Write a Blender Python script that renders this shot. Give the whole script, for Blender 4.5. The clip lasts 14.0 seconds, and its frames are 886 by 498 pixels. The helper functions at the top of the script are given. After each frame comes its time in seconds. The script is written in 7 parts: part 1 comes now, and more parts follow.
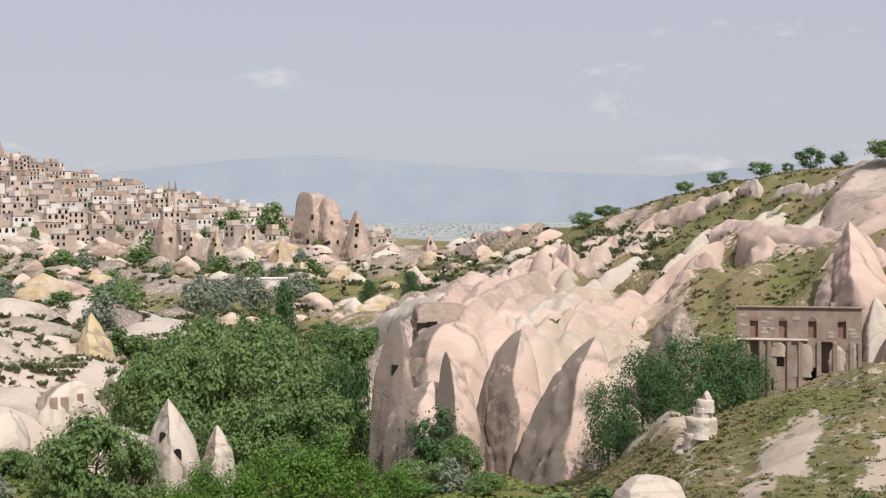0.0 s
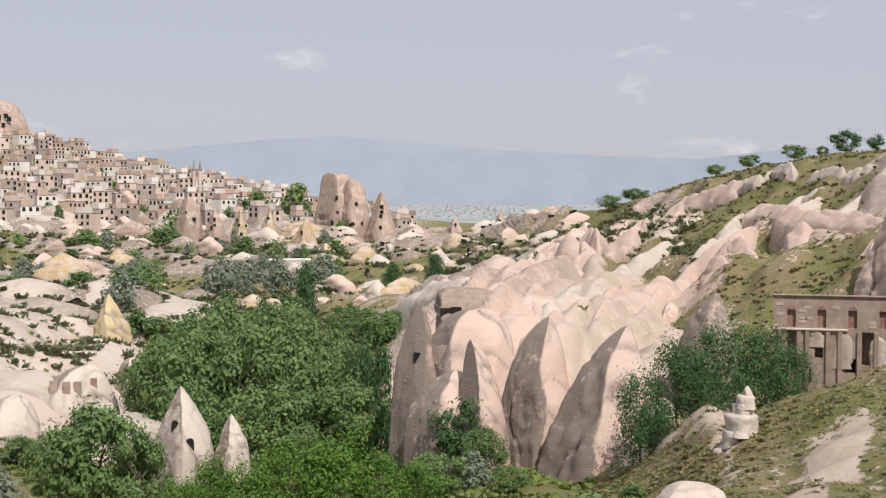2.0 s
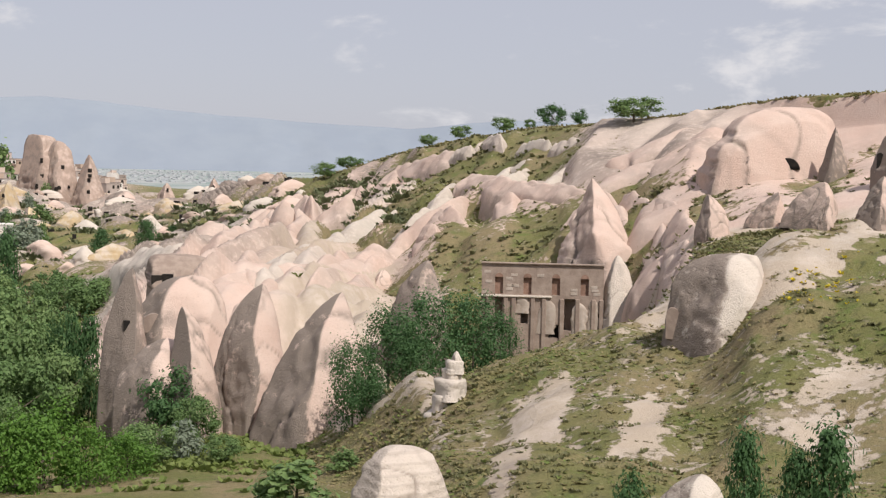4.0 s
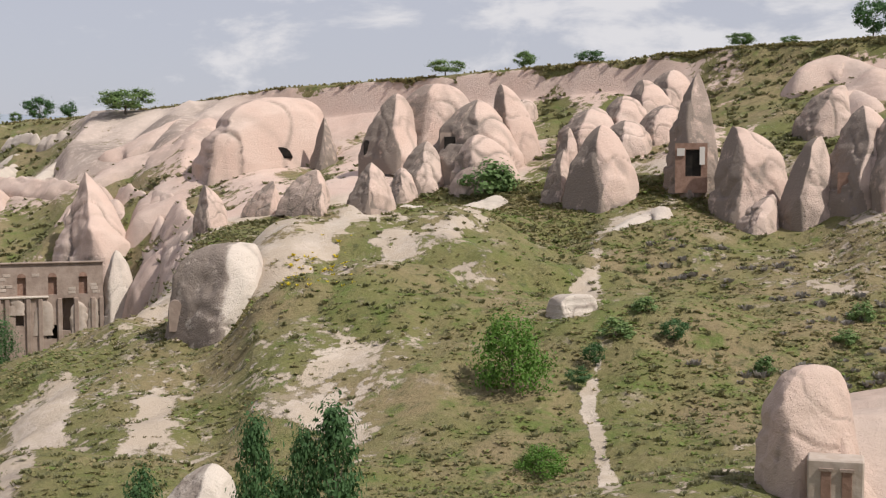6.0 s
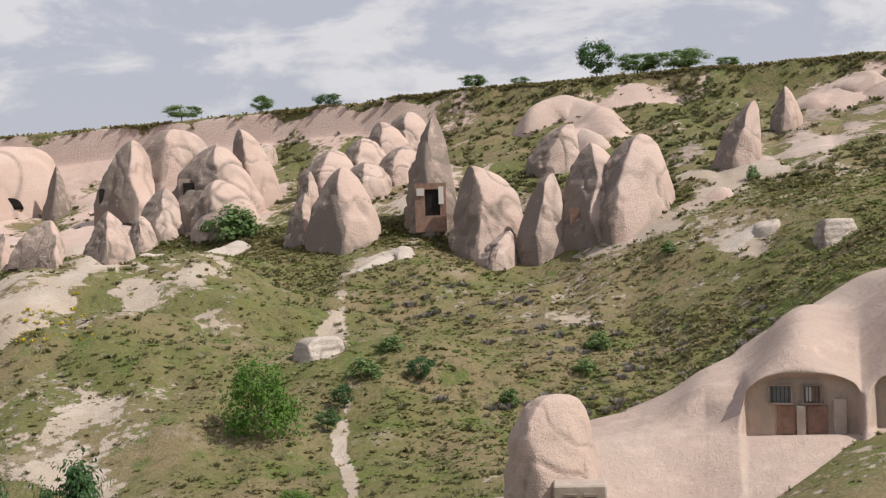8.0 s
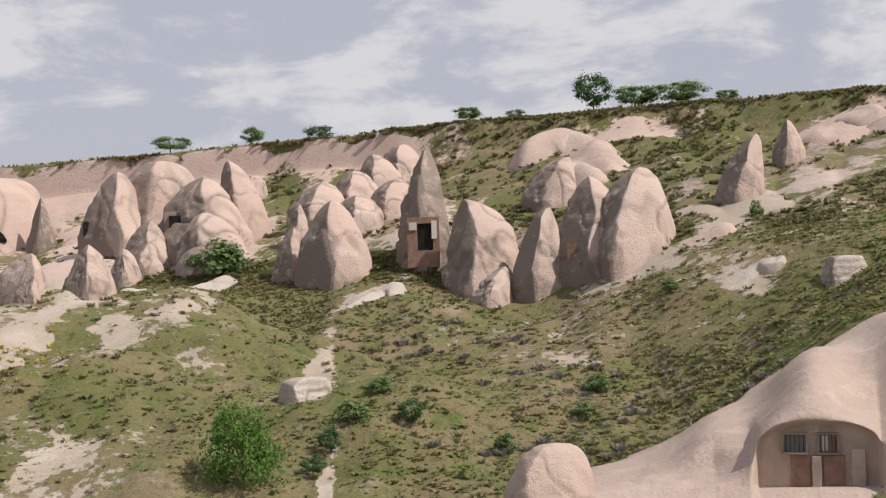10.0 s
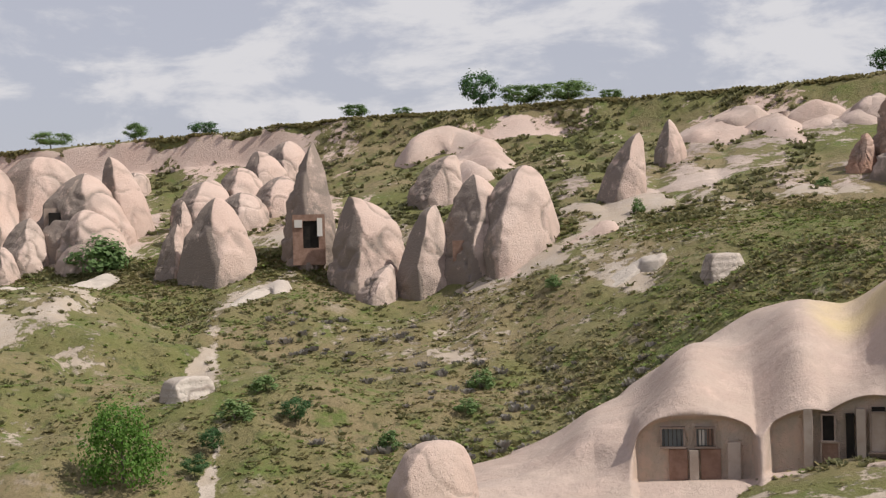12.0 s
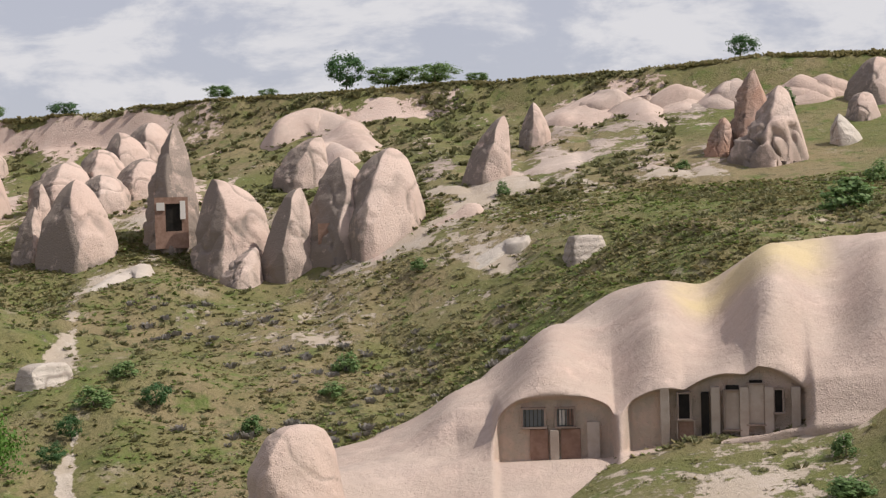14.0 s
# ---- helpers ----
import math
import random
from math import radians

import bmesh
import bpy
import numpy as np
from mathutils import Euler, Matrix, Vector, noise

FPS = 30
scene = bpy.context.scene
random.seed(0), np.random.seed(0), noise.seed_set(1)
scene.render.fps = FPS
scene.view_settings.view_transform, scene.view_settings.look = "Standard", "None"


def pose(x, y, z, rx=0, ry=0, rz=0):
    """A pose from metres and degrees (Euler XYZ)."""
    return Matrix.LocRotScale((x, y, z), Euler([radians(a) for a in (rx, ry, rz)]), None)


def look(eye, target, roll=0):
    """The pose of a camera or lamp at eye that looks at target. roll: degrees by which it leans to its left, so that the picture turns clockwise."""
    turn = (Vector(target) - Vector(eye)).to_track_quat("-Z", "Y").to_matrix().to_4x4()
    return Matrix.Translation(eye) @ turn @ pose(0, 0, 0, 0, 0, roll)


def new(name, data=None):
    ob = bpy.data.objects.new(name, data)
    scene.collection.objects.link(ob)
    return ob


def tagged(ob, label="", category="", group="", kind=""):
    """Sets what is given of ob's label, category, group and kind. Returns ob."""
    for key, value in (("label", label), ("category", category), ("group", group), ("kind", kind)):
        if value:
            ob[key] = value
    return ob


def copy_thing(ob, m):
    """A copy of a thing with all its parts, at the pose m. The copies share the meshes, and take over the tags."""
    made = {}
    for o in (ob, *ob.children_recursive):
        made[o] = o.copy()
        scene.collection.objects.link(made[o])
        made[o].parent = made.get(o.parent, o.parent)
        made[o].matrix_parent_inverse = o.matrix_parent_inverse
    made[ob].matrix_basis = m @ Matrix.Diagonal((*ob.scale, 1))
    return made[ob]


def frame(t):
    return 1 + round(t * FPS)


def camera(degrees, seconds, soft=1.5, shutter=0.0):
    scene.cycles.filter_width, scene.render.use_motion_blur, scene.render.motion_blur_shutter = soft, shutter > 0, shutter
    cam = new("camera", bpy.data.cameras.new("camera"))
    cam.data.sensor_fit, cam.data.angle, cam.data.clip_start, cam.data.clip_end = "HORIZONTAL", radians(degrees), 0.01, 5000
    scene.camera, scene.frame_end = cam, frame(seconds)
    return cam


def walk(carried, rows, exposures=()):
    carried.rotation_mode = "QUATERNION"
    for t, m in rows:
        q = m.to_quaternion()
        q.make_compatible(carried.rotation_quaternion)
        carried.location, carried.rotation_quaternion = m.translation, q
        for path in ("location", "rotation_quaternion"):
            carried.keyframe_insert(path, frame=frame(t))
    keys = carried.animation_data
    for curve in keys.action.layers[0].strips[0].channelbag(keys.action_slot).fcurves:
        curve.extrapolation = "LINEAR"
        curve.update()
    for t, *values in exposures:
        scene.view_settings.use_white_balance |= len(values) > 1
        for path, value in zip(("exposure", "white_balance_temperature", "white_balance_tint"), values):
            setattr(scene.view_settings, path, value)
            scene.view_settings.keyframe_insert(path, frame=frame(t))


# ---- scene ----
# camera: stands at a lookout, turns to the right, and goes a few metres forward
EYE = 1.6
cam = camera(36.0, 14.0, soft=1.3)
# seconds, metres forward along the heading, tilt, lean, turn
ROWS = [
    (0.0, -4.18, 88.51, 0.28, -3.50),
    (0.5, -0.03, 88.29, 0.02, -1.08),
    (1.0, 0.00, 88.50, 0.00, -0.00),
    (1.5, 0.03, 88.34, -0.12, -0.32),
    (2.0, 0.05, 87.75, -0.14, -2.44),
    (2.2, 0.03, 87.53, -0.13, -3.41),
    (4.3, -0.03, 86.27, -1.18, -17.24),
    (4.5, 0.06, 86.20, -1.07, -19.44),
    (5.0, 0.07, 85.93, -0.76, -25.18),
    (5.5, -0.10, 85.80, -0.47, -30.05),
    (6.0, -0.07, 86.31, 0.30, -35.29),
    (6.5, -0.08, 86.94, 0.75, -39.86),
    (7.0, 0.03, 87.07, 1.12, -42.58),
    (7.5, -0.03, 87.18, 1.50, -44.98),
    (8.0, -0.19, 87.90, 1.92, -46.12),
    (8.2, -0.47, 88.20, 2.14, -46.23),
    (10.3, 4.26, 89.53, 1.42, -46.66),
    (10.5, 4.18, 89.53, 1.38, -47.11),
    (11.0, 4.10, 89.52, 1.44, -48.34),
    (11.5, 4.18, 89.42, 1.51, -49.57),
    (12.0, 4.06, 89.10, 1.62, -51.05),
    (12.5, 4.12, 88.96, 1.68, -52.60),
    (13.0, 4.16, 88.96, 1.67, -54.18),
    (13.5, 4.23, 88.69, 1.65, -55.47),
    (14.0, 4.23, 88.21, 1.68, -56.51),
]


def stand(t, gain, rx, ry, rz):
    go = gain * (1.25 if t < 0.3 else 0.8)
    h = radians(rz)
    return (t, pose(-math.sin(h) * go, math.cos(h) * go, EYE, rx, ry, rz))


walk(cam, [stand(*row) for row in ROWS], [(0.0, -0.07), (7.0, -0.12), (10.5, -0.20), (14.0, -0.12)])
# ---- light ----
SUN_AZ, SUN_EL = 157.0, 51.0
world = bpy.data.worlds.new("sky")
scene.world = world
world.use_nodes = True
wn, wl = world.node_tree.nodes, world.node_tree.links
wn.clear()
w_out = wn.new("ShaderNodeOutputWorld")
w_bg = wn.new("ShaderNodeBackground")
w_bg.inputs["Strength"].default_value = 0.1
w_sky = wn.new("ShaderNodeTexSky")
w_sky.sky_type = "NISHITA"
w_sky.sun_disc = False
w_sky.sun_elevation = radians(SUN_EL)
w_sky.sun_rotation = radians(SUN_AZ)
w_sky.altitude = 1200
w_sky.dust_density = 3.0
w_co = wn.new("ShaderNodeTexCoord")
w_map = wn.new("ShaderNodeMapping")
w_map.inputs["Scale"].default_value = (1.0, 1.0, 2.6)
w_n1 = wn.new("ShaderNodeTexNoise")
w_n1.inputs["Scale"].default_value = 7.0
w_n1.inputs["Detail"].default_value = 9.0
w_n1.inputs["Roughness"].default_value = 0.6
w_n1.inputs["Distortion"].default_value = 0.25
w_sep = wn.new("ShaderNodeSeparateXYZ")
w_side = wn.new("ShaderNodeMapRange")      # more cloud towards the east
w_side.inputs["From Min"].default_value = 0.15
w_side.inputs["From Max"].default_value = 0.8
w_side.inputs["To Min"].default_value = -0.10
w_side.inputs["To Max"].default_value = 0.10
w_add = wn.new("ShaderNodeMath")
w_ramp = wn.new("ShaderNodeMapRange")
w_ramp.interpolation_type = "SMOOTHSTEP"
w_ramp.inputs["From Min"].default_value = 0.51
w_ramp.inputs["From Max"].default_value = 0.65
w_haze = wn.new("ShaderNodeMix")
w_haze.data_type = "RGBA"
w_haze.inputs["Factor"].default_value = 0.8
w_haze.inputs["B"].default_value = (5.95, 5.95, 6.75, 1)
w_cl = wn.new("ShaderNodeMix")
w_cl.data_type = "RGBA"
w_cl.inputs["B"].default_value = (7.8, 7.7, 8.0, 1)
wl.new(w_co.outputs["Generated"], w_map.inputs["Vector"])
wl.new(w_map.outputs["Vector"], w_n1.inputs["Vector"])
wl.new(w_co.outputs["Generated"], w_sep.inputs["Vector"])
wl.new(w_sep.outputs["X"], w_side.inputs["Value"])
wl.new(w_n1.outputs["Fac"], w_add.inputs[0])
wl.new(w_side.outputs["Result"], w_add.inputs[1])
wl.new(w_add.outputs["Value"], w_ramp.inputs["Value"])
wl.new(w_sky.outputs["Color"], w_haze.inputs["A"])
wl.new(w_haze.outputs["Result"], w_cl.inputs["A"])
wl.new(w_ramp.outputs["Result"], w_cl.inputs["Factor"])
wl.new(w_cl.outputs["Result"], w_bg.inputs["Color"])
wl.new(w_bg.outputs["Background"], w_out.inputs["Surface"])

sun_data = bpy.data.lights.new("sun", "SUN")
sun_data.energy = 4.55
sun_data.angle = radians(0.6)
sun_data.color = (1.0, 0.95, 0.88)
sun = new("sun", sun_data)
sun.matrix_world = look((0, 0, 80), (-math.sin(radians(SUN_AZ)) * math.cos(radians(SUN_EL)), -math.cos(radians(SUN_AZ)) * math.cos(radians(SUN_EL)), 80 - math.sin(radians(SUN_EL))))


# ---- materials ----
def material(name, rough=0.9):
    m = bpy.data.materials.new(name)
    m.use_nodes = True
    nt = m.node_tree
    b = nt.nodes["Principled BSDF"]
    b.inputs["Roughness"].default_value = rough
    b.inputs["Specular IOR Level"].default_value = 0.25
    return m, nt, b


def n_noise(nt, scale, detail=4.0, rough=0.55, vector=None):
    n = nt.nodes.new("ShaderNodeTexNoise")
    n.inputs["Scale"].default_value = scale
    n.inputs["Detail"].default_value = detail
    n.inputs["Roughness"].default_value = rough
    if vector is not None:
        nt.links.new(vector, n.inputs["Vector"])
    return n.outputs["Fac"]


def n_range(nt, v, a, b, c=0.0, d=1.0, smooth=True):
    n = nt.nodes.new("ShaderNodeMapRange")
    if smooth:
        n.interpolation_type = "SMOOTHSTEP"
    for k, x in zip(("From Min", "From Max", "To Min", "To Max"), (a, b, c, d)):
        n.inputs[k].default_value = x
    nt.links.new(v, n.inputs["Value"])
    return n.outputs["Result"]


def n_mix(nt, f, a, b, mode="MIX"):
    n = nt.nodes.new("ShaderNodeMix")
    n.data_type = "RGBA"
    n.blend_type = mode
    for k, x in (("Factor", f), ("A", a), ("B", b)):
        if isinstance(x, (int, float)):
            n.inputs[k].default_value = x
        elif isinstance(x, tuple):
            n.inputs[k].default_value = (*x, 1)
        else:
            nt.links.new(x, n.inputs[k])
    return n.outputs["Result"]


def n_math(nt, op, a, b):
    n = nt.nodes.new("ShaderNodeMath")
    n.operation = op
    for i, x in enumerate((a, b)):
        if isinstance(x, (int, float)):
            n.inputs[i].default_value = x
        else:
            nt.links.new(x, n.inputs[i])
    return n.outputs["Value"]


def n_attr(nt, name):
    n = nt.nodes.new("ShaderNodeAttribute")
    n.attribute_name = name
    return n.outputs["Fac"]


def n_pos(nt):
    return nt.nodes.new("ShaderNodeNewGeometry").outputs["Position"]


def n_bump(nt, b, h, strength, dist):
    n = nt.nodes.new("ShaderNodeBump")
    n.inputs["Strength"].default_value = strength
    n.inputs["Distance"].default_value = dist
    nt.links.new(h, n.inputs["Height"])
    nt.links.new(n.outputs["Normal"], b.inputs["Normal"])


# the last, a grey, serves weathered crust and painted shade alike
PINK, CREAM, YELLOW, CRUST_SHADE = (0.58, 0.425, 0.355), (0.57, 0.505, 0.435), (0.55, 0.43, 0.22), (0.235, 0.19, 0.16)


def tuff_colour(nt, pos, tone):
    """Pink, cream and yellow tuff by tone, with pits, strata and a grey crust that doubles as painted shade."""
    c = n_mix(nt, n_range(nt, tone, 0.25, 0.55), PINK, CREAM)
    c = n_mix(nt, n_range(nt, tone, 0.75, 0.95), c, YELLOW)
    big = n_noise(nt, 0.16, 5, 0.6, pos)
    c = n_mix(nt, n_range(nt, big, 0.3, 0.75, 0.0, 0.55), c, (0.66, 0.55, 0.48))
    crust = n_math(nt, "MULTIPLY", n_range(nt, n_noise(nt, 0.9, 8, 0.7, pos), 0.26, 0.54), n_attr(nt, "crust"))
    c = n_mix(nt, crust, c, CRUST_SHADE)
    fine = n_noise(nt, 4.5, 6, 0.7, pos)
    c = n_mix(nt, n_range(nt, fine, 0.53, 0.72, 0.0, 0.36), c, (0.34, 0.26, 0.21))
    return c, big, fine


def make_tuff(name, tone, bands=0.0, tint=None):
    m, nt, b = material(name, 0.95)
    pos = n_pos(nt)
    v = nt.nodes.new("ShaderNodeValue")
    v.outputs[0].default_value = tone
    ob_rand = nt.nodes.new("ShaderNodeObjectInfo").outputs["Random"]
    c, big, fine = tuff_colour(nt, pos, n_math(nt, "ADD", v.outputs[0], n_range(nt, ob_rand, 0, 1, -0.12, 0.12, False)))
    strata = nt.nodes.new("ShaderNodeTexWave")
    strata.bands_direction = "Z"
    strata.inputs["Scale"].default_value = 0.35
    strata.inputs["Distortion"].default_value = 5.0
    strata.inputs["Detail"].default_value = 3.0
    nt.links.new(pos, strata.inputs["Vector"])
    if tint:
        c = n_mix(nt, n_range(nt, n_noise(nt, 0.35, 5, 0.6, pos), 0.35, 0.6, 0.25, 0.95), c, tint)
    if bands:
        strata.inputs["Scale"].default_value = 0.8
        strata.inputs["Distortion"].default_value = 2.0
        c = n_mix(nt, n_range(nt, strata.outputs["Fac"], 0.72, 0.95, 0.0, bands), c, (0.33, 0.27, 0.22))
    nt.links.new(c, b.inputs["Base Color"])
    h = n_math(nt, "ADD", n_math(nt, "MULTIPLY", fine, 0.6), n_math(nt, "MULTIPLY", strata.outputs["Fac"], 0.05 + 0.5 * bands))
    pits = nt.nodes.new("ShaderNodeTexVoronoi")
    pits.inputs["Scale"].default_value = 4.5
    nt.links.new(pos, pits.inputs["Vector"])
    h = n_math(nt, "ADD", h, n_math(nt, "MULTIPLY", n_range(nt, pits.outputs["Distance"], 0.0, 0.4), 0.22))
    n_bump(nt, b, n_math(nt, "ADD", h, n_math(nt, "MULTIPLY", big, 0.6)), 0.75, 0.19)
    return m


def make_plain(name, col, col2, scale, rough=0.85, bump=0.0):
    m, nt, b = material(name, rough)
    pos = n_pos(nt)
    f = n_noise(nt, scale, 5, 0.6, pos)
    rnd = nt.nodes.new("ShaderNodeObjectInfo").outputs["Random"]
    c = n_mix(nt, n_range(nt, f, 0.35, 0.65), col, col2)
    c = n_mix(nt, n_range(nt, rnd, 0, 1, 0, 0.35, False), c, tuple(x * 0.6 for x in col))
    nt.links.new(c, b.inputs["Base Color"])
    if bump:
        n_bump(nt, b, f, bump, 0.2)
    return m


def make_leaf(name, a, b_, c_):
    m, nt, b = material(name, 0.6)
    geo = nt.nodes.new("ShaderNodeNewGeometry")
    rnd = geo.outputs["Random Per Island"]
    orn = nt.nodes.new("ShaderNodeObjectInfo").outputs["Random"]
    c = n_mix(nt, n_range(nt, rnd, 0, 1, 0, 1, False), a, b_)
    c = n_mix(nt, n_range(nt, orn, 0, 1, 0, 0.8, False), c, c_)
    nt.links.new(c, b.inputs["Base Color"])
    tl = nt.nodes.new("ShaderNodeBsdfTranslucent")
    nt.links.new(c, tl.inputs["Color"])
    mx = nt.nodes.new("ShaderNodeMixShader")
    mx.inputs["Fac"].default_value = 0.38
    nt.links.new(b.outputs["BSDF"], mx.inputs[1])
    nt.links.new(tl.outputs["BSDF"], mx.inputs[2])
    nt.links.new(mx.outputs["Shader"], nt.nodes["Material Output"].inputs["Surface"])
    return m


# ground sheet: tuff and steppe grass
def make_ground():
    m, nt, b = material("ground_earth_and_tuff", 0.95)
    pos = n_pos(nt)
    c, big, fine = tuff_colour(nt, pos, n_attr(nt, "tone"))
    g1 = n_noise(nt, 0.09, 6, 0.6, pos)
    g2 = n_noise(nt, 1.3, 7, 0.7, pos)
    g3 = n_noise(nt, 0.5, 5, 0.65, pos)
    grass = n_mix(nt, n_range(nt, g1, 0.38, 0.62), (0.152, 0.153, 0.052), (0.25, 0.195, 0.107))
    grass = n_mix(nt, n_range(nt, g3, 0.5, 0.68), grass, (0.125, 0.155, 0.042))
    grass = n_mix(nt, n_range(nt, g2, 0.52, 0.68, 0.0, 0.8), grass, (0.07, 0.077, 0.032))
    grass = n_mix(nt, n_range(nt, n_noise(nt, 4.2, 4, 0.75, pos), 0.5, 0.7, 0.0, 0.48), grass, (0.07, 0.075, 0.03))
    grass = n_mix(nt, n_range(nt, n_noise(nt, 2.7, 4, 0.75, pos), 0.56, 0.72, 0.0, 0.55), grass, (0.32, 0.29, 0.16))
    grass = n_mix(nt, n_range(nt, n_noise(nt, 0.33, 7, 0.7, pos), 0.58, 0.68, 0.0, 0.7), grass, (0.36, 0.29, 0.22))
    c = n_mix(nt, n_math(nt, "MULTIPLY", n_attr(nt, "soil"), n_range(nt, g3, 0.35, 0.6, 0.35, 0.9)), c, (0.43, 0.35, 0.27))
    edge = n_math(nt, "ADD", n_attr(nt, "rock"), n_math(nt, "MULTIPLY", n_math(nt, "SUBTRACT", g3, 0.5), 1.1))
    edge = n_math(nt, "ADD", edge, n_math(nt, "MULTIPLY", n_math(nt, "SUBTRACT", g2, 0.5), 1.7))
    mask = n_range(nt, edge, 0.42, 0.58)
    col = n_mix(nt, mask, grass, c)
    # far plain: haze painted into the base colour with distance
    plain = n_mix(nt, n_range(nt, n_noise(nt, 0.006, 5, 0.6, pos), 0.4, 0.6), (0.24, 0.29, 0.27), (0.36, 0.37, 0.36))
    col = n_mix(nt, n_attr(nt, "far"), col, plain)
    nt.links.new(col, b.inputs["Base Color"])
    h = n_math(nt, "ADD", n_math(nt, "MULTIPLY", g2, n_range(nt, mask, 0, 1, 1.4, 0.0)), n_math(nt, "ADD", n_math(nt, "MULTIPLY", fine, 0.5), n_math(nt, "MULTIPLY", big, 0.8)))
    n_bump(nt, b, h, 0.6, 0.4)
    return m


M_GROUND = make_ground()
M_PINK = make_tuff("pink_tuff", 0.18)
M_CREAM = make_tuff("cream_tuff", 0.58)
M_YELLOW = make_tuff("yellow_tuff", 1.08)
M_STRATA = make_tuff("banded_white_tuff", 0.58, bands=0.28)
M_CRAG = make_tuff("brown_crag_tuff", 0.2, tint=(0.36, 0.27, 0.22))
M_OCHRE = make_tuff("ochre_tuff", 0.6, tint=(0.46, 0.34, 0.2))
M_RED = make_tuff("reddish_tuff", 0.1, tint=(0.42, 0.25, 0.18))
M_BARK = make_plain("bark", (0.10, 0.08, 0.06), (0.17, 0.14, 0.11), 3.0, 0.95, 0.5)
M_LEAF = make_leaf("leaves", (0.13, 0.21, 0.075), (0.26, 0.35, 0.135), (0.12, 0.20, 0.07))
M_POPLAR = make_leaf("poplar_leaves", (0.055, 0.12, 0.045), (0.11, 0.20, 0.075), (0.075, 0.15, 0.055))
M_SILVER = make_leaf("silver_leaves", (0.20, 0.24, 0.17), (0.32, 0.36, 0.28), (0.24, 0.28, 0.2))
M_BRIGHT = make_leaf("bright_leaves", (0.09, 0.19, 0.03), (0.16, 0.28, 0.05), (0.11, 0.22, 0.04))
# near-black that paints the shade inside caves, windows, doorways and arches
M_INNER_SHADE = make_plain("opening_inner_shade", (0.015, 0.013, 0.012), (0.03, 0.025, 0.02), 2.0, 0.95)
# blue-grey base colour paints the haze over the mountains
M_MOUNTAIN = make_plain("hazed_mountain", (0.265, 0.30, 0.355), (0.285, 0.32, 0.37), 0.006, 1.0)
M_STONE = make_plain("brown_stone", (0.29, 0.22, 0.18), (0.37, 0.29, 0.24), 1.2, 0.95, 0.4)
M_PLASTER = make_plain("worn_plaster", (0.42, 0.34, 0.28), (0.50, 0.42, 0.36), 1.5, 0.95, 0.3)
M_DOOR = make_plain("faded_wood_and_niche_shade", (0.25, 0.15, 0.11), (0.33, 0.21, 0.16), 2.5, 0.8, 0.2)
M_GLASS = make_plain("dusty_window_pane", (0.16, 0.18, 0.19), (0.22, 0.23, 0.23), 1.0, 0.25)
M_IRON = make_plain("window_bars", (0.05, 0.045, 0.04), (0.09, 0.08, 0.07), 5.0, 0.6)
M_HOUSE = [make_plain(n, a, b_, 0.15, 0.9) for n, a, b_ in (
    ("cut_tuff_wall", (0.58, 0.46, 0.39), (0.66, 0.55, 0.48)), ("pale_wall", (0.68, 0.63, 0.58), (0.75, 0.71, 0.66)),
    ("ochre_wall", (0.44, 0.33, 0.26), (0.52, 0.40, 0.32)), ("grey_wall", (0.36, 0.30, 0.27), (0.46, 0.39, 0.35)))]
M_ROOF = make_plain("flat_roof", (0.22, 0.18, 0.16), (0.36, 0.30, 0.27), 0.2, 0.95)
def make_hutrock():
    m, nt, b = material("smooth_pale_tuff", 0.95)
    pos = n_pos(nt)
    v = nt.nodes.new("ShaderNodeValue")
    v.outputs[0].default_value = 0.24
    c, big, fine = tuff_colour(nt, pos, v.outputs[0])
    c = n_mix(nt, n_range(nt, n_noise(nt, 0.5, 6, 0.6, pos), 0.3, 0.7, 0.1, 0.6), c, (0.47, 0.375, 0.31))
    c = n_mix(nt, n_math(nt, "MULTIPLY", n_attr(nt, "ochre"), n_range(nt, big, 0.35, 0.6, 0.1, 0.7)), c, (0.58, 0.46, 0.24))
    wall = n_mix(nt, n_range(nt, n_noise(nt, 1.1, 6, 0.65, pos), 0.42, 0.6), (0.46, 0.38, 0.31), (0.55, 0.42, 0.34))
    c = n_mix(nt, n_attr(nt, "cutface"), c, wall)
    nt.links.new(c, b.inputs["Base Color"])
    peb = nt.nodes.new("ShaderNodeTexVoronoi")
    peb.inputs["Scale"].default_value = 8.0
    nt.links.new(pos, peb.inputs["Vector"])
    n_bump(nt, b, n_math(nt, "ADD", n_math(nt, "ADD", fine, n_noise(nt, 2.2, 5, 0.7, pos)), n_math(nt, "MULTIPLY", n_range(nt, peb.outputs["Distance"], 0.0, 0.35), -0.5)), 0.7, 0.09)
    return m


M_HUTROCK = make_hutrock()
# ---- terrain ----
def lattice(ix, iy, seed):
    v = np.sin(ix * 127.1 + iy * 311.7 + seed * 74.7) * 43758.5453
    return v - np.floor(v)


def vnoise(x, y, seed=0):
    ix, iy = np.floor(x), np.floor(y)
    fx, fy = x - ix, y - iy
    fx, fy = fx * fx * (3 - 2 * fx), fy * fy * (3 - 2 * fy)
    a = lattice(ix, iy, seed) * (1 - fx) + lattice(ix + 1, iy, seed) * fx
    b = lattice(ix, iy + 1, seed) * (1 - fx) + lattice(ix + 1, iy + 1, seed) * fx
    return a * (1 - fy) + b * fy


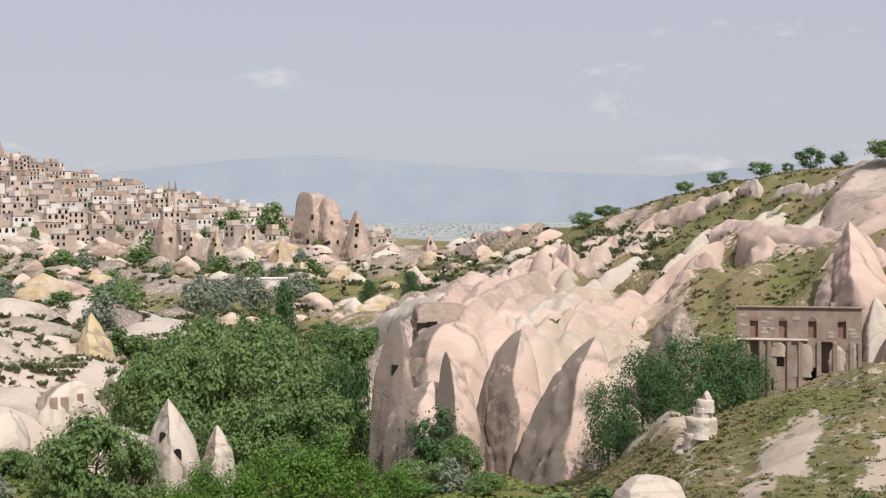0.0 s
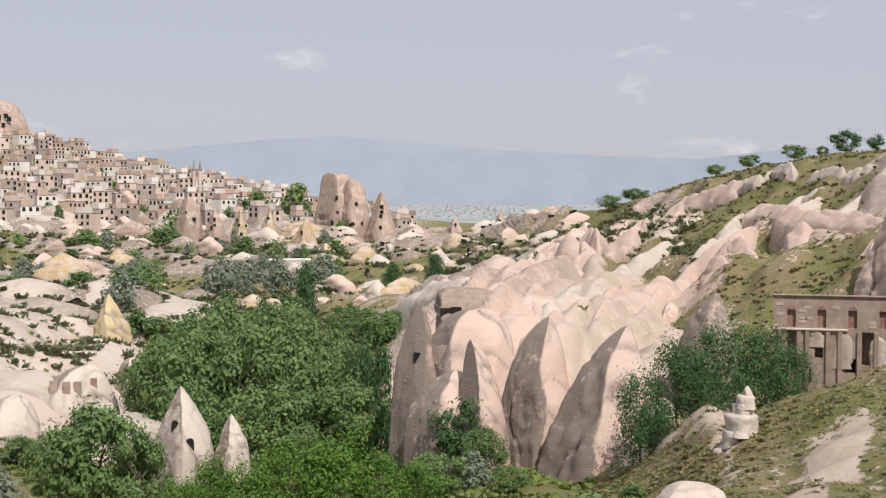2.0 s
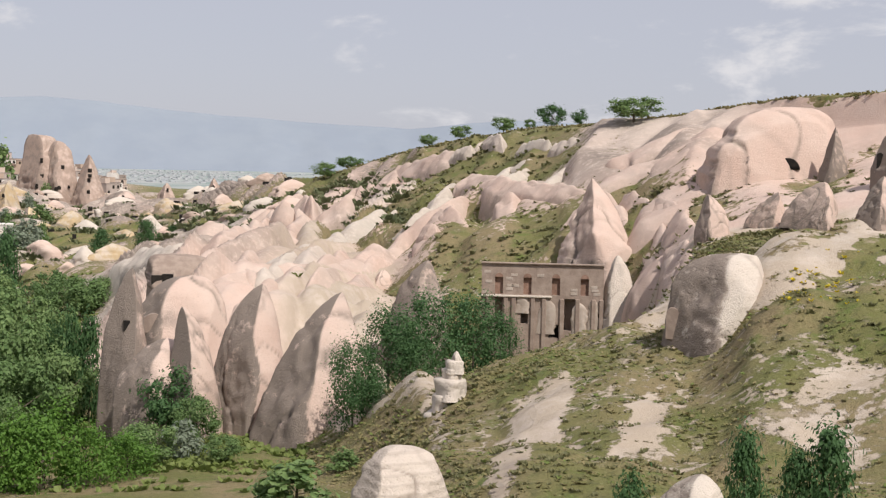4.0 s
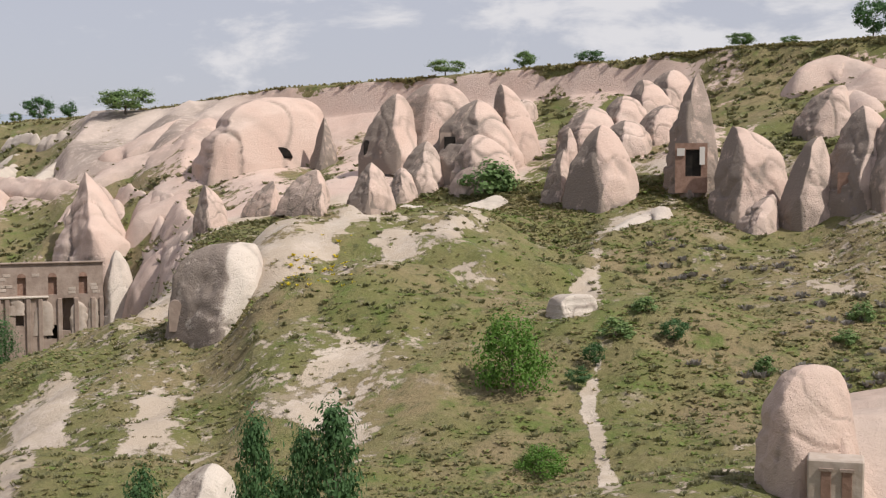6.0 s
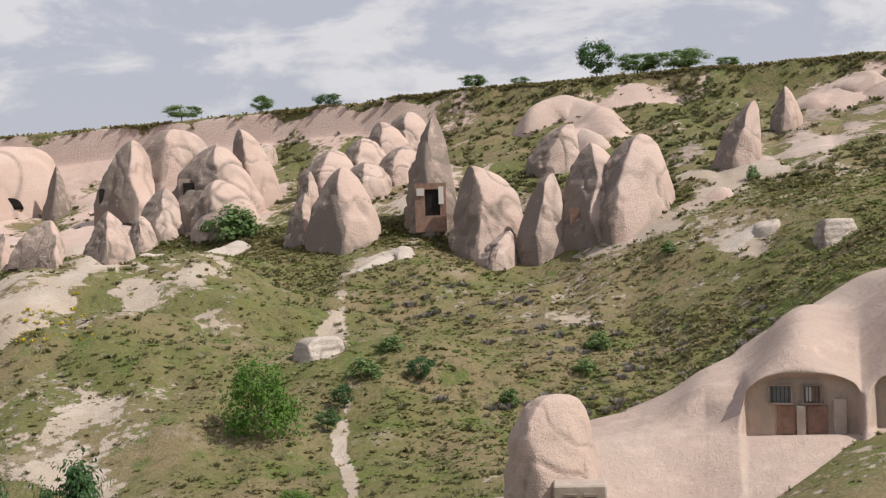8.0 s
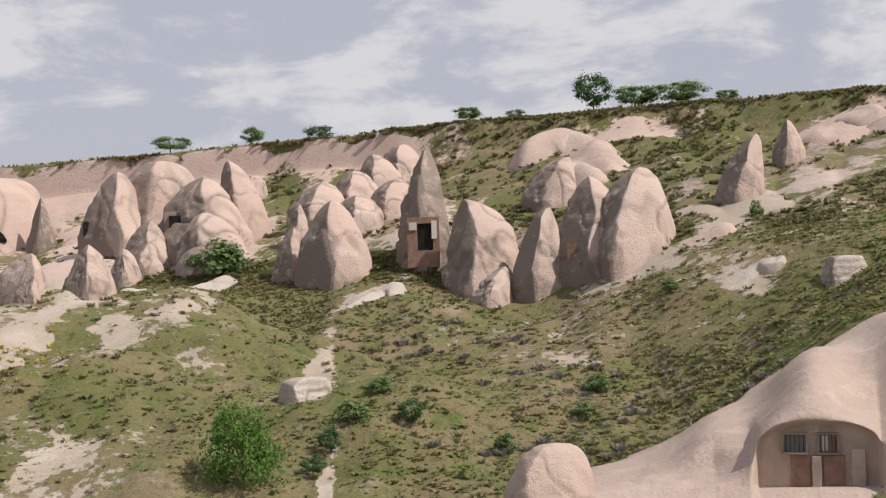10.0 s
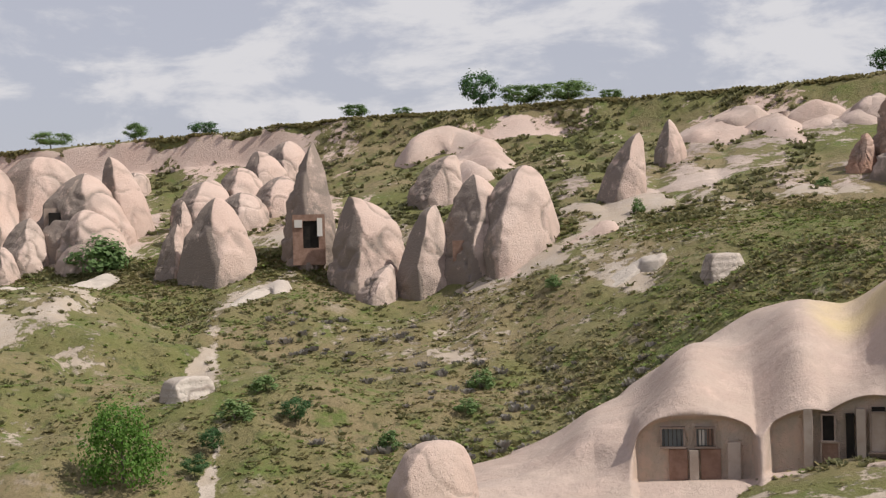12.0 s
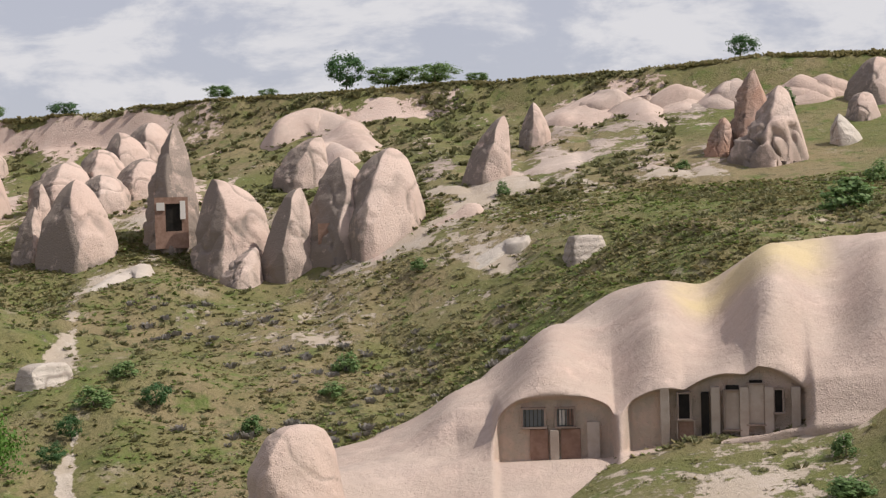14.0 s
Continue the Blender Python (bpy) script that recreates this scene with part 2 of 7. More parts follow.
def fbm(x, y, seed=0, octaves=4):
    t, amp, tot = 0, 0.5, 0
    for k in range(octaves):
        t = t + amp * vnoise(x * 2 ** k, y * 2 ** k, seed + k * 13)
        tot += amp
        amp *= 0.5
    return t / tot


def bell(v, lo, hi, soft):
    """1 between lo and hi, falling to 0 over soft on both sides."""
    a = np.clip((v - lo + soft) / soft, 0, 1)
    b = np.clip((hi + soft - v) / soft, 0, 1)
    a, b = a * a * (3 - 2 * a), b * b * (3 - 2 * b)
    return a * b


# profiles outward from the lookout by compass bearing: distance and angle above the level of the eye
FAR = ((1700, -1.25), (3700, -0.5), (4950, -0.3))
PROFILE = {}


def profile(bearing, *stations):
    PROFILE[bearing] = (*stations, *FAR)


profile(-180, (1.5, -46.5), (30, -3), (60, 0), (100, 1), (150, 2), (200, 2), (300, 2), (400, 2), (700, 1))
profile(-90, (1.5, -46.5), (30, -6), (60, -4), (100, -3), (150, -2), (200, -1), (300, 0), (500, 1), (800, 1))
profile(-45, (1.5, -46.5), (40, -17), (110, -11), (150, -6.5), (190, -4.5), (330, -2.5), (640, -1.2), (850, 0.5), (1100, 2.5))
profile(-19, (1.5, -46.5), (45, -18), (112, -11.6), (150, -8.0), (190, -5.4), (330, -3.2), (640, -1.8), (850, 0.3), (1110, 2.8))
profile(-14, (1.5, -46.5), (45, -18), (108, -12), (140, -10), (190, -6.5), (330, -3.6), (640, -1.9), (850, 0.2), (1090, 2.2))
profile(-10, (1.5, -46.5), (45, -18), (105, -12.3), (140, -10.8), (200, -7.4), (340, -4.0), (640, -2.1), (850, -0.2), (1080, 1.1))
profile(-5, (1.5, -46.5), (45, -18), (105, -12.6), (150, -10.5), (240, -6.8), (380, -3.9), (620, -2.4), (830, -0.9), (1060, 0.1))
profile(0, (1.5, -46.5), (45, -18), (100, -12.8), (150, -10.2), (250, -6.3), (380, -3.9), (600, -2.6), (800, -1.6), (1010, -0.9))
profile(4, (1.5, -46.5), (45, -18), (98, -12.8), (127, -10.4), (152, -5.5), (300, -3.7), (520, -2.6), (760, -1.7), (1000, -1.3))
profile(9, (1.5, -46.5), (40, -18), (92, -13.2), (118, -11.2), (150, -5.4), (250, -2.9), (330, -1.5), (400, -0.7), (560, -1.1))
profile(14, (1.5, -46.5), (36, -19), (62, -14.2), (88, -10.2), (128, -9.4), (180, -3.2), (245, -0.6), (300, 0.9), (450, 0.7))
profile(18, (1.5, -46.5), (34, -19), (54, -15), (92, -8.0), (140, -8.0), (166, -3.0), (210, 0.0), (255, 1.6), (400, 1.4))
profile(22.5, (1.5, -46.5), (32, -19), (51, -15.2), (95, -6.7), (136, -7.2), (154, -3.0), (182, 0.3), (222, 2.0), (380, 1.8))
profile(23.7, (1.5, -46.5), (32, -19), (51, -15.2), (95, -7.0), (128, -6.6), (148, -2.8), (178, 0.5), (214, 2.2), (375, 2.0))
profile(25, (1.5, -46.5), (32, -19), (51, -15.2), (94, -6.4), (104, -3.6), (140, -2.4), (170, 0.7), (204, 2.35), (370, 2.1))
profile(28, (1.5, -46.5), (32, -19), (50, -15.2), (104, -2.3), (119, -2.8), (135, -1.3), (172, 1.7), (184, 2.7), (350, 2.4))
profile(35, (1.5, -46.5), (32, -19), (49, -15), (103, -2.2), (116, -2.1), (130, -0.4), (163, 2.3), (170, 3.3), (340, 3.0))
profile(43, (1.5, -46.5), (32, -19), (48, -14.4), (90, -4.4), (107, -2.0), (121, 0.2), (151, 2.9), (158, 3.9), (320, 3.5))
profile(50, (1.5, -46.5), (32, -19), (47, -14.2), (72, -7.6), (105, -2.4), (119, 0.8), (144, 3.5), (150, 4.6), (310, 4.1))
profile(59, (1.5, -46.5), (32, -19), (52, -12.6), (73, -5.8), (95, -0.9), (112, 1.1), (138, 3.8), (144, 4.95), (300, 4.4))
profile(56, (1.5, -46.5), (32, -19), (50, -13.9), (72, -7.6), (97, -1.2), (114, 1.0), (140, 3.7), (146, 4.85), (300, 4.3))
profile(63, (1.5, -46.5), (32, -19), (55.0, -9.95), (74, -3.6), (92, -0.5), (109, 1.4), (134, 3.9), (140, 5.1), (300, 4.5))
profile(70, (1.5, -46.5), (32, -19), (55.3, -8.75), (74, -1.7), (90, -0.1), (105, 1.3), (130, 4.1), (136, 5.5), (300, 4.8))
profile(72.3, (1.5, -46.5), (32, -19), (55.3, -8.6), (74, -1.6), (90, 0.0), (105, 1.4), (130, 4.1), (136, 5.45), (300, 4.8))
profile(76, (1.5, -46.5), (32, -17), (58, -5.2), (74, -1.3), (90, 0.1), (105, 1.5), (130, 4.0), (136, 5.4), (300, 4.7))
profile(82, (1.5, -46.5), (32, -17), (58, -4.6), (74, -1.2), (90, 0.2), (105, 1.6), (130, 4.0), (136, 5.3), (300, 4.6))
profile(120, (1.5, -46.5), (30, -8), (60, -3), (80, 0), (100, 2), (120, 3), (150, 4), (200, 4), (400, 3))
profile(180, (1.5, -46.5), (30, -3), (60, 0), (100, 1), (150, 2), (200, 2), (300, 2), (400, 2), (700, 1))
# the plateau ends in a low cliff
for b_ in [k for k in PROFILE if 27 < k < 83]:
    st = list(PROFILE[b_])
    if b_ < 48:
        st[6] = (st[7][0] - 2.4, st[6][1] - 0.05)
    st[7] = (st[7][0], st[7][1] + (0.28 if b_ < 48 else 0.12))
    PROFILE[b_] = tuple(st)
AZ_FINE = np.arange(-24.0, 78.0, 0.155)
AZ = np.concatenate([np.arange(-180, -24, 3.0), AZ_FINE, np.arange(78, 180, 3.0)])
STEPS = (5, 12, 110, 100, 180, 150, 100, 60, 50, 16, 12)
S = np.concatenate([np.arange(n) / n + k for k, n in enumerate(STEPS)] + [[11.0]])
keys = sorted(PROFILE)
dense = np.arange(-180, 180.01, 0.5)
kern = np.hanning(11)
kern /= kern.sum()


def smooth_wrap(a):
    return np.convolve(np.concatenate([a[-6:-1], a, a[1:6]]), kern, "same")[5:-5]


st_r = np.array([smooth_wrap(np.interp(dense, keys, [PROFILE[k][j][0] for k in keys])) for j in range(12)])
st_e = np.array([smooth_wrap(np.interp(dense, keys, [PROFILE[k][j][1] for k in keys])) for j in range(12)])
st_z = EYE + st_r * np.tan(np.radians(st_e))
col_r = np.array([np.interp(AZ, dense, st_r[j]) for j in range(12)])
col_z = np.array([np.interp(AZ, dense, st_z[j]) for j in range(12)])
# along each bearing a soft curve through the stations
j0 = np.minimum(S.astype(int), 10)
fr = (S - j0)[:, None]
R_ = col_r[j0] * (1 - fr) + col_r[j0 + 1] * fr
slope = np.zeros_like(col_z)
d_z = np.diff(col_z, axis=0) / np.diff(col_r, axis=0)
slope[1:-1] = np.where(d_z[1:] * d_z[:-1] > 0, 2 * d_z[1:] * d_z[:-1] / (d_z[1:] + d_z[:-1] + 1e-9), 0) * 0.7 + 0.15 * (d_z[1:] + d_z[:-1])
slope[7] = np.minimum(slope[7], d_z[7])
slope[0], slope[-1] = d_z[0], d_z[-1]
w = np.diff(col_r, axis=0)[j0]
Z_ = (2 * fr ** 3 - 3 * fr ** 2 + 1) * col_z[j0] + (fr ** 3 - 2 * fr ** 2 + fr) * w * slope[j0] + (3 * fr ** 2 - 2 * fr ** 3) * col_z[j0 + 1] + (fr ** 3 - fr ** 2) * w * slope[j0 + 1]
R_[0] = 0.0
A2 = np.broadcast_to(AZ[None, :], R_.shape)
S2 = np.broadcast_to(S[:, None], R_.shape)
X_, Y_ = R_ * np.sin(np.radians(A2)), R_ * np.cos(np.radians(A2))


def folds(x, y, turn, wave, warp, seed):
    """Rounded ribs with sharp gullies between them, running along the bearing turn."""
    c, s = math.cos(radians(turn)), math.sin(radians(turn))
    u = x * c - y * s + warp * (fbm(x / wave / 4.5, y / wave / 4.5, seed, 3) - 0.5) * 2
    return np.abs(np.sin(u * math.pi / wave))


rock, tone, crust = np.zeros_like(R_), np.full_like(R_, 0.3), np.zeros_like(R_)
rough = fbm(X_ / 9, Y_ / 9, 3, 4) - 0.5
wide = fbm(X_ / 45, Y_ / 45, 9, 4) - 0.5
Z_ += 0.9 * rough * bell(S2, 2.0, 8, 0.5) + 1.6 * wide * bell(S2, 2.2, 6.5, 0.5)
# pink folds of the hill above the valley
BARE = []
BARE += [
    (23.3, -10.2, 0.9, 1.1), (18.5, -10.0, 0.8, 1.2), (17.1, -12.5, 0.9, 1.4), (30.0, -9.9, 1.7, 0.7), (31.7, -11.4, 1.4, 1.4), (35.7, -3.1, 1.0, 0.8),
    (30.6, -4.9, 2.1, 0.6), (28.0, -4.7, 1.2, 0.6), (33.0, -4.5, 0.9, 0.7), (40.8, -6.0, 1.3, 1.2), (24.8, -12.5, 1.4, 0.7), (43.2, -2.5, 1.7, 0.5),
    (41.4, -5.1, 0.7, 0.7), (40.8, -6.2, 1.3, 1.1), (54.7, -1.4, 1.4, 0.2), 
]
BARE += [
    (41.7, -10.7, 0.4, 0.7), (41.3, -9.7, 0.4, 0.6), (42.2, -12.4, 0.4, 0.7), (29.7, -10.1, 1.7, 0.7), (52.0, -5.1, 1.2, 0.3), (33.2, -3.4, 1.2, 0.6),
    (29.7, -4.1, 1.9, 1.0), (31.1, -8.1, 1.7, 0.7), (58.4, -1.8, 1.4, 0.6), (51.9, -5.0, 0.9, 0.3), (61.5, 1.7, 1.4, 0.3), (66.8, 1.1, 1.4, 0.4),
    (68.1, -11.1, 2.3, 0.9), (68.8, 1.9, 1.4, 0.7), (66.0, 3.8, 2.1, 0.5), (14.3, -9.8, 0.6, 1.7), (18.3, -10.7, 0.9, 0.7), (52.6, -2.5, 0.71, 0.31),
]
BARE += [
    (53.4, -2.1, 0.71, 0.31), (54.2, -1.8, 0.71, 0.31), (55.0, -1.4, 0.71, 0.31), (55.7, -1.0, 0.71, 0.31), (56.5, -0.6, 0.71, 0.31), (57.2, -0.1, 0.71, 0.31),
    (57.9, 0.3, 0.71, 0.31), (58.6, 0.7, 0.71, 0.31), (41.8, -8.6, 0.31, 0.43), (41.6, -9.2, 0.31, 0.43), (41.4, -9.7, 0.31, 0.43), (41.6, -10.3, 0.31, 0.43),
    (41.7, -10.8, 0.31, 0.43), (41.9, -11.4, 0.31, 0.43), (42.1, -11.9, 0.31, 0.43), (42.2, -12.5, 0.31, 0.43), (42.4, -13.1, 0.31, 0.43), (59.9, 1.3, 0.50, 0.18),
]
BARE += [
    (60.7, 1.4, 0.50, 0.18), (61.5, 1.6, 0.50, 0.18), (62.2, 1.9, 0.50, 0.18), (62.8, 2.4, 0.50, 0.18), (19.5, -9.2, 0.52, 0.71), (19.0, -10.1, 0.52, 0.71),
    (18.6, -11.1, 0.52, 0.71), (18.0, -12.1, 0.52, 0.71), (17.5, -13.0, 0.52, 0.71), (16.9, -13.9, 0.52, 0.71), (23.1, -9.7, 0.43, 0.52), (22.5, -10.6, 0.43, 0.52),
    (21.9, -11.4, 0.43, 0.52), (42.0, -2.9, 0.62, 0.38), (42.9, -2.6, 0.62, 0.38), (43.9, -2.2, 0.62, 0.38), (44.8, -1.8, 0.62, 0.38), (41.7, -3.7, 0.48, 0.52),
]
BARE += [
    (41.4, -4.6, 0.48, 0.52), (41.0, -5.4, 0.48, 0.52), (40.4, -6.2, 0.48, 0.52),
]
k1 = bell(A2, 1, 24, 3.0) * bell(S2, 3.25, 6.6, 0.35) * (S2 > 2)
k1 *= 1 - bell(A2, 14.5, 21.8, 1.2) * bell(R_, 95, 143, 5)
k1 *= 1 - bell(R_, 265, 900, 60) * bell(A2, -6, 7.0, 2.5)
f1 = folds(X_, Y_, 32, 12.5, 26.0, 5)
f1 = 0.55 * f1 + 0.45 * (1 - folds(X_ + 4, Y_, 34, 14.5, 30.0, 6) ** 0.75)
f1b = folds(X_, Y_, 22, 8.0, 14.0, 15)
amp1 = np.clip(R_ / 150, 0.7, 2.0) * 4.6 * (1 - 0.5 * np.clip((S2 - 4.8) / 1.8, 0, 1))
tall = np.clip(0.75 + 2.2 * (fbm(X_ / 30, Y_ / 30, 17, 3) - 0.5), 0.25, 1.5)
Z_ += 0.7 * k1 * amp1 * (tall * (f1 * 1.25 - 0.5) + 0.13 * f1b + 0.12 * rough)
rock += k1 * np.clip(0.3 + 0.6 * f1 + 0.2 * f1b + 2.6 * wide - 0.3 * bell(S2, 6.2, 7, 0.5) - 0.26 * bell(A2, 14.5, 26, 2.5), 0, 1.1)
# steep smooth ribs that come down to the grove
k6 = bell(A2, 1.2, 11.5, 1.0) * bell(S2, 3.12, 4.5, 0.25)
f6 = folds(X_, Y_, 27, 5.6, 6.0, 55)
f6b = folds(X_, Y_, 24, 2.3, 3.0, 56)
Z_ += k6 * (2.6 * (0.65 * f6 ** 0.8 + 0.5 * (1 - folds(X_ + 2, Y_, 30, 9.4, 9.0, 58) ** 0.8) - 0.5) + 0.35 * f6b)
rock += k6 * 1.0
# pink blocks under the plateau's rim
k2 = bell(A2, 24, 66, 3.0) * bell(S2, 4.7, 6.75, 0.25)
f2 = folds(X_, Y_, 52, 8.0, 15.0, 25)
crag = np.abs(fbm(X_ / 7, Y_ / 7, 27, 3) - 0.5) * 4
Z_ += 0.4 * k2 * (1.1 * (f2 ** 0.7 - 0.6) + 0.7 * (0.8 - crag) + 1.6 * wide)
rock += k2 * np.clip(-0.12 + 0.42 * bell(A2, 24, 46, 3) + 0.5 * f2 + 0.4 * (0.8 - crag) + 2.0 * wide - 0.25 + 0.5 * bell(A2, 26, 38, 2), 0, 1.1)
rock += bell(A2, 25, 78, 2) * bell(S2, 6.05, 6.6, 0.1) * np.clip(0.75 + 2.4 * (fbm(X_ / 8, Y_ / 8, 29, 3) - 0.5) - 0.55 * bell(A2, 47, 78, 2), 0, 1.1)
# pale badlands between the valley and the village
k3 = bell(A2, -24, 7, 3.0) * bell(S2, 4.4, 6.8, 0.5)
f3 = folds(X_, Y_, -25, 36.0, 70.0, 35)
f3b = folds(X_, Y_, 40, 15.0, 45.0, 36)
Z_ += k3 * np.clip(R_ / 300, 0.5, 2.0) * (4.0 * (f3 - 0.5) + 2.2 * (f3b - 0.5) + 5 * wide)
rock += k3 * np.clip(-0.42 + 0.55 * f3 + 0.45 * f3b + 2.6 * wide, 0, 1.1)
# pale rocks beside the grove
k4 = bell(A2, -30, -10.5, 1.5) * bell(S2, 2.9, 4.7, 0.4)
f4 = folds(X_, Y_, 35, 19.0, 35.0, 45)
Z_ += k4 * 4.0 * (f4 ** 0.8 - 0.5)
rock += k4 * np.clip(0.35 + 0.7 * f4, 0, 1.1)
EL_ = np.degrees(np.arctan2(Z_ - EYE, R_))
rock += bell(A2, -24, 1, 3) * bell(S2, 6.2, 8.4, 0.3) * 0.5
# bare patches on the grass slope
patch = fbm(X_ / 12, Y_ / 12, 61, 5)
k5 = bell(A2, 9, 80, 3) * bell(S2, 1.6, 4.6, 0.3)
step = fbm(X_ / 14, Y_ / 14, 63, 4)
Z_ += k5 * (1.6 * (np.abs(step - 0.5) * 4 - 0.6) + 0.5 * (fbm(X_ / 3.2, Y_ / 3.2, 64, 3) - 0.5)) * bell(S2, 2.2, 3.7, 0.3)
rock += k5 * (np.clip((patch - 0.48) * 4, 0, 0.36))
# weathered-out ledges, slips and the footpath: bearing, angle, half width, half height
for az, el, wa, we in BARE:
    d = ((A2 - az) / wa) ** 2 + ((EL_ - el) / we) ** 2
    rock += np.exp(-d * 1.2) * (0.45 if wa > 0.8 else 0.62) * (R_ < 400) * (R_ > 20)
worn = fbm(X_ / 1.9, Y_ / 1.9, 67, 4)
rock += bell(A2, 26.5, 37, 1.5) * bell(EL_, -4.6, -2.2, 0.6) * (R_ < 112) * np.clip((worn - 0.49) * 5, 0, 0.45)
rock *= 1 - bell(S2, 6.95, 8.6, 0.12) * bell(A2, 9, 170, 2)
tone += bell(A2, -60, -4, 5) * 0.2 + k5 * 0.22 + 0.5 * wide + 0.55 * bell(A2, 2, 14, 3) * (fbm(X_ / 28, Y_ / 28, 71, 2) - 0.45)
crust += np.clip(0.25 + 1.8 * rough + 1.6 * wide + 0.45 * k3, 0, 1)

# how much painted haze replaces the ground's own colour
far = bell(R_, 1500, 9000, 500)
rows, cols = R_.shape
idx = np.arange(rows * cols).reshape(rows, cols)
nxt = np.roll(idx, -1, axis=1)
quads = np.stack([idx[:-1], nxt[:-1], nxt[1:], idx[1:]], -1).reshape(-1, 4)[:, ::-1]


def sheet(name, verts, faces, mat, smooth=True):
    me = bpy.data.meshes.new(name)
    me.vertices.add(len(verts))
    me.vertices.foreach_set("co", np.ascontiguousarray(verts, dtype=np.float32).ravel())
    n = faces.shape[1]
    me.loops.add(faces.size)
    me.loops.foreach_set("vertex_index", np.ascontiguousarray(faces, dtype=np.int32).ravel())
    me.polygons.add(len(faces))
    me.polygons.foreach_set("loop_start", np.arange(0, faces.size, n, dtype=np.int32))
    me.polygons.foreach_set("use_smooth", np.full(len(faces), smooth))
    me.materials.append(mat)
    me.update(calc_edges=True)
    return me


Z_[0] = 0.0
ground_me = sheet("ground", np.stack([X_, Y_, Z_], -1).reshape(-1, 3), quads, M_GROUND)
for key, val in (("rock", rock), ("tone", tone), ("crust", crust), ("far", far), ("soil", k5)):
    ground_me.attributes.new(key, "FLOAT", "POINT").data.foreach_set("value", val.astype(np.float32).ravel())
ground = tagged(new("ground", ground_me), "grassy hillside and valley of eroded pink tuff", "ground", kind="structure")


def level(az, r):
    """The ground's height at a bearing and a distance."""
    i = int(np.argmin(np.abs(AZ - az)))
    return float(np.interp(r, R_[:, i], Z_[:, i]))


def at(az, r, up=0.0):
    a = radians(az)
    return Vector((r * math.sin(a), r * math.cos(a), level(az, r) + up))


def spot(az, el, r):
    """The point at a bearing, an angle above the eye's level, and a distance."""
    a = radians(az)
    return Vector((r * math.sin(a), r * math.cos(a), EYE + r * math.tan(radians(el))))


# ---- makers ----
def part(name, bm, material_, parent=None, label="", smooth=False):
    me = bpy.data.meshes.new(name)
    bm.to_mesh(me)
    bm.free()
    if smooth:
        me.polygons.foreach_set("use_smooth", np.full(len(me.polygons), True))
    me.materials.append(material_)
    ob = new(name, me)
    ob.parent = parent
    if label:
        ob["label"] = label
    return ob


def share(name, me, parent, m=None):
    ob = new(name, me)
    ob.parent = parent
    if m is not None:
        ob.matrix_basis = m
    return ob


def box(bm, x0, x1, y0, y1, z0, z1, bevel=0.0):
    v = [bm.verts.new(p) for p in ((x0, y0, z0), (x1, y0, z0), (x1, y1, z0), (x0, y1, z0), (x0, y0, z1), (x1, y0, z1), (x1, y1, z1), (x0, y1, z1))]
    fs = [bm.faces.new([v[i] for i in q]) for q in ((3, 2, 1, 0), (4, 5, 6, 7), (0, 1, 5, 4), (1, 2, 6, 5), (2, 3, 7, 6), (3, 0, 4, 7))]
    if bevel:
        bmesh.ops.bevel(bm, geom=list({e for f in fs for e in f.edges}), offset=bevel, segments=1, affect="EDGES")


def boxed(*a, bevel=0.0):
    bm = bmesh.new()
    box(bm, *a, bevel=bevel)
    return bm


def arch(w, h, y0, y1, n=10):
    """A round-headed panel of width w and height h, standing on z = 0."""
    bm = bmesh.new()
    r = w / 2
    pts = [(-r, 0), (r, 0)] + [(r * math.cos(a), h - r + r * math.sin(a)) for a in np.linspace(0, math.pi, n)]
    f = [bm.verts.new((x, y0, z)) for x, z in pts]
    b = [bm.verts.new((x, y1, z)) for x, z in pts]
    bm.faces.new(f)
    for i in range(len(pts)):
        j = (i + 1) % len(pts)
        bm.faces.new((f[j], f[i], b[i], b[j]))
    return bm


def facing(p, az):
    """Stands a thing at p with its front towards the lookout."""
    return Matrix.Translation(p) @ Matrix.Rotation(radians(-az), 4, "Z")


def noise3(x, y, z, seed, octaves=4):
    """Value noise in space, from three planes that slide over one another."""
    return (fbm(x + 0.37 * z, y + 0.61 * z, seed, octaves) + fbm(y - 0.43 * x + 9.1, z + 0.29 * x, seed + 31, octaves) + fbm(z + 0.53 * y, x - 0.33 * y + 4.7, seed + 57, octaves)) / 3 - 0.5


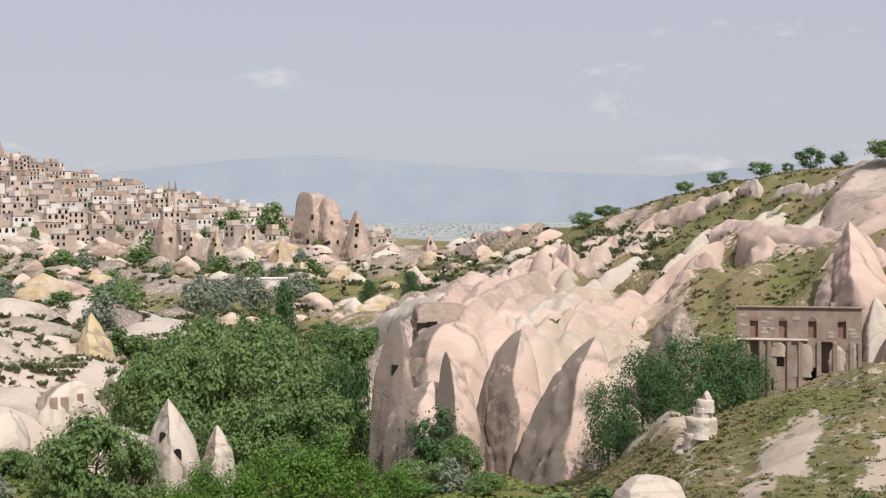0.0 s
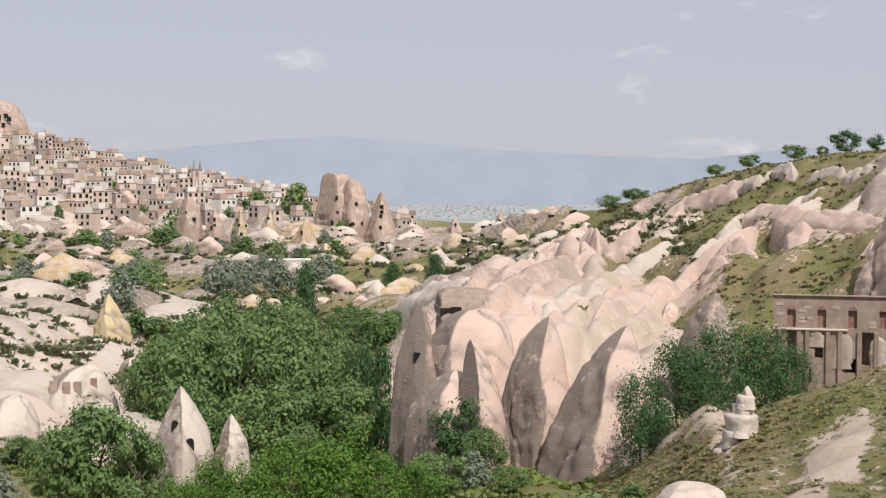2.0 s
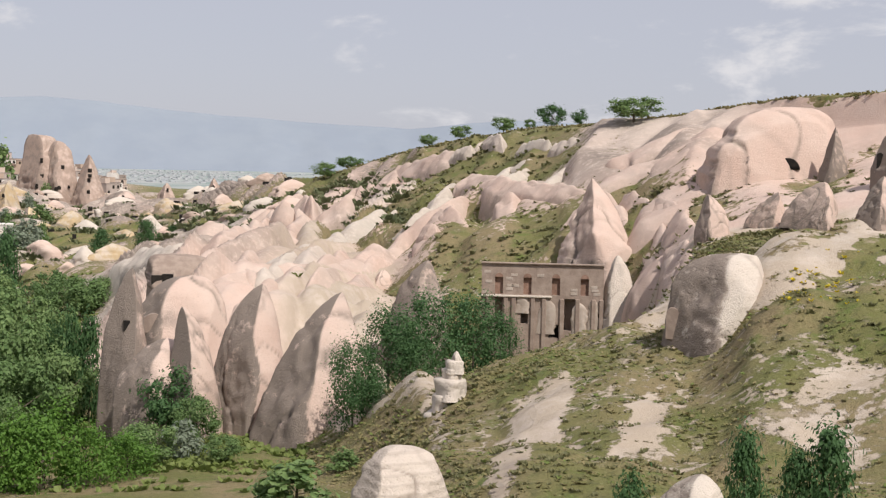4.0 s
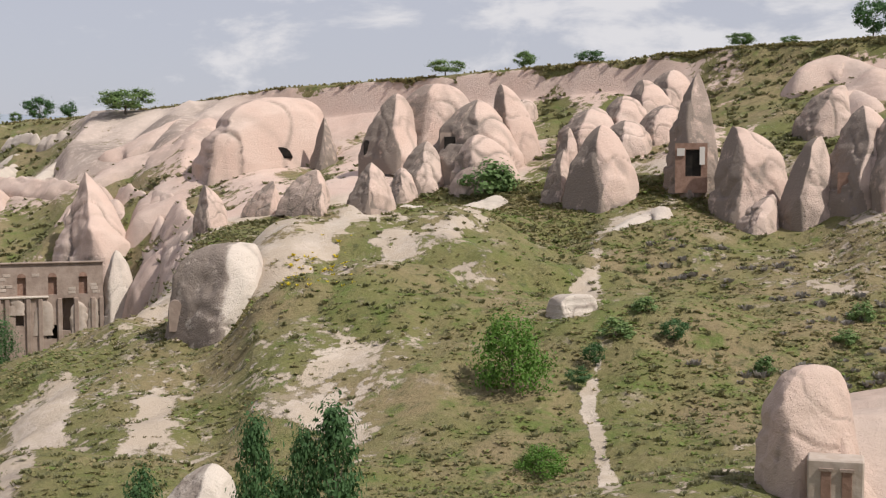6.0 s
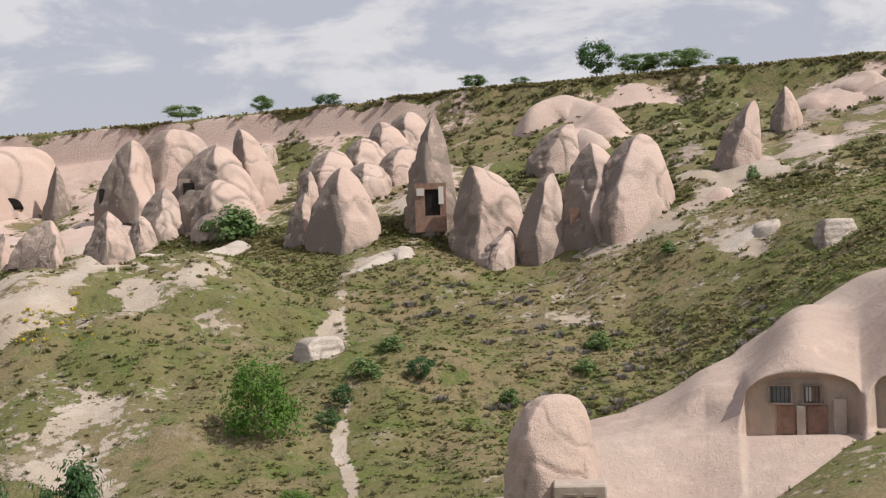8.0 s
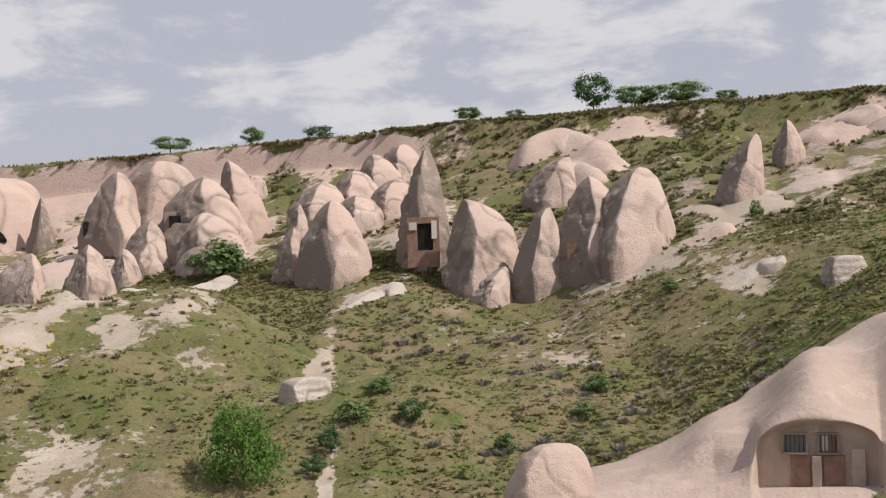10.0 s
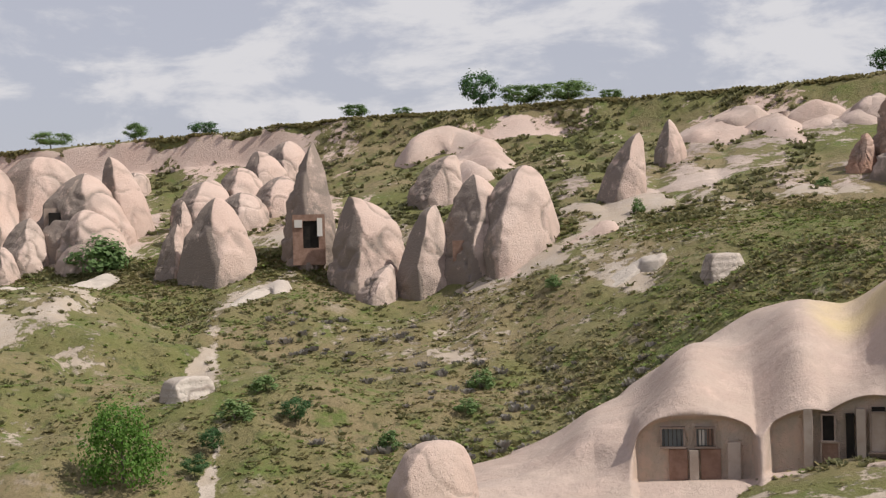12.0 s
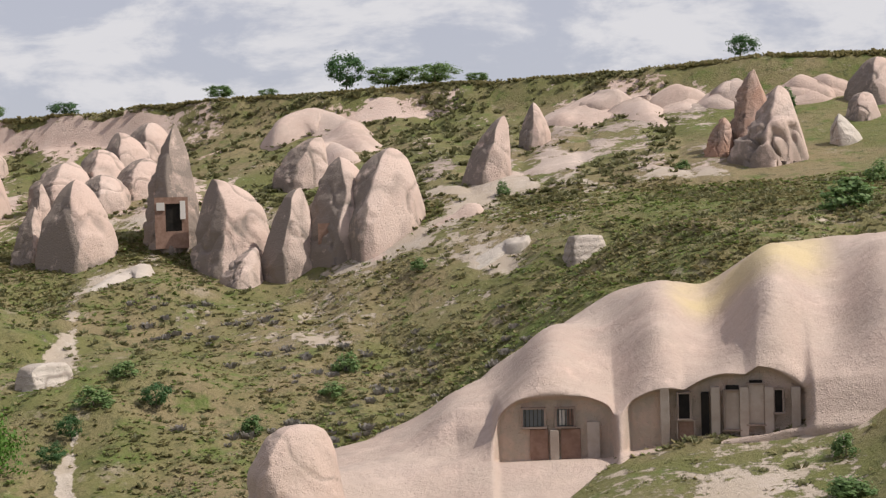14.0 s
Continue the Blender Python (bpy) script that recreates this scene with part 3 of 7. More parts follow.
def rock_lobe(w, d, h, shape, seed, ribs, rib, lump, lean, crust_, nu, nv, sink):
    """One body of eroded tuff: cone, tent, dome, block, mound or fin, with its foot sunk."""
    rng = random.Random(seed)
    u = np.linspace(0, 2 * math.pi, nu, endpoint=False)[None, :]
    z0 = np.concatenate([[-sink], h * np.linspace(0, 1, nv - 1) ** 0.9])[:, None]
    v = np.clip(z0 / h, 0, 1)
    a, b = {"cone": (1.25, 0.72), "tent": (0.95, 1.0), "dome": (2.4, 0.62), "block": (5.0, 0.55), "fin": (1.75, 0.8), "mound": (2.0, 0.85), "slab": (14.0, 0.4)}[shape]
    p = np.clip(1 - v ** a, 0, 1) ** b
    if shape in ("fin", "cone"):
        p = p * (1 - 0.12 * (1 - v) ** 6)
    # flat weathered sides between rounded edges
    q = 11.0
    tot = 0
    n_side = rng.randrange(4, 6)
    t0 = rng.uniform(0, 6.28)
    for k in range(n_side):
        t = t0 + (k + rng.uniform(-0.3, 0.3)) * 2 * math.pi / n_side + rng.uniform(-0.5, 0.5) * v
        g = rng.uniform(0.84, 1.05)
        tot = tot + (np.clip(np.cos(u - t), 0.02, 1) / g) ** q
    side = tot ** (-1 / q)
    side = np.minimum(side / side.mean(), 1.3)
    # one broken face, steeper than the rest
    cut_t = rng.uniform(3.5, 4.3)
    cut_g = (rng.uniform(0.42, 0.6) + 0.10 * v) if shape in ("fin", "cone", "block") else 2.0 + 0 * v
    plane = cut_g / np.clip(np.cos(u - cut_t), 0.02, 1) / np.clip(p, 0.25, 1)
    broken = np.clip((side - plane) / 0.08, 0, 1)
    side = np.minimum(side, plane)
    ph, ph2 = rng.uniform(0, 6.28), rng.uniform(0, 6.28)
    gully = np.abs(np.sin(u * ribs / 2 + ph + 0.9 * np.sin(u + ph2) + rng.uniform(-1, 1) * v)) ** 0.6
    rr = side * (1 + 0.9 * rib * (gully - 0.75) * (0.35 + np.sin(math.pi * np.clip(v, 0.05, 0.95)) * 0.65))
    tip = 1 + 0.16 * (noise3(np.cos(u) * 0.9 + ph, np.sin(u) * 0.9, 0 * u, seed, 3)) * 2
    z = np.where(z0 > 0, z0 * (1 + (tip - 1) * p.clip(0, 1)), z0 + 0 * u)
    x = w / 2 * p * np.cos(u) * rr
    y = d / 2 * p * np.sin(u) * rr
    s = 2.2 / w
    zn = np.maximum(z, 0)
    n1 = noise3(x * s + ph, y * s + ph2, zn * s, seed, 3)
    n2 = noise3(x * s * 3.1 + ph2, y * s * 3.1, zn * s * 3.1 + ph, seed + 3, 4)
    crease = np.abs(noise3(x * s * 1.4, y * s * 1.4 + ph, zn * s * 0.8, seed + 8, 2))
    f = 1 + (1.0 * lump * n1) * (1 - 0.5 * broken) + 0.75 * lump * n2 - 0.8 * lump * np.exp(-(crease / 0.03) ** 2)
    f = f * np.where(z0 < 0, 1.12, 1.0)
    x, y = x * f + lean[0] * w * v ** 1.2, y * f + lean[1] * d * v ** 1.2
    z = z + 0.25 * lump * h * n2 * (v > 0.02)
    verts = np.stack([x, y, z], -1).reshape(-1, 3)
    i = np.arange(nu * nv).reshape(nv, nu)
    j = np.roll(i, -1, axis=1)
    q = np.stack([i[:-1], j[:-1], j[1:], i[1:]], -1).reshape(-1, 4)
    m = nu // 2
    cap = np.stack([i[-1][:m - 1], i[-1][1:m], i[-1][::-1][:m - 1], np.roll(i[-1][::-1], 1)[:m - 1]], -1)
    # the broken front-left face goes grey: crust and painted shade together
    grey = crust_ * 0.18 + 1.0 * broken * min(1.0, crust_ + 0.3) + 0 * u
    return verts, np.concatenate([q, cap]), grey.ravel()


def rock_mesh(name, w, d, h, shape, mat, seed, ribs=5, rib=0.18, lump=0.22, lean=(0.0, 0.0), crust_=0.3, nu=52, nv=34, sink=3.0):
    """One eroded body of tuff as a mesh."""
    v, q, g = rock_lobe(w, d, h, shape, seed, ribs, rib, lump, lean, crust_, nu, nv, sink)
    me = sheet(name, v, q, mat)
    me.attributes.new("crust", "FLOAT", "POINT").data.foreach_set("value", g.astype(np.float32))
    return me


def reach(az, el, r):
    """How far off the ground meets the line of sight at that bearing and angle, near the distance r."""
    d = np.linspace(0.72 * r, 1.45 * r, 160)
    i = int(np.argmin(np.abs(AZ - az)))
    g = np.interp(d, R_[:, i], Z_[:, i])
    hit = np.nonzero(g >= EYE + d * math.tan(radians(el)))[0]
    return float(d[hit[0]]) if len(hit) and hit[0] > 0 else r


def rock_thing(name, label, az, r, el_foot, el_top, width, shape, mat, seed, depth=0.8, group="", lobes=None, snap=True, **kw):
    """A rock by its bearing, rough distance, angles of foot and tip, and its width in degrees, with shoulders grown to its flanks."""
    r = reach(az, el_foot, r) if snap else r
    foot = spot(az, el_foot, r)
    h = spot(az, el_top, r).z - foot.z
    w = 2 * r * math.tan(radians(width / 2))
    r_in = r + 0.3 * w * depth
    foot = spot(az, el_foot, r) + Vector((math.sin(radians(az)), math.cos(radians(az)), 0)) * (r_in - r)
    h = spot(az, el_top, r_in).z - foot.z
    if r < 400:
        kw.setdefault("sink", max(3.0, 0.8 * h))
    ob = new(name, rock_mesh(name, w, w * depth, h, shape, mat, seed, **kw))
    ob.matrix_basis = facing(foot, az)
    tagged(ob, label, "rock", group)
    rng = random.Random(seed * 7 + 1)
    if lobes is None:
        lobes = {"fin": 1, "block": 2, "dome": 2, "mound": 3, "tent": 2, "cone": 1}[shape] if w > 2.5 and r < 400 else 0
    for k in range(lobes):
        f = rng.uniform(0.34, 0.6)
        hh = h * rng.uniform(0.3, 0.68) * (1 if shape != "tent" else 0.6)
        kw2 = dict(kw, sink=kw.get("sink", 3.0), lean=(rng.uniform(-0.1, 0.15), 0), nu=32, nv=20)
        o = new("rock_shoulder", rock_mesh("rock_shoulder", w * f, w * depth * rng.uniform(0.4, 0.7), hh, shape if shape != "block" else "fin", mat, seed + 97 * (k + 1), **kw2))
        o.parent = ob
        o.matrix_basis = Matrix.Translation(((-1) ** k * rng.uniform(0.12, 0.36) * w, -rng.uniform(0.08, 0.28) * w * depth, 0))
    return ob


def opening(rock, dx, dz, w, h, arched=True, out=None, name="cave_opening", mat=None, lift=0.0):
    """A dark panel for a hollow's shade on a rock's front, dx to the right and dz above the foot."""
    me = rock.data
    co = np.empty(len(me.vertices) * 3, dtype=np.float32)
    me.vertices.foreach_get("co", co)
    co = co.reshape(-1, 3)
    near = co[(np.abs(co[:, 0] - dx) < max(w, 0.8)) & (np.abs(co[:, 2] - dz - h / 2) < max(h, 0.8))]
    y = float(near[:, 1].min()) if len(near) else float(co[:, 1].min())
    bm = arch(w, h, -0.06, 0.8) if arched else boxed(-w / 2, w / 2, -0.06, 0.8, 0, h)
    o = part(name, bm, mat or M_INNER_SHADE, rock)
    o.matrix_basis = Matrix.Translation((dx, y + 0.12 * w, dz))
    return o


# ---- single rocks ----
def fin_mesh(name, mat, w, d, h, x_tip, bl, br, c, keel, grey, lump, seed, nv=46, nf=50, nb=16):
    """A solid of eroded tuff on a foot w wide; a flat cut runs from its left edge to the keel."""
    sink = max(2.5, 0.5 * h)
    lin = np.linspace(0, 1, nv)
    v = np.concatenate([[-sink / h], 0.5 * (1 - np.cos(lin * math.pi / 2)) + 0.5 * np.sin(lin * math.pi / 2)])[:, None]
    vc = np.clip(v, 0, 1)
    wob = lambda k: 0.10 * (fbm(vc * 2.6 + k, 0 * vc + seed, seed + int(k), 3) - 0.5) * np.sin(math.pi * vc ** 0.8) * w
    f = lambda b: 1 - np.clip(1 - vc ** b, 0, 1) ** (1 / c)
    xl = -w / 2 + (x_tip + w / 2) * f(bl) + wob(3)
    xr = w / 2 + (x_tip - w / 2) * f(br) + wob(11)
    body = np.clip(1 - vc ** 1.5, 0, 1) ** (1 / c)
    s = np.linspace(0, 1, nf)[None, :]
    k = np.clip(keel + 0.22 * (fbm(vc * 3.0 + seed, 0 * vc, seed, 3) - 0.5), 0.04, 0.95)
    ramp = np.clip(s / k, 0, 1)
    round_ = np.clip(1 - (np.clip(s - k, 0, 1) / (1 - k)) ** 1.7, 0, 1) ** 0.62
    g = np.where(s < k, ramp, round_)
    front_x = xl + (xr - xl) * s
    front_y = -0.72 * d * body * g + 0.25 * d * vc
    sb = np.linspace(1, 0, nb + 2)[None, 1:-1]
    back_x = xl + (xr - xl) * sb
    back_y = 0.4 * d * body * np.sqrt(np.clip(1 - (2 * sb - 1) ** 2, 0, 1)) + 0.25 * d * vc
    x = np.concatenate([front_x, back_x], 1)
    y = np.concatenate([front_y, back_y], 1)
    z = np.broadcast_to(v * h, x.shape).copy()
    cut = np.concatenate([np.clip((k - s) / 0.04, 0, 1), np.zeros_like(back_x)], 1)
    q = 2.4 / max(w, 0.6 * h)
    zz = np.maximum(z, 0)
    n1 = noise3(x * q + seed, y * q, zz * q, seed, 3)
    n2 = noise3(x * q * 4 + seed, y * q * 4, zz * q * 4, seed + 5, 3)
    flute = np.abs(noise3(x * q * 1.5 + seed, y * q * 1.5, zz * q * 0.45, seed + 21, 2)) * 7
    crease = np.exp(-(noise3(x * q * 0.9, y * q * 0.9 + seed, zz * q * 0.7, seed + 9, 2) / 0.011) ** 2)
    amp = w * lump * (2.4 * n1 + 1.2 * n2 * (1 + cut) + 0.45 * (np.minimum(flute, 1.0) - 0.7) - 0.7 * crease) * np.clip(1.15 - vc, 0.15, 1)
    turn = np.arctan2(y - 0.25 * d * vc, x - (xl + xr) / 2)
    x, y = x + amp * np.cos(turn), y + amp * np.sin(turn)
    z = z + 0.7 * amp * (v > 0)
    # flat weathered faces with worn edges
    rng = random.Random(seed)
    p = np.stack([x, y, z], -1)
    up_ = p[z > 0.12 * h]
    face = np.zeros_like(x)
    for t in (-2.45, -2.0, -1.55, -1.1, -0.6, -0.15):
        t += rng.uniform(-0.25, 0.25)
        tilt = rng.uniform(-0.02, 0.42)
        nrm = np.array([math.cos(t) * math.cos(tilt), math.sin(t) * math.cos(tilt), math.sin(tilt)])
        reach_ = float((up_ @ nrm).max())
        over = p @ nrm - (reach_ - rng.uniform(0.04, 0.14) * w * min(1.0, 12 * lump))
        soft = np.where(over > 0, over, 0) * 0.88
        p = p - soft[..., None] * nrm
        # left-facing faces are marked for grey, crust with their shade painted in
        face = np.where((over > 0) & (nrm[0] < -0.3), 1.0, face)
    x, y, z = p[..., 0], p[..., 1], p[..., 2]
    cut = np.maximum(cut, 0.7 * face)
    nu = nf + nb
    i = np.arange(x.size).reshape(-1, nu)
    j = np.roll(i, -1, axis=1)
    me = sheet(name, np.stack([x, y, z], -1).reshape(-1, 3), np.stack([i[:-1], j[:-1], j[1:], i[1:]], -1).reshape(-1, 4), mat)
    # grey crust, with shade painted on cut faces, foot, flutes and creases
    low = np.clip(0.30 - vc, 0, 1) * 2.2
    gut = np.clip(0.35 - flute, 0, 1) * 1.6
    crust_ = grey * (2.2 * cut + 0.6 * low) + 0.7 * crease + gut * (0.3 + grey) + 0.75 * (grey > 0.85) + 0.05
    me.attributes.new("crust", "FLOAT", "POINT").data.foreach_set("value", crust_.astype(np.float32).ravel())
    return me


def fin_rock(name, label, r, left, right, tip, mat, bl=1.5, br=1.5, c=1.3, keel=0.3, grey=0.3, depth=0.75, lump=0.05, snap=True, shoulders=None, back=0.0):
    """A rock between two feet and a tip (bearing and angle each), with smaller shoulders grown to its front."""
    az = (left[0] + right[0]) / 2
    r = reach(az, (left[1] + right[1]) / 2, r) if snap else r
    r += back
    w = 2 * r * math.tan(radians((right[0] - left[0]) / 2))
    d = w * depth
    r_tip = r + 0.25 * d
    foot = spot(az, min(left[1], right[1]), r)
    h = spot(az, tip[1], r_tip).z - foot.z
    x_tip = r_tip * math.tan(radians(tip[0] - az))
    seed = int(abs(az) * 37 + h * 11) % 997
    ob = new(name, fin_mesh(name, mat, w, d, h, x_tip, bl, br, c, keel, grey, lump, seed))
    ob.matrix_basis = facing(foot, az)
    tagged(ob, label, "rock")
    rng = random.Random(seed)
    n = shoulders if shoulders is not None else 0
    for k in range(n):
        f = rng.uniform(0.3, 0.5)
        hh = h * rng.uniform(0.25, 0.5)
        side = rng.uniform(0.12, 0.34) * (1 if k % 2 else -1)
        o = new("rock_shoulder", fin_mesh("rock_shoulder", mat, w * f, d * f * 1.1, hh, rng.uniform(-0.1, 0.2) * w * f, 1.3, 1.9, 1.4, rng.uniform(0.2, 0.45), grey, lump, seed + 31 + k, 26, 30, 10))
        o.parent = ob
        o.matrix_basis = Matrix.Translation((side * w, -(0.52 - 0.8 * side * side) * d, 0))
    return ob


def crest_at(az, el, r, up):
    """How far off a crest that stands up over the ground meets the line of sight."""
    d = np.linspace(0.75 * r, 1.35 * r, 200)
    i = int(np.argmin(np.abs(AZ - az)))
    g = np.interp(d, R_[:, i], Z_[:, i]) + up
    hit = np.nonzero(g >= EYE + d * math.tan(radians(el)))[0]
    return float(d[hit[0]]) if len(hit) and hit[0] > 0 else r


def rib_rock(name, label, r, line, wide, up, mat, crust_=0.25, snap=True, skirt=5.0):
    """A rounded fold of tuff that runs along a line of crest points (bearing and angle each)."""
    rs, last = [], r
    for a, e in line:
        last = 0.65 * crest_at(a, e, last, 0.6 * up) + 0.35 * last if snap else last
        rs.append(last)
    p = np.array([spot(a, e, d) for (a, e), d in zip(line, rs)])
    run = np.concatenate([[0], np.cumsum(np.linalg.norm(np.diff(p, axis=0), axis=1))])
    n = int(min(90, max(16, run[-1] / (0.09 * wide))))
    t = np.linspace(0, run[-1], n)
    p = np.stack([np.interp(t, run, p[:, k]) for k in range(3)], -1)
    m = max(3, n // 6) | 1
    ker = np.hanning(m + 2)[1:-1]
    ker /= ker.sum()
    ext = np.concatenate([2 * p[0] - p[m:0:-1], p, 2 * p[-1] - p[-2:-m - 2:-1]])
    p = np.stack([np.convolve(ext[:, k], ker, "same") for k in range(3)], -1)[m:-m]
    roof = np.array([level(math.degrees(math.atan2(a, b)), math.hypot(a, b)) for a, b, _ in p])
    p[:, 2] = np.minimum(p[:, 2], roof + 1.2 * up)
    tan = np.gradient(p[:, :2], axis=0)
    tan /= np.linalg.norm(tan, axis=1)[:, None] + 1e-9
    nrm = np.stack([tan[:, 1], -tan[:, 0]], -1)
    seed = int(abs(line[0][0]) * 53 + abs(line[0][1]) * 17) % 991
    u = t / run[-1]
    taper = np.clip(np.minimum(u / 0.16, (1 - u) / 0.10), 0, 1)
    taper = np.sqrt(np.clip(1 - (1 - taper) ** 2, 0.0, 1))
    width = wide * (0.62 + 0.45 * u) * (0.25 + 0.75 * taper) * (1 + 0.5 * (fbm(t / wide, 0 * t, seed, 3) - 0.5))
    c = np.linspace(-1.45, 1.45, 35)
    side = np.abs(c)
    ridge = np.sqrt(side ** 2 + 0.03) - 0.17
    drop = up * np.where(c < 0, 1.15 * ridge, 0.95 * ridge + 0.15 * side ** 2) + np.clip(side - 1, 0, 1) ** 1.2 * (up + skirt) * 1.6
    off = c[None, :] * width[:, None] / 2 + 0.16 * wide * (fbm(t / wide * 0.9 + 7, 0 * t, seed + 3, 3) - 0.5)[:, None]
    x = p[:, :1] + nrm[:, :1] * off
    y = p[:, 1:2] + nrm[:, 1:] * off
    z = p[:, 2:] - drop[None, :] - ((1 - taper) * up * 1.5)[:, None]
    q = 1.6 / wide
    n1, n2 = noise3(x * q, y * q, z * q, seed, 3), noise3(x * q * 4, y * q * 4, z * q * 4, seed + 5, 3)
    flute = np.abs(noise3(x * q * 1.3 + 5, y * q * 1.3, z * q * 0.5, seed + 21, 2)) * 7
    z = z + up * (0.5 * n1 + 0.22 * n2 + 0.22 * (np.minimum(flute, 1) - 0.7))
    base = Vector(p[-1])
    verts = np.stack([x, y, z], -1).reshape(-1, 3) - np.array(base)
    i = np.arange(verts.shape[0]).reshape(n, -1)
    me = sheet(name, verts, np.stack([i[:-1, :-1], i[1:, :-1], i[1:, 1:], i[:-1, 1:]], -1).reshape(-1, 4), mat)
    # grey crust that also paints gully shade on the flanks and flutes
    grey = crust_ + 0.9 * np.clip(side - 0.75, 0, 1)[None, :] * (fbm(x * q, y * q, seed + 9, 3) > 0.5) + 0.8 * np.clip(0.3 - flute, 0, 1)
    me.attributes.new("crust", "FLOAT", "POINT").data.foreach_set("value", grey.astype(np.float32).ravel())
    ob = new(name, me)
    ob.matrix_basis = Matrix.Translation(base)
    return tagged(ob, label, "rock")


# rocks along the foot of the plateau
fin_rock("chapel_rock", "grey weathered cone of tuff with a carved chapel door", 112, (44.38, -1.17), (46.70, -1.23), (45.97, 3.66), M_PINK, grey=0.95, bl=1.9, br=1.8, c=1.3, keel=0.35, depth=0.9, lump=0.08)
fin_rock("tuff_rock", "smooth pink tuff rock leaning on the chapel cone", 110, (46.20, -2.47), (49.67, -1.96), (47.15, 1.41), M_PINK, bl=1.37, br=3.45, c=1.51, keel=0.37, grey=0.5)
fin_rock("tuff_rock", "pale slab of tuff at a rock's foot", 108, (47.19, -2.85), (49.27, -2.95), (48.88, -1.42), M_PINK, bl=1.26, br=2.53, c=1.46, keel=0.42, grey=0.25)
fin_rock("tuff_rock", "pointed pink tuff rock with a grey flank", 110, (40.17, -2.52), (43.62, -1.24), (41.94, 1.48), M_PINK, bl=2.1, br=2.18, c=1.51, keel=0.4, grey=0.84)
fin_rock("tuff_rock", "slim pink tuff rock standing in grass", 110, (39.30, -1.74), (40.72, -1.64), (40.35, 0.46), M_PINK, bl=1.26, br=1.84, c=1.46, keel=0.52, grey=0.55)
fin_rock("tuff_rock", "dark weathered tuff knob", 113, (39.95, -0.41), (40.99, -0.32), (40.59, 1.35), M_PINK, bl=1.47, br=1.84, c=1.76, keel=0.42, grey=0.84)
fin_rock("tuff_rock", "tall ribbed pink tuff rock with a dark hollow", 110, (50.57, -1.89), (54.08, -1.36), (52.38, 2.15), M_PINK, bl=1.58, br=2.53, c=1.46, keel=0.5, grey=0.85, depth=0.9)
fin_rock("tuff_rock", "broad ribbed pink tuff rock with a rounded back", 112, (52.31, -1.41), (55.93, -0.89), (54.43, 2.46), M_PINK, bl=1.78, br=2.76, c=1.76, keel=0.27, grey=0.45, depth=0.9)
fin_rock("tuff_rock", "upright pink tuff rock with grey crust at its foot", 108, (48.94, -2.80), (51.55, -2.15), (50.77, 0.94), M_PINK, bl=1.58, br=2.3, c=1.86, keel=0.37, grey=0.75)
rib_rock("tuff_swell", "layered pink tuff crag below the rim", 134, ((49.57, 3.27), (50.41, 3.99), (51.82, 4.13), (52.86, 3.77), (53.64, 2.51)), 9, 2.6, M_PINK)
rib_rock("tuff_swell", "layered pink tuff crag below the rim", 130, ((49.78, 1.93), (50.85, 2.72), (52.14, 2.91), (53.17, 2.06)), 8, 2.4, M_PINK)
fin_rock("tuff_rock", "rounded pink tuff lobe before the crag", 124, (49.40, 0.88), (52.11, 1.16), (51.61, 2.97), M_PINK, bl=1.37, br=2.3, c=1.96, keel=0.42, grey=0.45, depth=0.6)
fin_rock("tuff_rock", "steep pink tuff rock with a rounded back", 117, (31.63, -0.43), (34.66, -0.52), (33.38, 2.83), M_PINK, bl=1.78, br=2.53, c=1.41, keel=0.52, grey=0.65)
fin_rock("tuff_rock", "high pink tuff wall below the rim", 124, (33.19, 0.01), (36.88, 0.26), (35.04, 3.24), M_PINK, bl=2.52, br=2.76, c=2.36, keel=0.32, grey=0.35, depth=0.5)
fin_rock("tuff_rock", "pink tuff rock with a square carved window", 117, (34.54, -0.47), (38.78, -0.35), (36.77, 2.56), M_PINK, bl=1.78, br=1.72, c=1.46, keel=0.47, grey=0.5, depth=0.7)
fin_rock("tuff_rock", "smooth pale pink tuff lobe beside a bush", 114, (35.39, -1.38), (38.77, -0.54), (36.72, 1.11), M_PINK, bl=1.47, br=1.72, c=1.66, keel=0.22, grey=0.25, depth=0.6)
fin_rock("tuff_rock", "ridged pink tuff rock under the rim", 120, (37.16, 0.30), (39.58, -0.04), (37.72, 3.19), M_PINK, bl=1.89, br=1.55, c=1.56, keel=0.42, grey=0.45, depth=0.7)
fin_rock("tuff_rock", "small pink tuff knob under the rim", 124, (38.00, 1.59), (39.38, 1.56), (38.70, 2.56), M_PINK, bl=2.1, br=2.3, c=2.16, keel=0.32, grey=0.35)
fin_rock("tuff_rock", "cracked grey-pink tuff boulder", 114, (33.18, -1.55), (35.45, -1.01), (34.63, 0.83), M_PINK, bl=1.68, br=1.95, c=1.56, keel=0.45, grey=0.7)
fin_rock("tuff_rock", "pale peaked tuff boulder at the ledge", 111, (31.04, -2.08), (33.40, -1.79), (32.28, -0.04), M_PINK, bl=1.16, br=1.49, c=1.36, keel=0.42, grey=0.65)
fin_rock("tuff_rock", "low pale tuff boulder at the ledge", 111, (32.86, -1.68), (34.32, -1.72), (33.54, -0.26), M_PINK, bl=1.37, br=1.72, c=1.66, keel=0.42, grey=0.35)
fin_rock("tuff_chimney", "slender grey tuff chimney", 122, (29.59, -0.28), (31.07, -0.05), (30.34, 1.89), M_PINK, bl=1.2, br=1.1, c=1.15, keel=0.35, grey=0.9)
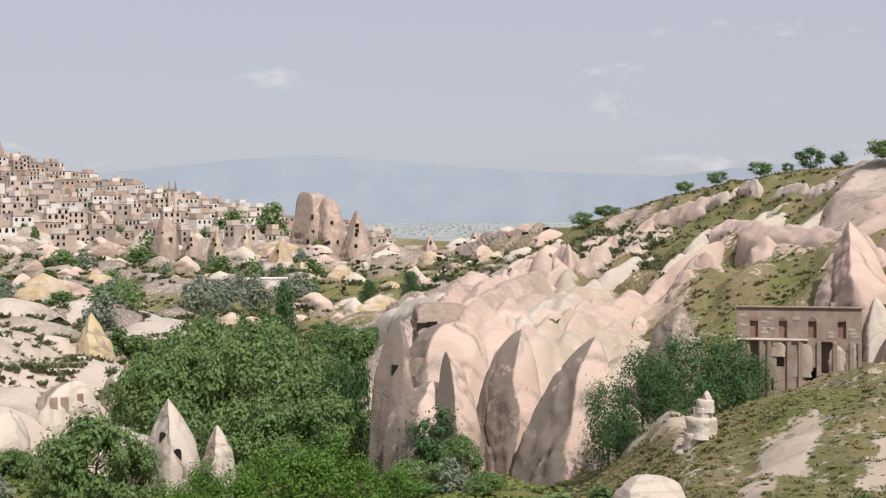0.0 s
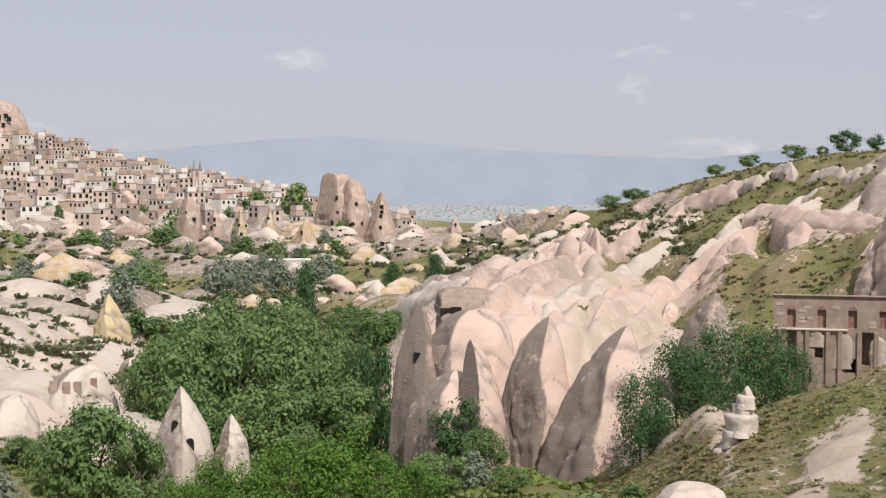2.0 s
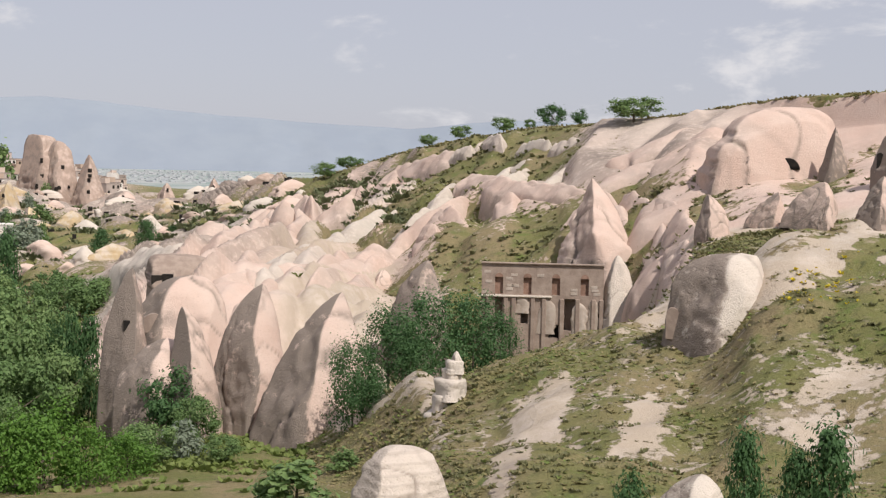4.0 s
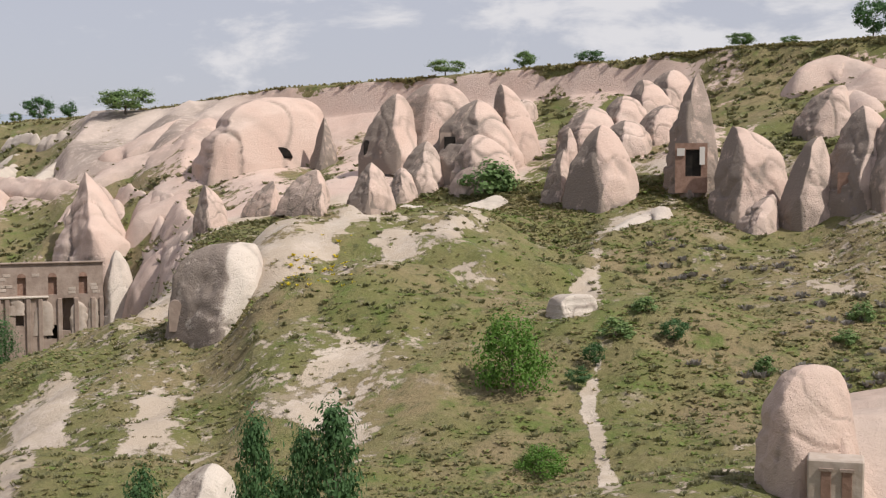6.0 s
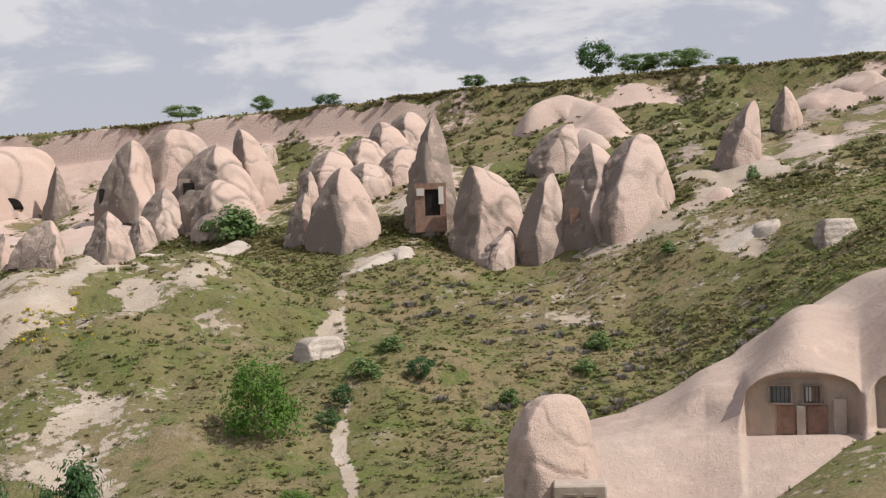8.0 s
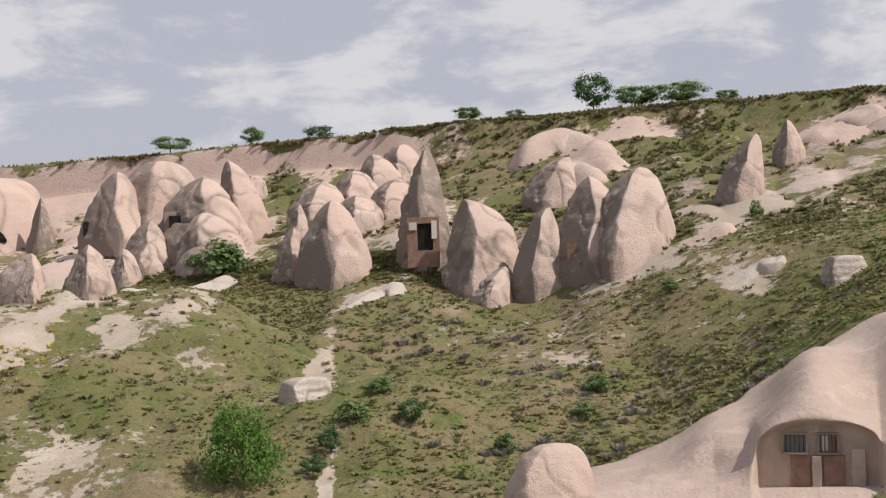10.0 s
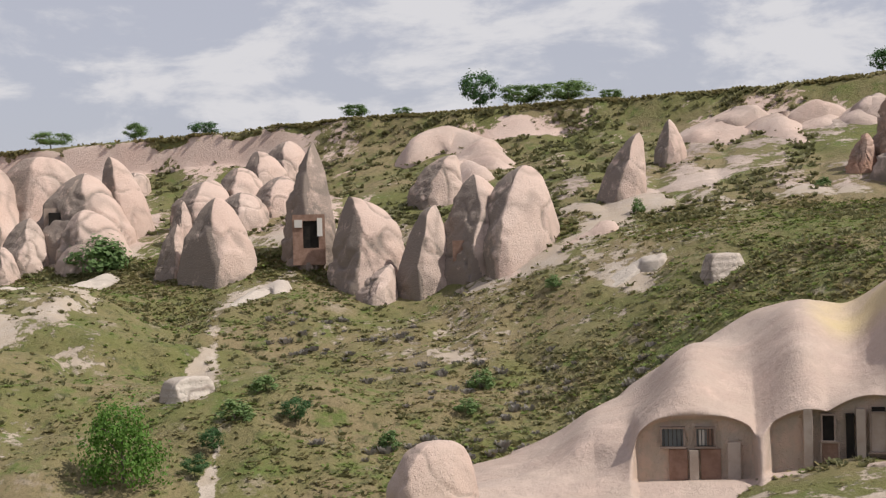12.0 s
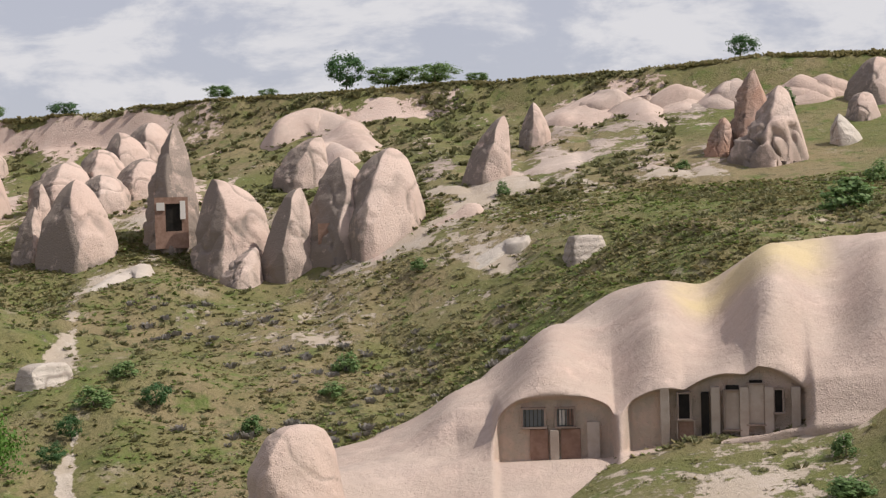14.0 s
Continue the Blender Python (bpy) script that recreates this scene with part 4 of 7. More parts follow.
fin_rock("tuff_rock", "low pink tuff fin with a flat cracked side", 114, (26.68, -2.23), (28.46, -2.17), (28.30, -0.75), M_PINK, bl=1.16, br=2.99, c=1.36, keel=0.75, grey=0.3, depth=0.6)
fin_rock("tuff_rock", "low pink tuff fin with a flat cracked side", 114, (28.03, -2.19), (30.52, -2.20), (29.99, -0.32), M_PINK, bl=1.16, br=2.99, c=1.66, keel=0.75, grey=0.3, depth=0.6)
fin_rock("tuff_rock", "low pink tuff fin with a flat cracked side", 114, (29.25, -2.24), (30.41, -2.19), (30.23, -0.88), M_PINK, bl=1.16, br=2.99, c=1.56, keel=0.75, grey=0.3, depth=0.6)
fin_rock("tuff_dome", "broad smooth pale pink tuff dome with a shallow cave", 128, (24.97, -0.11), (30.72, 0.14), (28.61, 2.69), M_PINK, bl=1.2, br=3.0, c=3.0, keel=0.1, grey=0.1, depth=0.6)
fin_rock("tuff_rock", "rounded pink tuff rock under the rim", 122, (39.83, 0.16), (42.72, 0.54), (41.63, 2.19), M_PINK, bl=1.58, br=2.3, c=1.86, keel=0.37, grey=0.5)
fin_rock("tuff_rock", "rounded pink tuff rock under the rim", 122, (41.54, 0.76), (44.10, 0.97), (42.83, 2.66), M_PINK, bl=1.58, br=2.3, c=1.86, keel=0.37, grey=0.5)
fin_rock("tuff_rock", "rounded pink tuff rock under the rim", 122, (41.76, 0.28), (44.14, 0.36), (42.94, 1.66), M_PINK, bl=1.58, br=2.3, c=1.86, keel=0.37, grey=0.5)
fin_rock("tuff_rock", "rounded pink tuff rock under the rim", 122, (42.64, 1.11), (44.92, 1.28), (43.60, 3.32), M_PINK, bl=1.58, br=2.3, c=1.86, keel=0.37, grey=0.5)
fin_rock("tuff_rock", "rounded pink tuff rock under the rim", 122, (43.46, 1.60), (45.83, 1.78), (44.84, 3.69), M_PINK, bl=1.58, br=2.3, c=1.86, keel=0.37, grey=0.5)
fin_rock("tuff_rock", "rounded pink tuff rock under the rim", 122, (43.20, 0.78), (45.52, 0.89), (44.57, 2.28), M_PINK, bl=1.58, br=2.3, c=1.86, keel=0.37, grey=0.5)
fin_rock("tuff_rock", "leaning pink tuff rock on the spur", 99, (57.23, 0.66), (59.42, 1.51), (59.11, 3.62), M_PINK, bl=1.21, br=2.53, c=1.56, keel=0.42, grey=0.45)
fin_rock("tuff_rock", "small pink tuff cone on the spur", 97, (59.54, 2.23), (61.08, 2.49), (60.31, 4.11), M_PINK, bl=1.26, br=1.49, c=1.36, keel=0.42, grey=0.45)
rib_rock("tuff_slab", "bare sloping slab of pink tuff in the grass", 95, ((58.06, 0.52), (56.69, -0.44), (54.49, -1.65), (52.62, -2.62)), 4, 0.6, M_PINK)
rib_rock("tuff_ledge", "white crumbling ledge at the foot of the rocks", 110, ((30.18, -2.23), (32.21, -2.03), (34.50, -1.73), (36.58, -1.70), (37.77, -1.17)), 3, 0.5, M_CREAM)
rib_rock("tuff_ledge", "pale bare spur of tuff in the grass", 100, ((44.96, -1.73), (43.76, -2.10), (42.67, -2.73), (41.71, -3.13)), 4.5, 0.8, M_CREAM)
fin_rock("rock_ledge", "pale layered rock ledge in the grass", 82, (39.36, -7.36), (42.02, -7.17), (40.98, -5.58), M_STRATA, bl=4, br=4, c=4.0, keel=0.3, grey=0.2, depth=0.5, lump=0.1, back=3.0)
fin_rock("round_boulder", "round pale tuff boulder beside the cave house", 51, (48.29, -12.51), (52.42, -12.53), (50.62, -8.30), M_HUTROCK, bl=2.2, br=3.4, c=2.6, keel=0.2, grey=0.1, snap=False, shoulders=0)
# swells and crags towards the east
rib_rock("tuff_swell", "smooth pink tuff swell below the rim", 118, ((64.08, 4.95), (62.95, 4.65), (61.21, 3.24)), 9, 1.6, M_PINK)
rib_rock("tuff_swell", "smooth pink tuff swell below the rim", 118, ((64.76, 4.96), (64.74, 4.24), (65.16, 2.94)), 9, 1.8, M_PINK)
rib_rock("tuff_swell", "smooth pink tuff swell below the rim", 118, ((66.44, 5.05), (66.09, 4.53), (66.56, 3.56)), 8, 1.6, M_PINK)
rib_rock("tuff_swell", "smooth pink tuff swell below the rim", 116, ((69.20, 5.23), (68.31, 4.87), (67.29, 3.69)), 7, 1.6, M_PINK)
rib_rock("tuff_swell", "smooth pink tuff swell below the rim", 116, ((70.50, 5.25), (70.92, 4.74), (71.54, 3.83)), 8, 1.6, M_PINK)
rib_rock("tuff_swell", "smooth pink tuff swell below the rim", 118, ((72.00, 5.25), (71.78, 4.81), (72.29, 4.02)), 7, 1.4, M_PINK)
fin_rock("tuff_rock", "craggy reddish tuff rock with broken edges", 95, (67.98, 1.71), (70.10, 1.86), (69.06, 5.06), M_RED, bl=1.6, br=1.5, c=1.4, keel=0.3, grey=0.5, lump=0.16)
fin_rock("tuff_rock", "reddish tuff knob with broken edges", 94, (67.09, 1.79), (68.35, 1.63), (67.88, 3.22), M_RED, bl=1.6, br=1.8, c=1.6, keel=0.4, grey=0.5, lump=0.14)
fin_rock("tuff_rock", "pale crumbling foot of a tuff crag", 94, (68.01, 1.42), (71.92, 1.39), (70.00, 4.35), M_PINK, bl=1.16, br=1.03, c=1.26, keel=0.32, grey=0.35, lump=0.12)
fin_rock("tuff_rock", "small pale tuff cone in grass", 93, (71.89, 2.06), (73.25, 2.00), (72.26, 3.18), M_CREAM, bl=1.89, br=1.15, c=1.26, keel=0.3, grey=0.1)
fin_rock("tuff_rock", "pink tuff rock under the rim", 103, (72.50, 4.00), (75.10, 3.22), (73.81, 5.32), M_PINK, bl=1.89, br=1.84, c=1.86, keel=0.42, grey=0.65)
fin_rock("tuff_rock", "rounded pink tuff rock in grass", 100, (72.49, 3.02), (73.96, 2.95), (73.24, 3.97), M_PINK, bl=1.89, br=2.07, c=2.16, keel=0.32, grey=0.35)
fin_rock("rock_ledge", "striped pale rock outcrop in the grass", 85, (61.04, -3.09), (63.35, -2.82), (62.34, -1.29), M_STRATA, bl=5.0, br=5.0, c=5.0, keel=0.3, grey=0.3, depth=0.5, lump=0.08, back=5.0)
rib_rock("rock_ledge", "pale crumbling rock outcrop in the grass", 87, ((60.07, -0.68), (58.90, -1.49), (57.26, -2.53)), 2.4, 0.35, M_CREAM)
# folds of the pink hill
rib_rock("tuff_swell", "broad pale pink back of tuff below the rim", 175, ((27.88, 2.61), (26.72, 1.65), (26.03, -0.00), (26.28, -0.71)), 16, 2.5, M_PINK)
rib_rock("tuff_swell", "broad pale pink back of tuff below the rim", 180, ((25.53, 2.30), (24.83, 1.16), (24.85, -0.49), (25.34, -1.43)), 13, 2.5, M_PINK)
rib_rock("tuff_rib", "long smooth fold of pink tuff", 185, ((24.82, 2.15), (23.65, 1.50), (22.00, 0.65), (20.95, 0.28)), 8, 2, M_PINK)
rib_rock("tuff_rib", "long smooth fold of pink tuff", 180, ((24.83, 1.28), (23.19, 0.43), (21.54, -0.06), (20.83, -0.43)), 6, 1.6, M_PINK)
fin_rock("tuff_cone", "tall pink tent-shaped tuff cone", 166, (19.16, -3.16), (23.23, -3.71), (20.60, -0.36), M_PINK, bl=0.95, br=0.95, c=1.12, keel=0.4, grey=0.15, depth=0.9)
rib_rock("tuff_rib", "long smooth fold of pink tuff", 160, ((20.83, -0.55), (22.15, -1.95), (22.87, -3.60)), 7, 3, M_PINK)
rib_rock("tuff_rib", "long smooth fold of pink tuff", 160, ((21.77, -0.18), (22.97, -1.35), (23.82, -3.11), (23.76, -4.06)), 6, 3, M_PINK)
rib_rock("tuff_rib", "long smooth fold of pink tuff", 160, ((23.20, -0.52), (24.27, -1.45), (25.24, -2.74)), 6, 3, M_PINK)
rib_rock("tuff_rib", "long smooth fold of pink tuff", 160, ((20.72, -0.50), (20.02, -1.85), (19.56, -3.04)), 5, 3, M_PINK)
rib_rock("tuff_rib", "long smooth fold of pink tuff", 160, ((23.21, -1.46), (23.65, -2.64), (23.52, -4.30)), 5, 3, M_PINK)
rib_rock("tuff_rib", "long smooth fold of pink tuff", 160, ((24.04, -1.93), (24.53, -2.87), (24.78, -3.70)), 5, 3, M_PINK)
fin_rock("tuff_rock", "rounded pink tuff fin", 150, (24.89, -2.91), (26.45, -2.41), (25.29, -0.91), M_PINK, bl=1.58, br=1.84, c=1.56, keel=0.42, grey=0.35)
fin_rock("tuff_rock", "pale smooth rock beside the ruin", 142, (21.07, -6.58), (22.78, -6.33), (21.76, -3.56), M_CREAM, bl=1.89, br=1.38, c=1.56, keel=0.2, grey=0.1)
rib_rock("tuff_rib", "long smooth fold of pink tuff", 172, ((20.60, -0.41), (18.96, -0.62), (17.09, -0.45), (15.70, -0.23), (14.78, -0.85)), 6, 2, M_PINK)
rib_rock("tuff_rib", "long smooth fold of pink tuff", 165, ((17.09, -0.45), (17.44, -2.00), (18.08, -3.36)), 5, 1.8, M_PINK)
rib_rock("tuff_rib", "long smooth fold of pink tuff", 165, ((15.58, -0.28), (14.21, -1.55), (12.73, -2.91), (11.37, -4.16), (10.25, -5.07), (8.91, -6.38), (7.59, -7.82)), 8, 3.4, M_PINK)
rib_rock("tuff_rib", "long smooth fold of pink tuff", 160, ((14.44, -1.27), (15.29, -2.29), (15.84, -3.93)), 5, 2, M_PINK)
rib_rock("tuff_rib", "long smooth fold of pink tuff", 160, ((14.09, -1.67), (13.64, -2.72), (14.09, -3.88)), 4, 1.6, M_PINK)
rib_rock("tuff_rib", "long smooth fold of pink tuff", 160, ((12.27, -2.54), (11.15, -3.76), (9.15, -4.33), (7.18, -4.53)), 9, 2.4, M_PINK)
rib_rock("tuff_rib", "smooth cream-coloured fold of tuff", 215, ((15.01, -0.43), (14.32, -1.09), (13.64, -1.91)), 5, 1.6, M_CREAM)
rib_rock("tuff_rib", "smooth cream-coloured fold of tuff", 215, ((20.36, 0.44), (19.42, -0.05), (18.60, -0.62)), 6, 1.6, M_CREAM)
rib_rock("tuff_rib", "smooth cream-coloured fold of tuff", 215, ((18.48, 0.65), (17.09, 0.02), (16.16, -0.93)), 6, 1.6, M_CREAM)
rib_rock("tuff_rib", "smooth cream-coloured fold of tuff", 215, ((15.58, 1.37), (15.01, 0.78), (14.78, 0.43)), 4, 1.6, M_CREAM)
rib_rock("tuff_rib", "smooth cream-coloured fold of tuff", 215, ((16.85, 1.51), (16.16, 1.22), (15.47, 0.74)), 3, 1.6, M_CREAM)
rib_rock("tuff_rib", "smooth cream-coloured fold of tuff", 215, ((18.02, 0.08), (17.09, -0.36), (16.28, -0.83)), 4, 1.6, M_CREAM)
rib_rock("tuff_rib", "smooth cream-coloured fold of tuff", 215, ((20.23, 1.37), (19.53, 1.20), (18.95, 1.07)), 3, 1.6, M_CREAM)
rib_rock("tuff_rib", "smooth cream-coloured fold of tuff", 215, ((18.94, 1.26), (18.25, 1.16), (17.66, 1.01)), 3, 1.6, M_CREAM)
rib_rock("tuff_rib", "smooth cream-coloured fold of tuff", 200, ((12.62, -0.99), (11.38, -2.08), (9.82, -3.00), (8.49, -3.59), (7.19, -4.20)), 9, 2.6, M_CREAM)
rib_rock("tuff_rib", "smooth cream-coloured fold of tuff", 200, ((14.78, -0.66), (13.30, -2.03), (12.32, -3.00)), 5, 2.6, M_CREAM)
rib_rock("tuff_rib", "smooth cream-coloured fold of tuff", 200, ((9.15, -3.19), (8.71, -3.87), (7.61, -4.77)), 7, 2.6, M_CREAM)
rib_rock("tuff_rib", "long smooth fold of pink tuff", 240, ((15.42, 1.02), (13.87, 0.44), (12.51, 0.00), (11.94, -0.88)), 8, 3.6, M_PINK)
rib_rock("tuff_rib", "long smooth fold of pink tuff", 240, ((13.87, 0.53), (13.19, 0.01), (12.17, -1.34)), 6, 3.6, M_PINK)
rib_rock("tuff_rib", "long smooth fold of pink tuff", 240, ((11.61, -0.19), (10.71, -0.89), (9.82, -1.70)), 7, 3.6, M_PINK)
rib_rock("tuff_rib", "long smooth fold of pink tuff", 240, ((10.83, 0.66), (9.61, -0.04), (8.08, -0.74)), 7, 3.6, M_PINK)
rib_rock("tuff_rib", "long smooth fold of pink tuff", 240, ((9.61, -0.11), (8.95, -0.68), (8.51, -1.59)), 5, 3.6, M_PINK)
rib_rock("tuff_rib", "long smooth fold of pink tuff", 240, ((8.52, -0.05), (7.65, -0.92), (7.21, -1.83)), 6, 3.6, M_PINK)
rib_rock("tuff_rib", "long smooth fold of pink tuff", 270, ((7.56, -0.83), (6.38, -1.38), (5.08, -1.93)), 8, 3.4, M_PINK)
rib_rock("tuff_rib", "long smooth fold of pink tuff", 270, ((8.62, -0.97), (7.21, -1.78), (5.91, -2.50)), 8, 3.4, M_PINK)
rib_rock("tuff_rib", "long smooth fold of pink tuff", 270, ((7.85, -1.97), (6.62, -2.45), (4.97, -2.98)), 7, 3.4, M_PINK)
rib_rock("tuff_rib", "long smooth fold of pink tuff", 270, ((9.20, -1.37), (8.51, -2.20), (7.57, -2.91)), 7, 3.4, M_PINK)
rib_rock("tuff_rib", "long smooth fold of pink tuff", 190, ((6.63, -3.44), (5.80, -4.11), (6.40, -4.86)), 7, 3.4, M_PINK)
rib_rock("tuff_rib", "smooth cream-coloured fold of tuff", 190, ((8.28, -3.62), (7.34, -4.33), (6.52, -4.77)), 6, 3.4, M_CREAM)
rib_rock("tuff_rib", "long smooth fold of pink tuff", 190, ((10.50, -3.31), (8.99, -4.08), (7.58, -4.62)), 7, 3.4, M_PINK)
rib_rock("tuff_rib", "long smooth fold of pink tuff", 190, ((5.21, -3.88), (4.50, -4.35), (4.74, -5.06)), 6, 3.4, M_PINK)
rib_rock("tuff_rib", "smooth cream-coloured fold of tuff", 270, ((4.73, -2.93), (3.30, -3.41), (1.88, -3.65)), 9, 3.4, M_CREAM)
rib_rock("tuff_rib", "long smooth fold of pink tuff", 270, ((6.14, -1.26), (4.96, -1.62), (4.01, -2.22)), 8, 3.4, M_PINK)
# cliff above the grove
fin_rock("tuff_cliff", "dark upright tuff cliff with a small window", 128, (0.17, -10.71), (2.25, -10.48), (1.59, -4.41), M_PINK, bl=2.2, br=2.6, c=1.4, keel=0.7, grey=1.0, depth=1.2, snap=False)
fin_rock("tuff_cliff", "pink tuff cliff with a hollow under its brow", 134, (1.29, -9.78), (5.95, -9.29), (4.02, -4.71), M_PINK, bl=3.0, br=2.4, c=2.4, keel=0.3, grey=0.55, depth=0.8, snap=False)
fin_rock("tuff_rock", "rounded tuff foot with a shaded side", 122, (0.75, -10.01), (4.28, -9.89), (2.98, -7.32), M_PINK, bl=1.47, br=2.76, c=1.76, keel=0.42, grey=0.55, snap=False)
fin_rock("tuff_fin", "tall upright fin of pink tuff with a grey face", 120, (2.97, -10.48), (5.36, -10.69), (3.60, -6.02), M_PINK, bl=2.52, br=1.72, c=1.46, keel=0.5, grey=0.8, depth=1.0, snap=False)
fin_rock("tuff_fin", "tall upright fin of pale pink tuff", 122, (4.76, -10.70), (7.85, -10.42), (6.92, -5.05), M_PINK, bl=1.99, br=2.53, c=1.56, keel=0.55, grey=0.6, depth=0.9, snap=False)
fin_rock("tuff_fin", "broad tuff fin with cracked grey flank", 116, (6.08, -12.64), (11.85, -11.01), (10.22, -5.36), M_PINK, bl=1.21, br=2.3, c=1.46, keel=0.42, grey=0.84, depth=0.7, snap=False)
rib_rock("tuff_rib", "long smooth fold of pink tuff", 135, ((10.16, -3.55), (8.76, -5.03), (7.59, -6.57), (6.66, -8.81), (6.07, -10.68)), 6, 3, M_PINK)
rib_rock("tuff_rib", "long smooth fold of pink tuff", 140, ((7.69, -4.21), (6.40, -5.41), (5.58, -7.18), (5.35, -9.99)), 7, 3, M_PINK)
rib_rock("tuff_rib", "long smooth fold of pink tuff", 150, ((9.92, -3.72), (7.58, -4.29), (5.21, -4.78), (2.83, -5.43), (1.88, -5.78)), 8, 2.2, M_PINK)
fin_rock("tuff_cliff", "grey shaded tuff cliff behind the trees", 128, (11.59, -8.25), (14.81, -7.70), (13.81, -3.97), M_PINK, bl=1.4, br=2.6, c=1.5, keel=0.4, grey=1.0, snap=False)
fin_rock("boulder", "rounded pink boulder in grass", 150, (11.52, -5.18), (12.35, -5.16), (11.93, -4.42), M_PINK, bl=2.0, br=2.0, c=2.0, keel=0.2, grey=0.1)
fin_rock("tuff_block", "carved brown tuff block with square windows", 165, (2.12, -5.36), (5.45, -5.34), (2.83, -3.84), M_STONE, bl=5, br=2.2, c=3.5, keel=0.1, grey=0.6, depth=0.6, snap=False)
# white rocks of the near slope and beside the grove
fin_rock("tuff_bluff", "white weathered tuff bluff with hollows", 103, (23.27, -7.62), (28.28, -6.84), (26.79, -3.31), M_CREAM, bl=1.9, br=4.0, c=3.2, keel=0.5, grey=0.5, depth=0.6, lump=0.06, shoulders=0, back=2.0)
fin_rock("tuff_bluff", "smooth banded white tuff bluff", 60, (10.64, -14.79), (15.16, -14.97), (12.70, -11.68), M_STRATA, bl=1.5, br=2.8, c=2.6, keel=0.15, grey=0.1, snap=False)
fin_rock("tuff_rock", "low tuff rock with a small carved doorway", 52, (22.87, -14.86), (26.73, -14.93), (25.49, -12.41), M_CREAM, bl=1.05, br=2.07, c=1.76, keel=0.4, grey=0.3)
rib_rock("tuff_swell", "white smooth back of tuff beside the grove", 160, ((-12.86, -4.02), (-14.07, -4.79), (-15.60, -5.88)), 14.3, 1.3, M_CREAM, skirt=1.0)
rib_rock("tuff_swell", "white smooth back of tuff beside the grove", 150, ((-13.20, -5.04), (-11.30, -5.15), (-10.07, -6.02), (-9.67, -7.99)), 13, 1.3, M_CREAM, skirt=1.0)
rib_rock("tuff_swell", "white smooth back of tuff beside the grove", 140, ((-14.41, -5.80), (-12.65, -6.12), (-11.09, -7.26), (-10.20, -8.78)), 10.4, 1.3, M_CREAM, skirt=1.0)
rib_rock("tuff_swell", "white smooth back of tuff beside the grove", 150, ((-16.03, -5.19), (-14.95, -5.56), (-14.31, -6.71)), 11.7, 1.3, M_CREAM, skirt=1.0)
rib_rock("tuff_swell", "white smooth back of tuff beside the grove", 205, ((-9.94, -3.94), (-8.23, -4.08), (-7.12, -5.07)), 16.9, 1.3, M_CREAM, skirt=1.0)
rib_rock("tuff_swell", "white smooth back of tuff beside the grove", 240, ((-15.57, -2.50), (-14.28, -3.31), (-13.08, -4.06)), 15.6, 1.3, M_CREAM, skirt=1.0)
rib_rock("tuff_swell", "white smooth back of tuff beside the grove", 240, ((-12.30, -3.57), (-11.18, -3.35), (-10.05, -4.06)), 15.6, 1.3, M_CREAM, skirt=1.0)
fin_rock("tuff_dome", "smooth white tuff swell", 132, (-16.72, -9.96), (-13.72, -9.89), (-15.02, -7.99), M_CREAM, bl=1.8, br=1.7, c=1.9, keel=0.2, grey=0.2)
fin_rock("tuff_bluff", "white tuff bluff with a carved colonnade", 140, (-14.00, -9.09), (-10.88, -9.10), (-12.10, -6.89), M_CREAM, bl=2.6, br=1.5, c=2.0, keel=0.1, grey=0.4, depth=0.7)
fin_rock("tuff_bluff", "steep white tuff edge with dark hollows", 143, (-11.21, -8.52), (-9.40, -8.23), (-10.41, -6.64), M_CREAM, bl=2.0, br=2.2, c=2.4, keel=0.3, grey=0.4)
fin_rock("tuff_cone", "small pointed yellow tuff cone", 160, (-12.09, -5.86), (-10.11, -6.05), (-11.36, -4.04), M_YELLOW, bl=1.3, br=1.0, c=1.1, keel=0.3, grey=0.1)
fin_rock("tuff_dwelling", "pointed tuff dwelling with dark doorways", 118, (-9.82, -10.50), (-7.05, -10.59), (-8.48, -7.84), M_CREAM, bl=0.95, br=1.4, c=1.1, keel=0.4, grey=0.3, lump=0.03, shoulders=0, snap=False)
fin_rock("tuff_cone", "small pointed tuff cone", 116, (-7.15, -10.93), (-5.56, -10.97), (-6.42, -9.04), M_CREAM, bl=1.1, br=1.2, c=1.25, keel=0.3, grey=0.4, snap=False)
# castle rock and fairy chimneys
fin_rock("castle_rock", "tall castle rock riddled with caves", 1050, (-20.52, 0.84), (-15.70, 0.98), (-17.09, 4.78), M_CRAG, bl=4, br=2.6, c=4.5, keel=0.35, grey=0.7, depth=1.2, lump=0.09, snap=False)
fin_rock("castle_rock", "tall castle rock riddled with caves", 1050, (-16.69, 0.75), (-14.22, 0.75), (-15.84, 3.77), M_CRAG, bl=2.5, br=2.6, c=3.0, keel=0.35, grey=0.7, depth=1.2, lump=0.09, snap=False)
fin_rock("castle_rock", "tall castle rock riddled with caves", 1050, (-15.60, 0.52), (-12.36, 0.13), (-14.70, 2.65), M_CRAG, bl=1.4, br=2.6, c=1.5, keel=0.35, grey=0.7, depth=1.2, lump=0.09, snap=False)
fin_rock("fairy_chimney", "tall fairy chimney of weathered tuff", 740, (-2.91, -1.76), (-0.85, -1.76), (-2.39, 0.94), M_CRAG, bl=3, br=2.4, c=3.6, keel=0.35, grey=0.7, depth=0.9, lump=0.09, snap=False)
fin_rock("fairy_chimney", "tall fairy chimney of weathered tuff", 730, (-1.92, -1.52), (-0.50, -1.76), (-1.40, 0.70), M_CRAG, bl=3, br=2.4, c=2.2, keel=0.35, grey=0.7, depth=0.9, lump=0.09, snap=False)
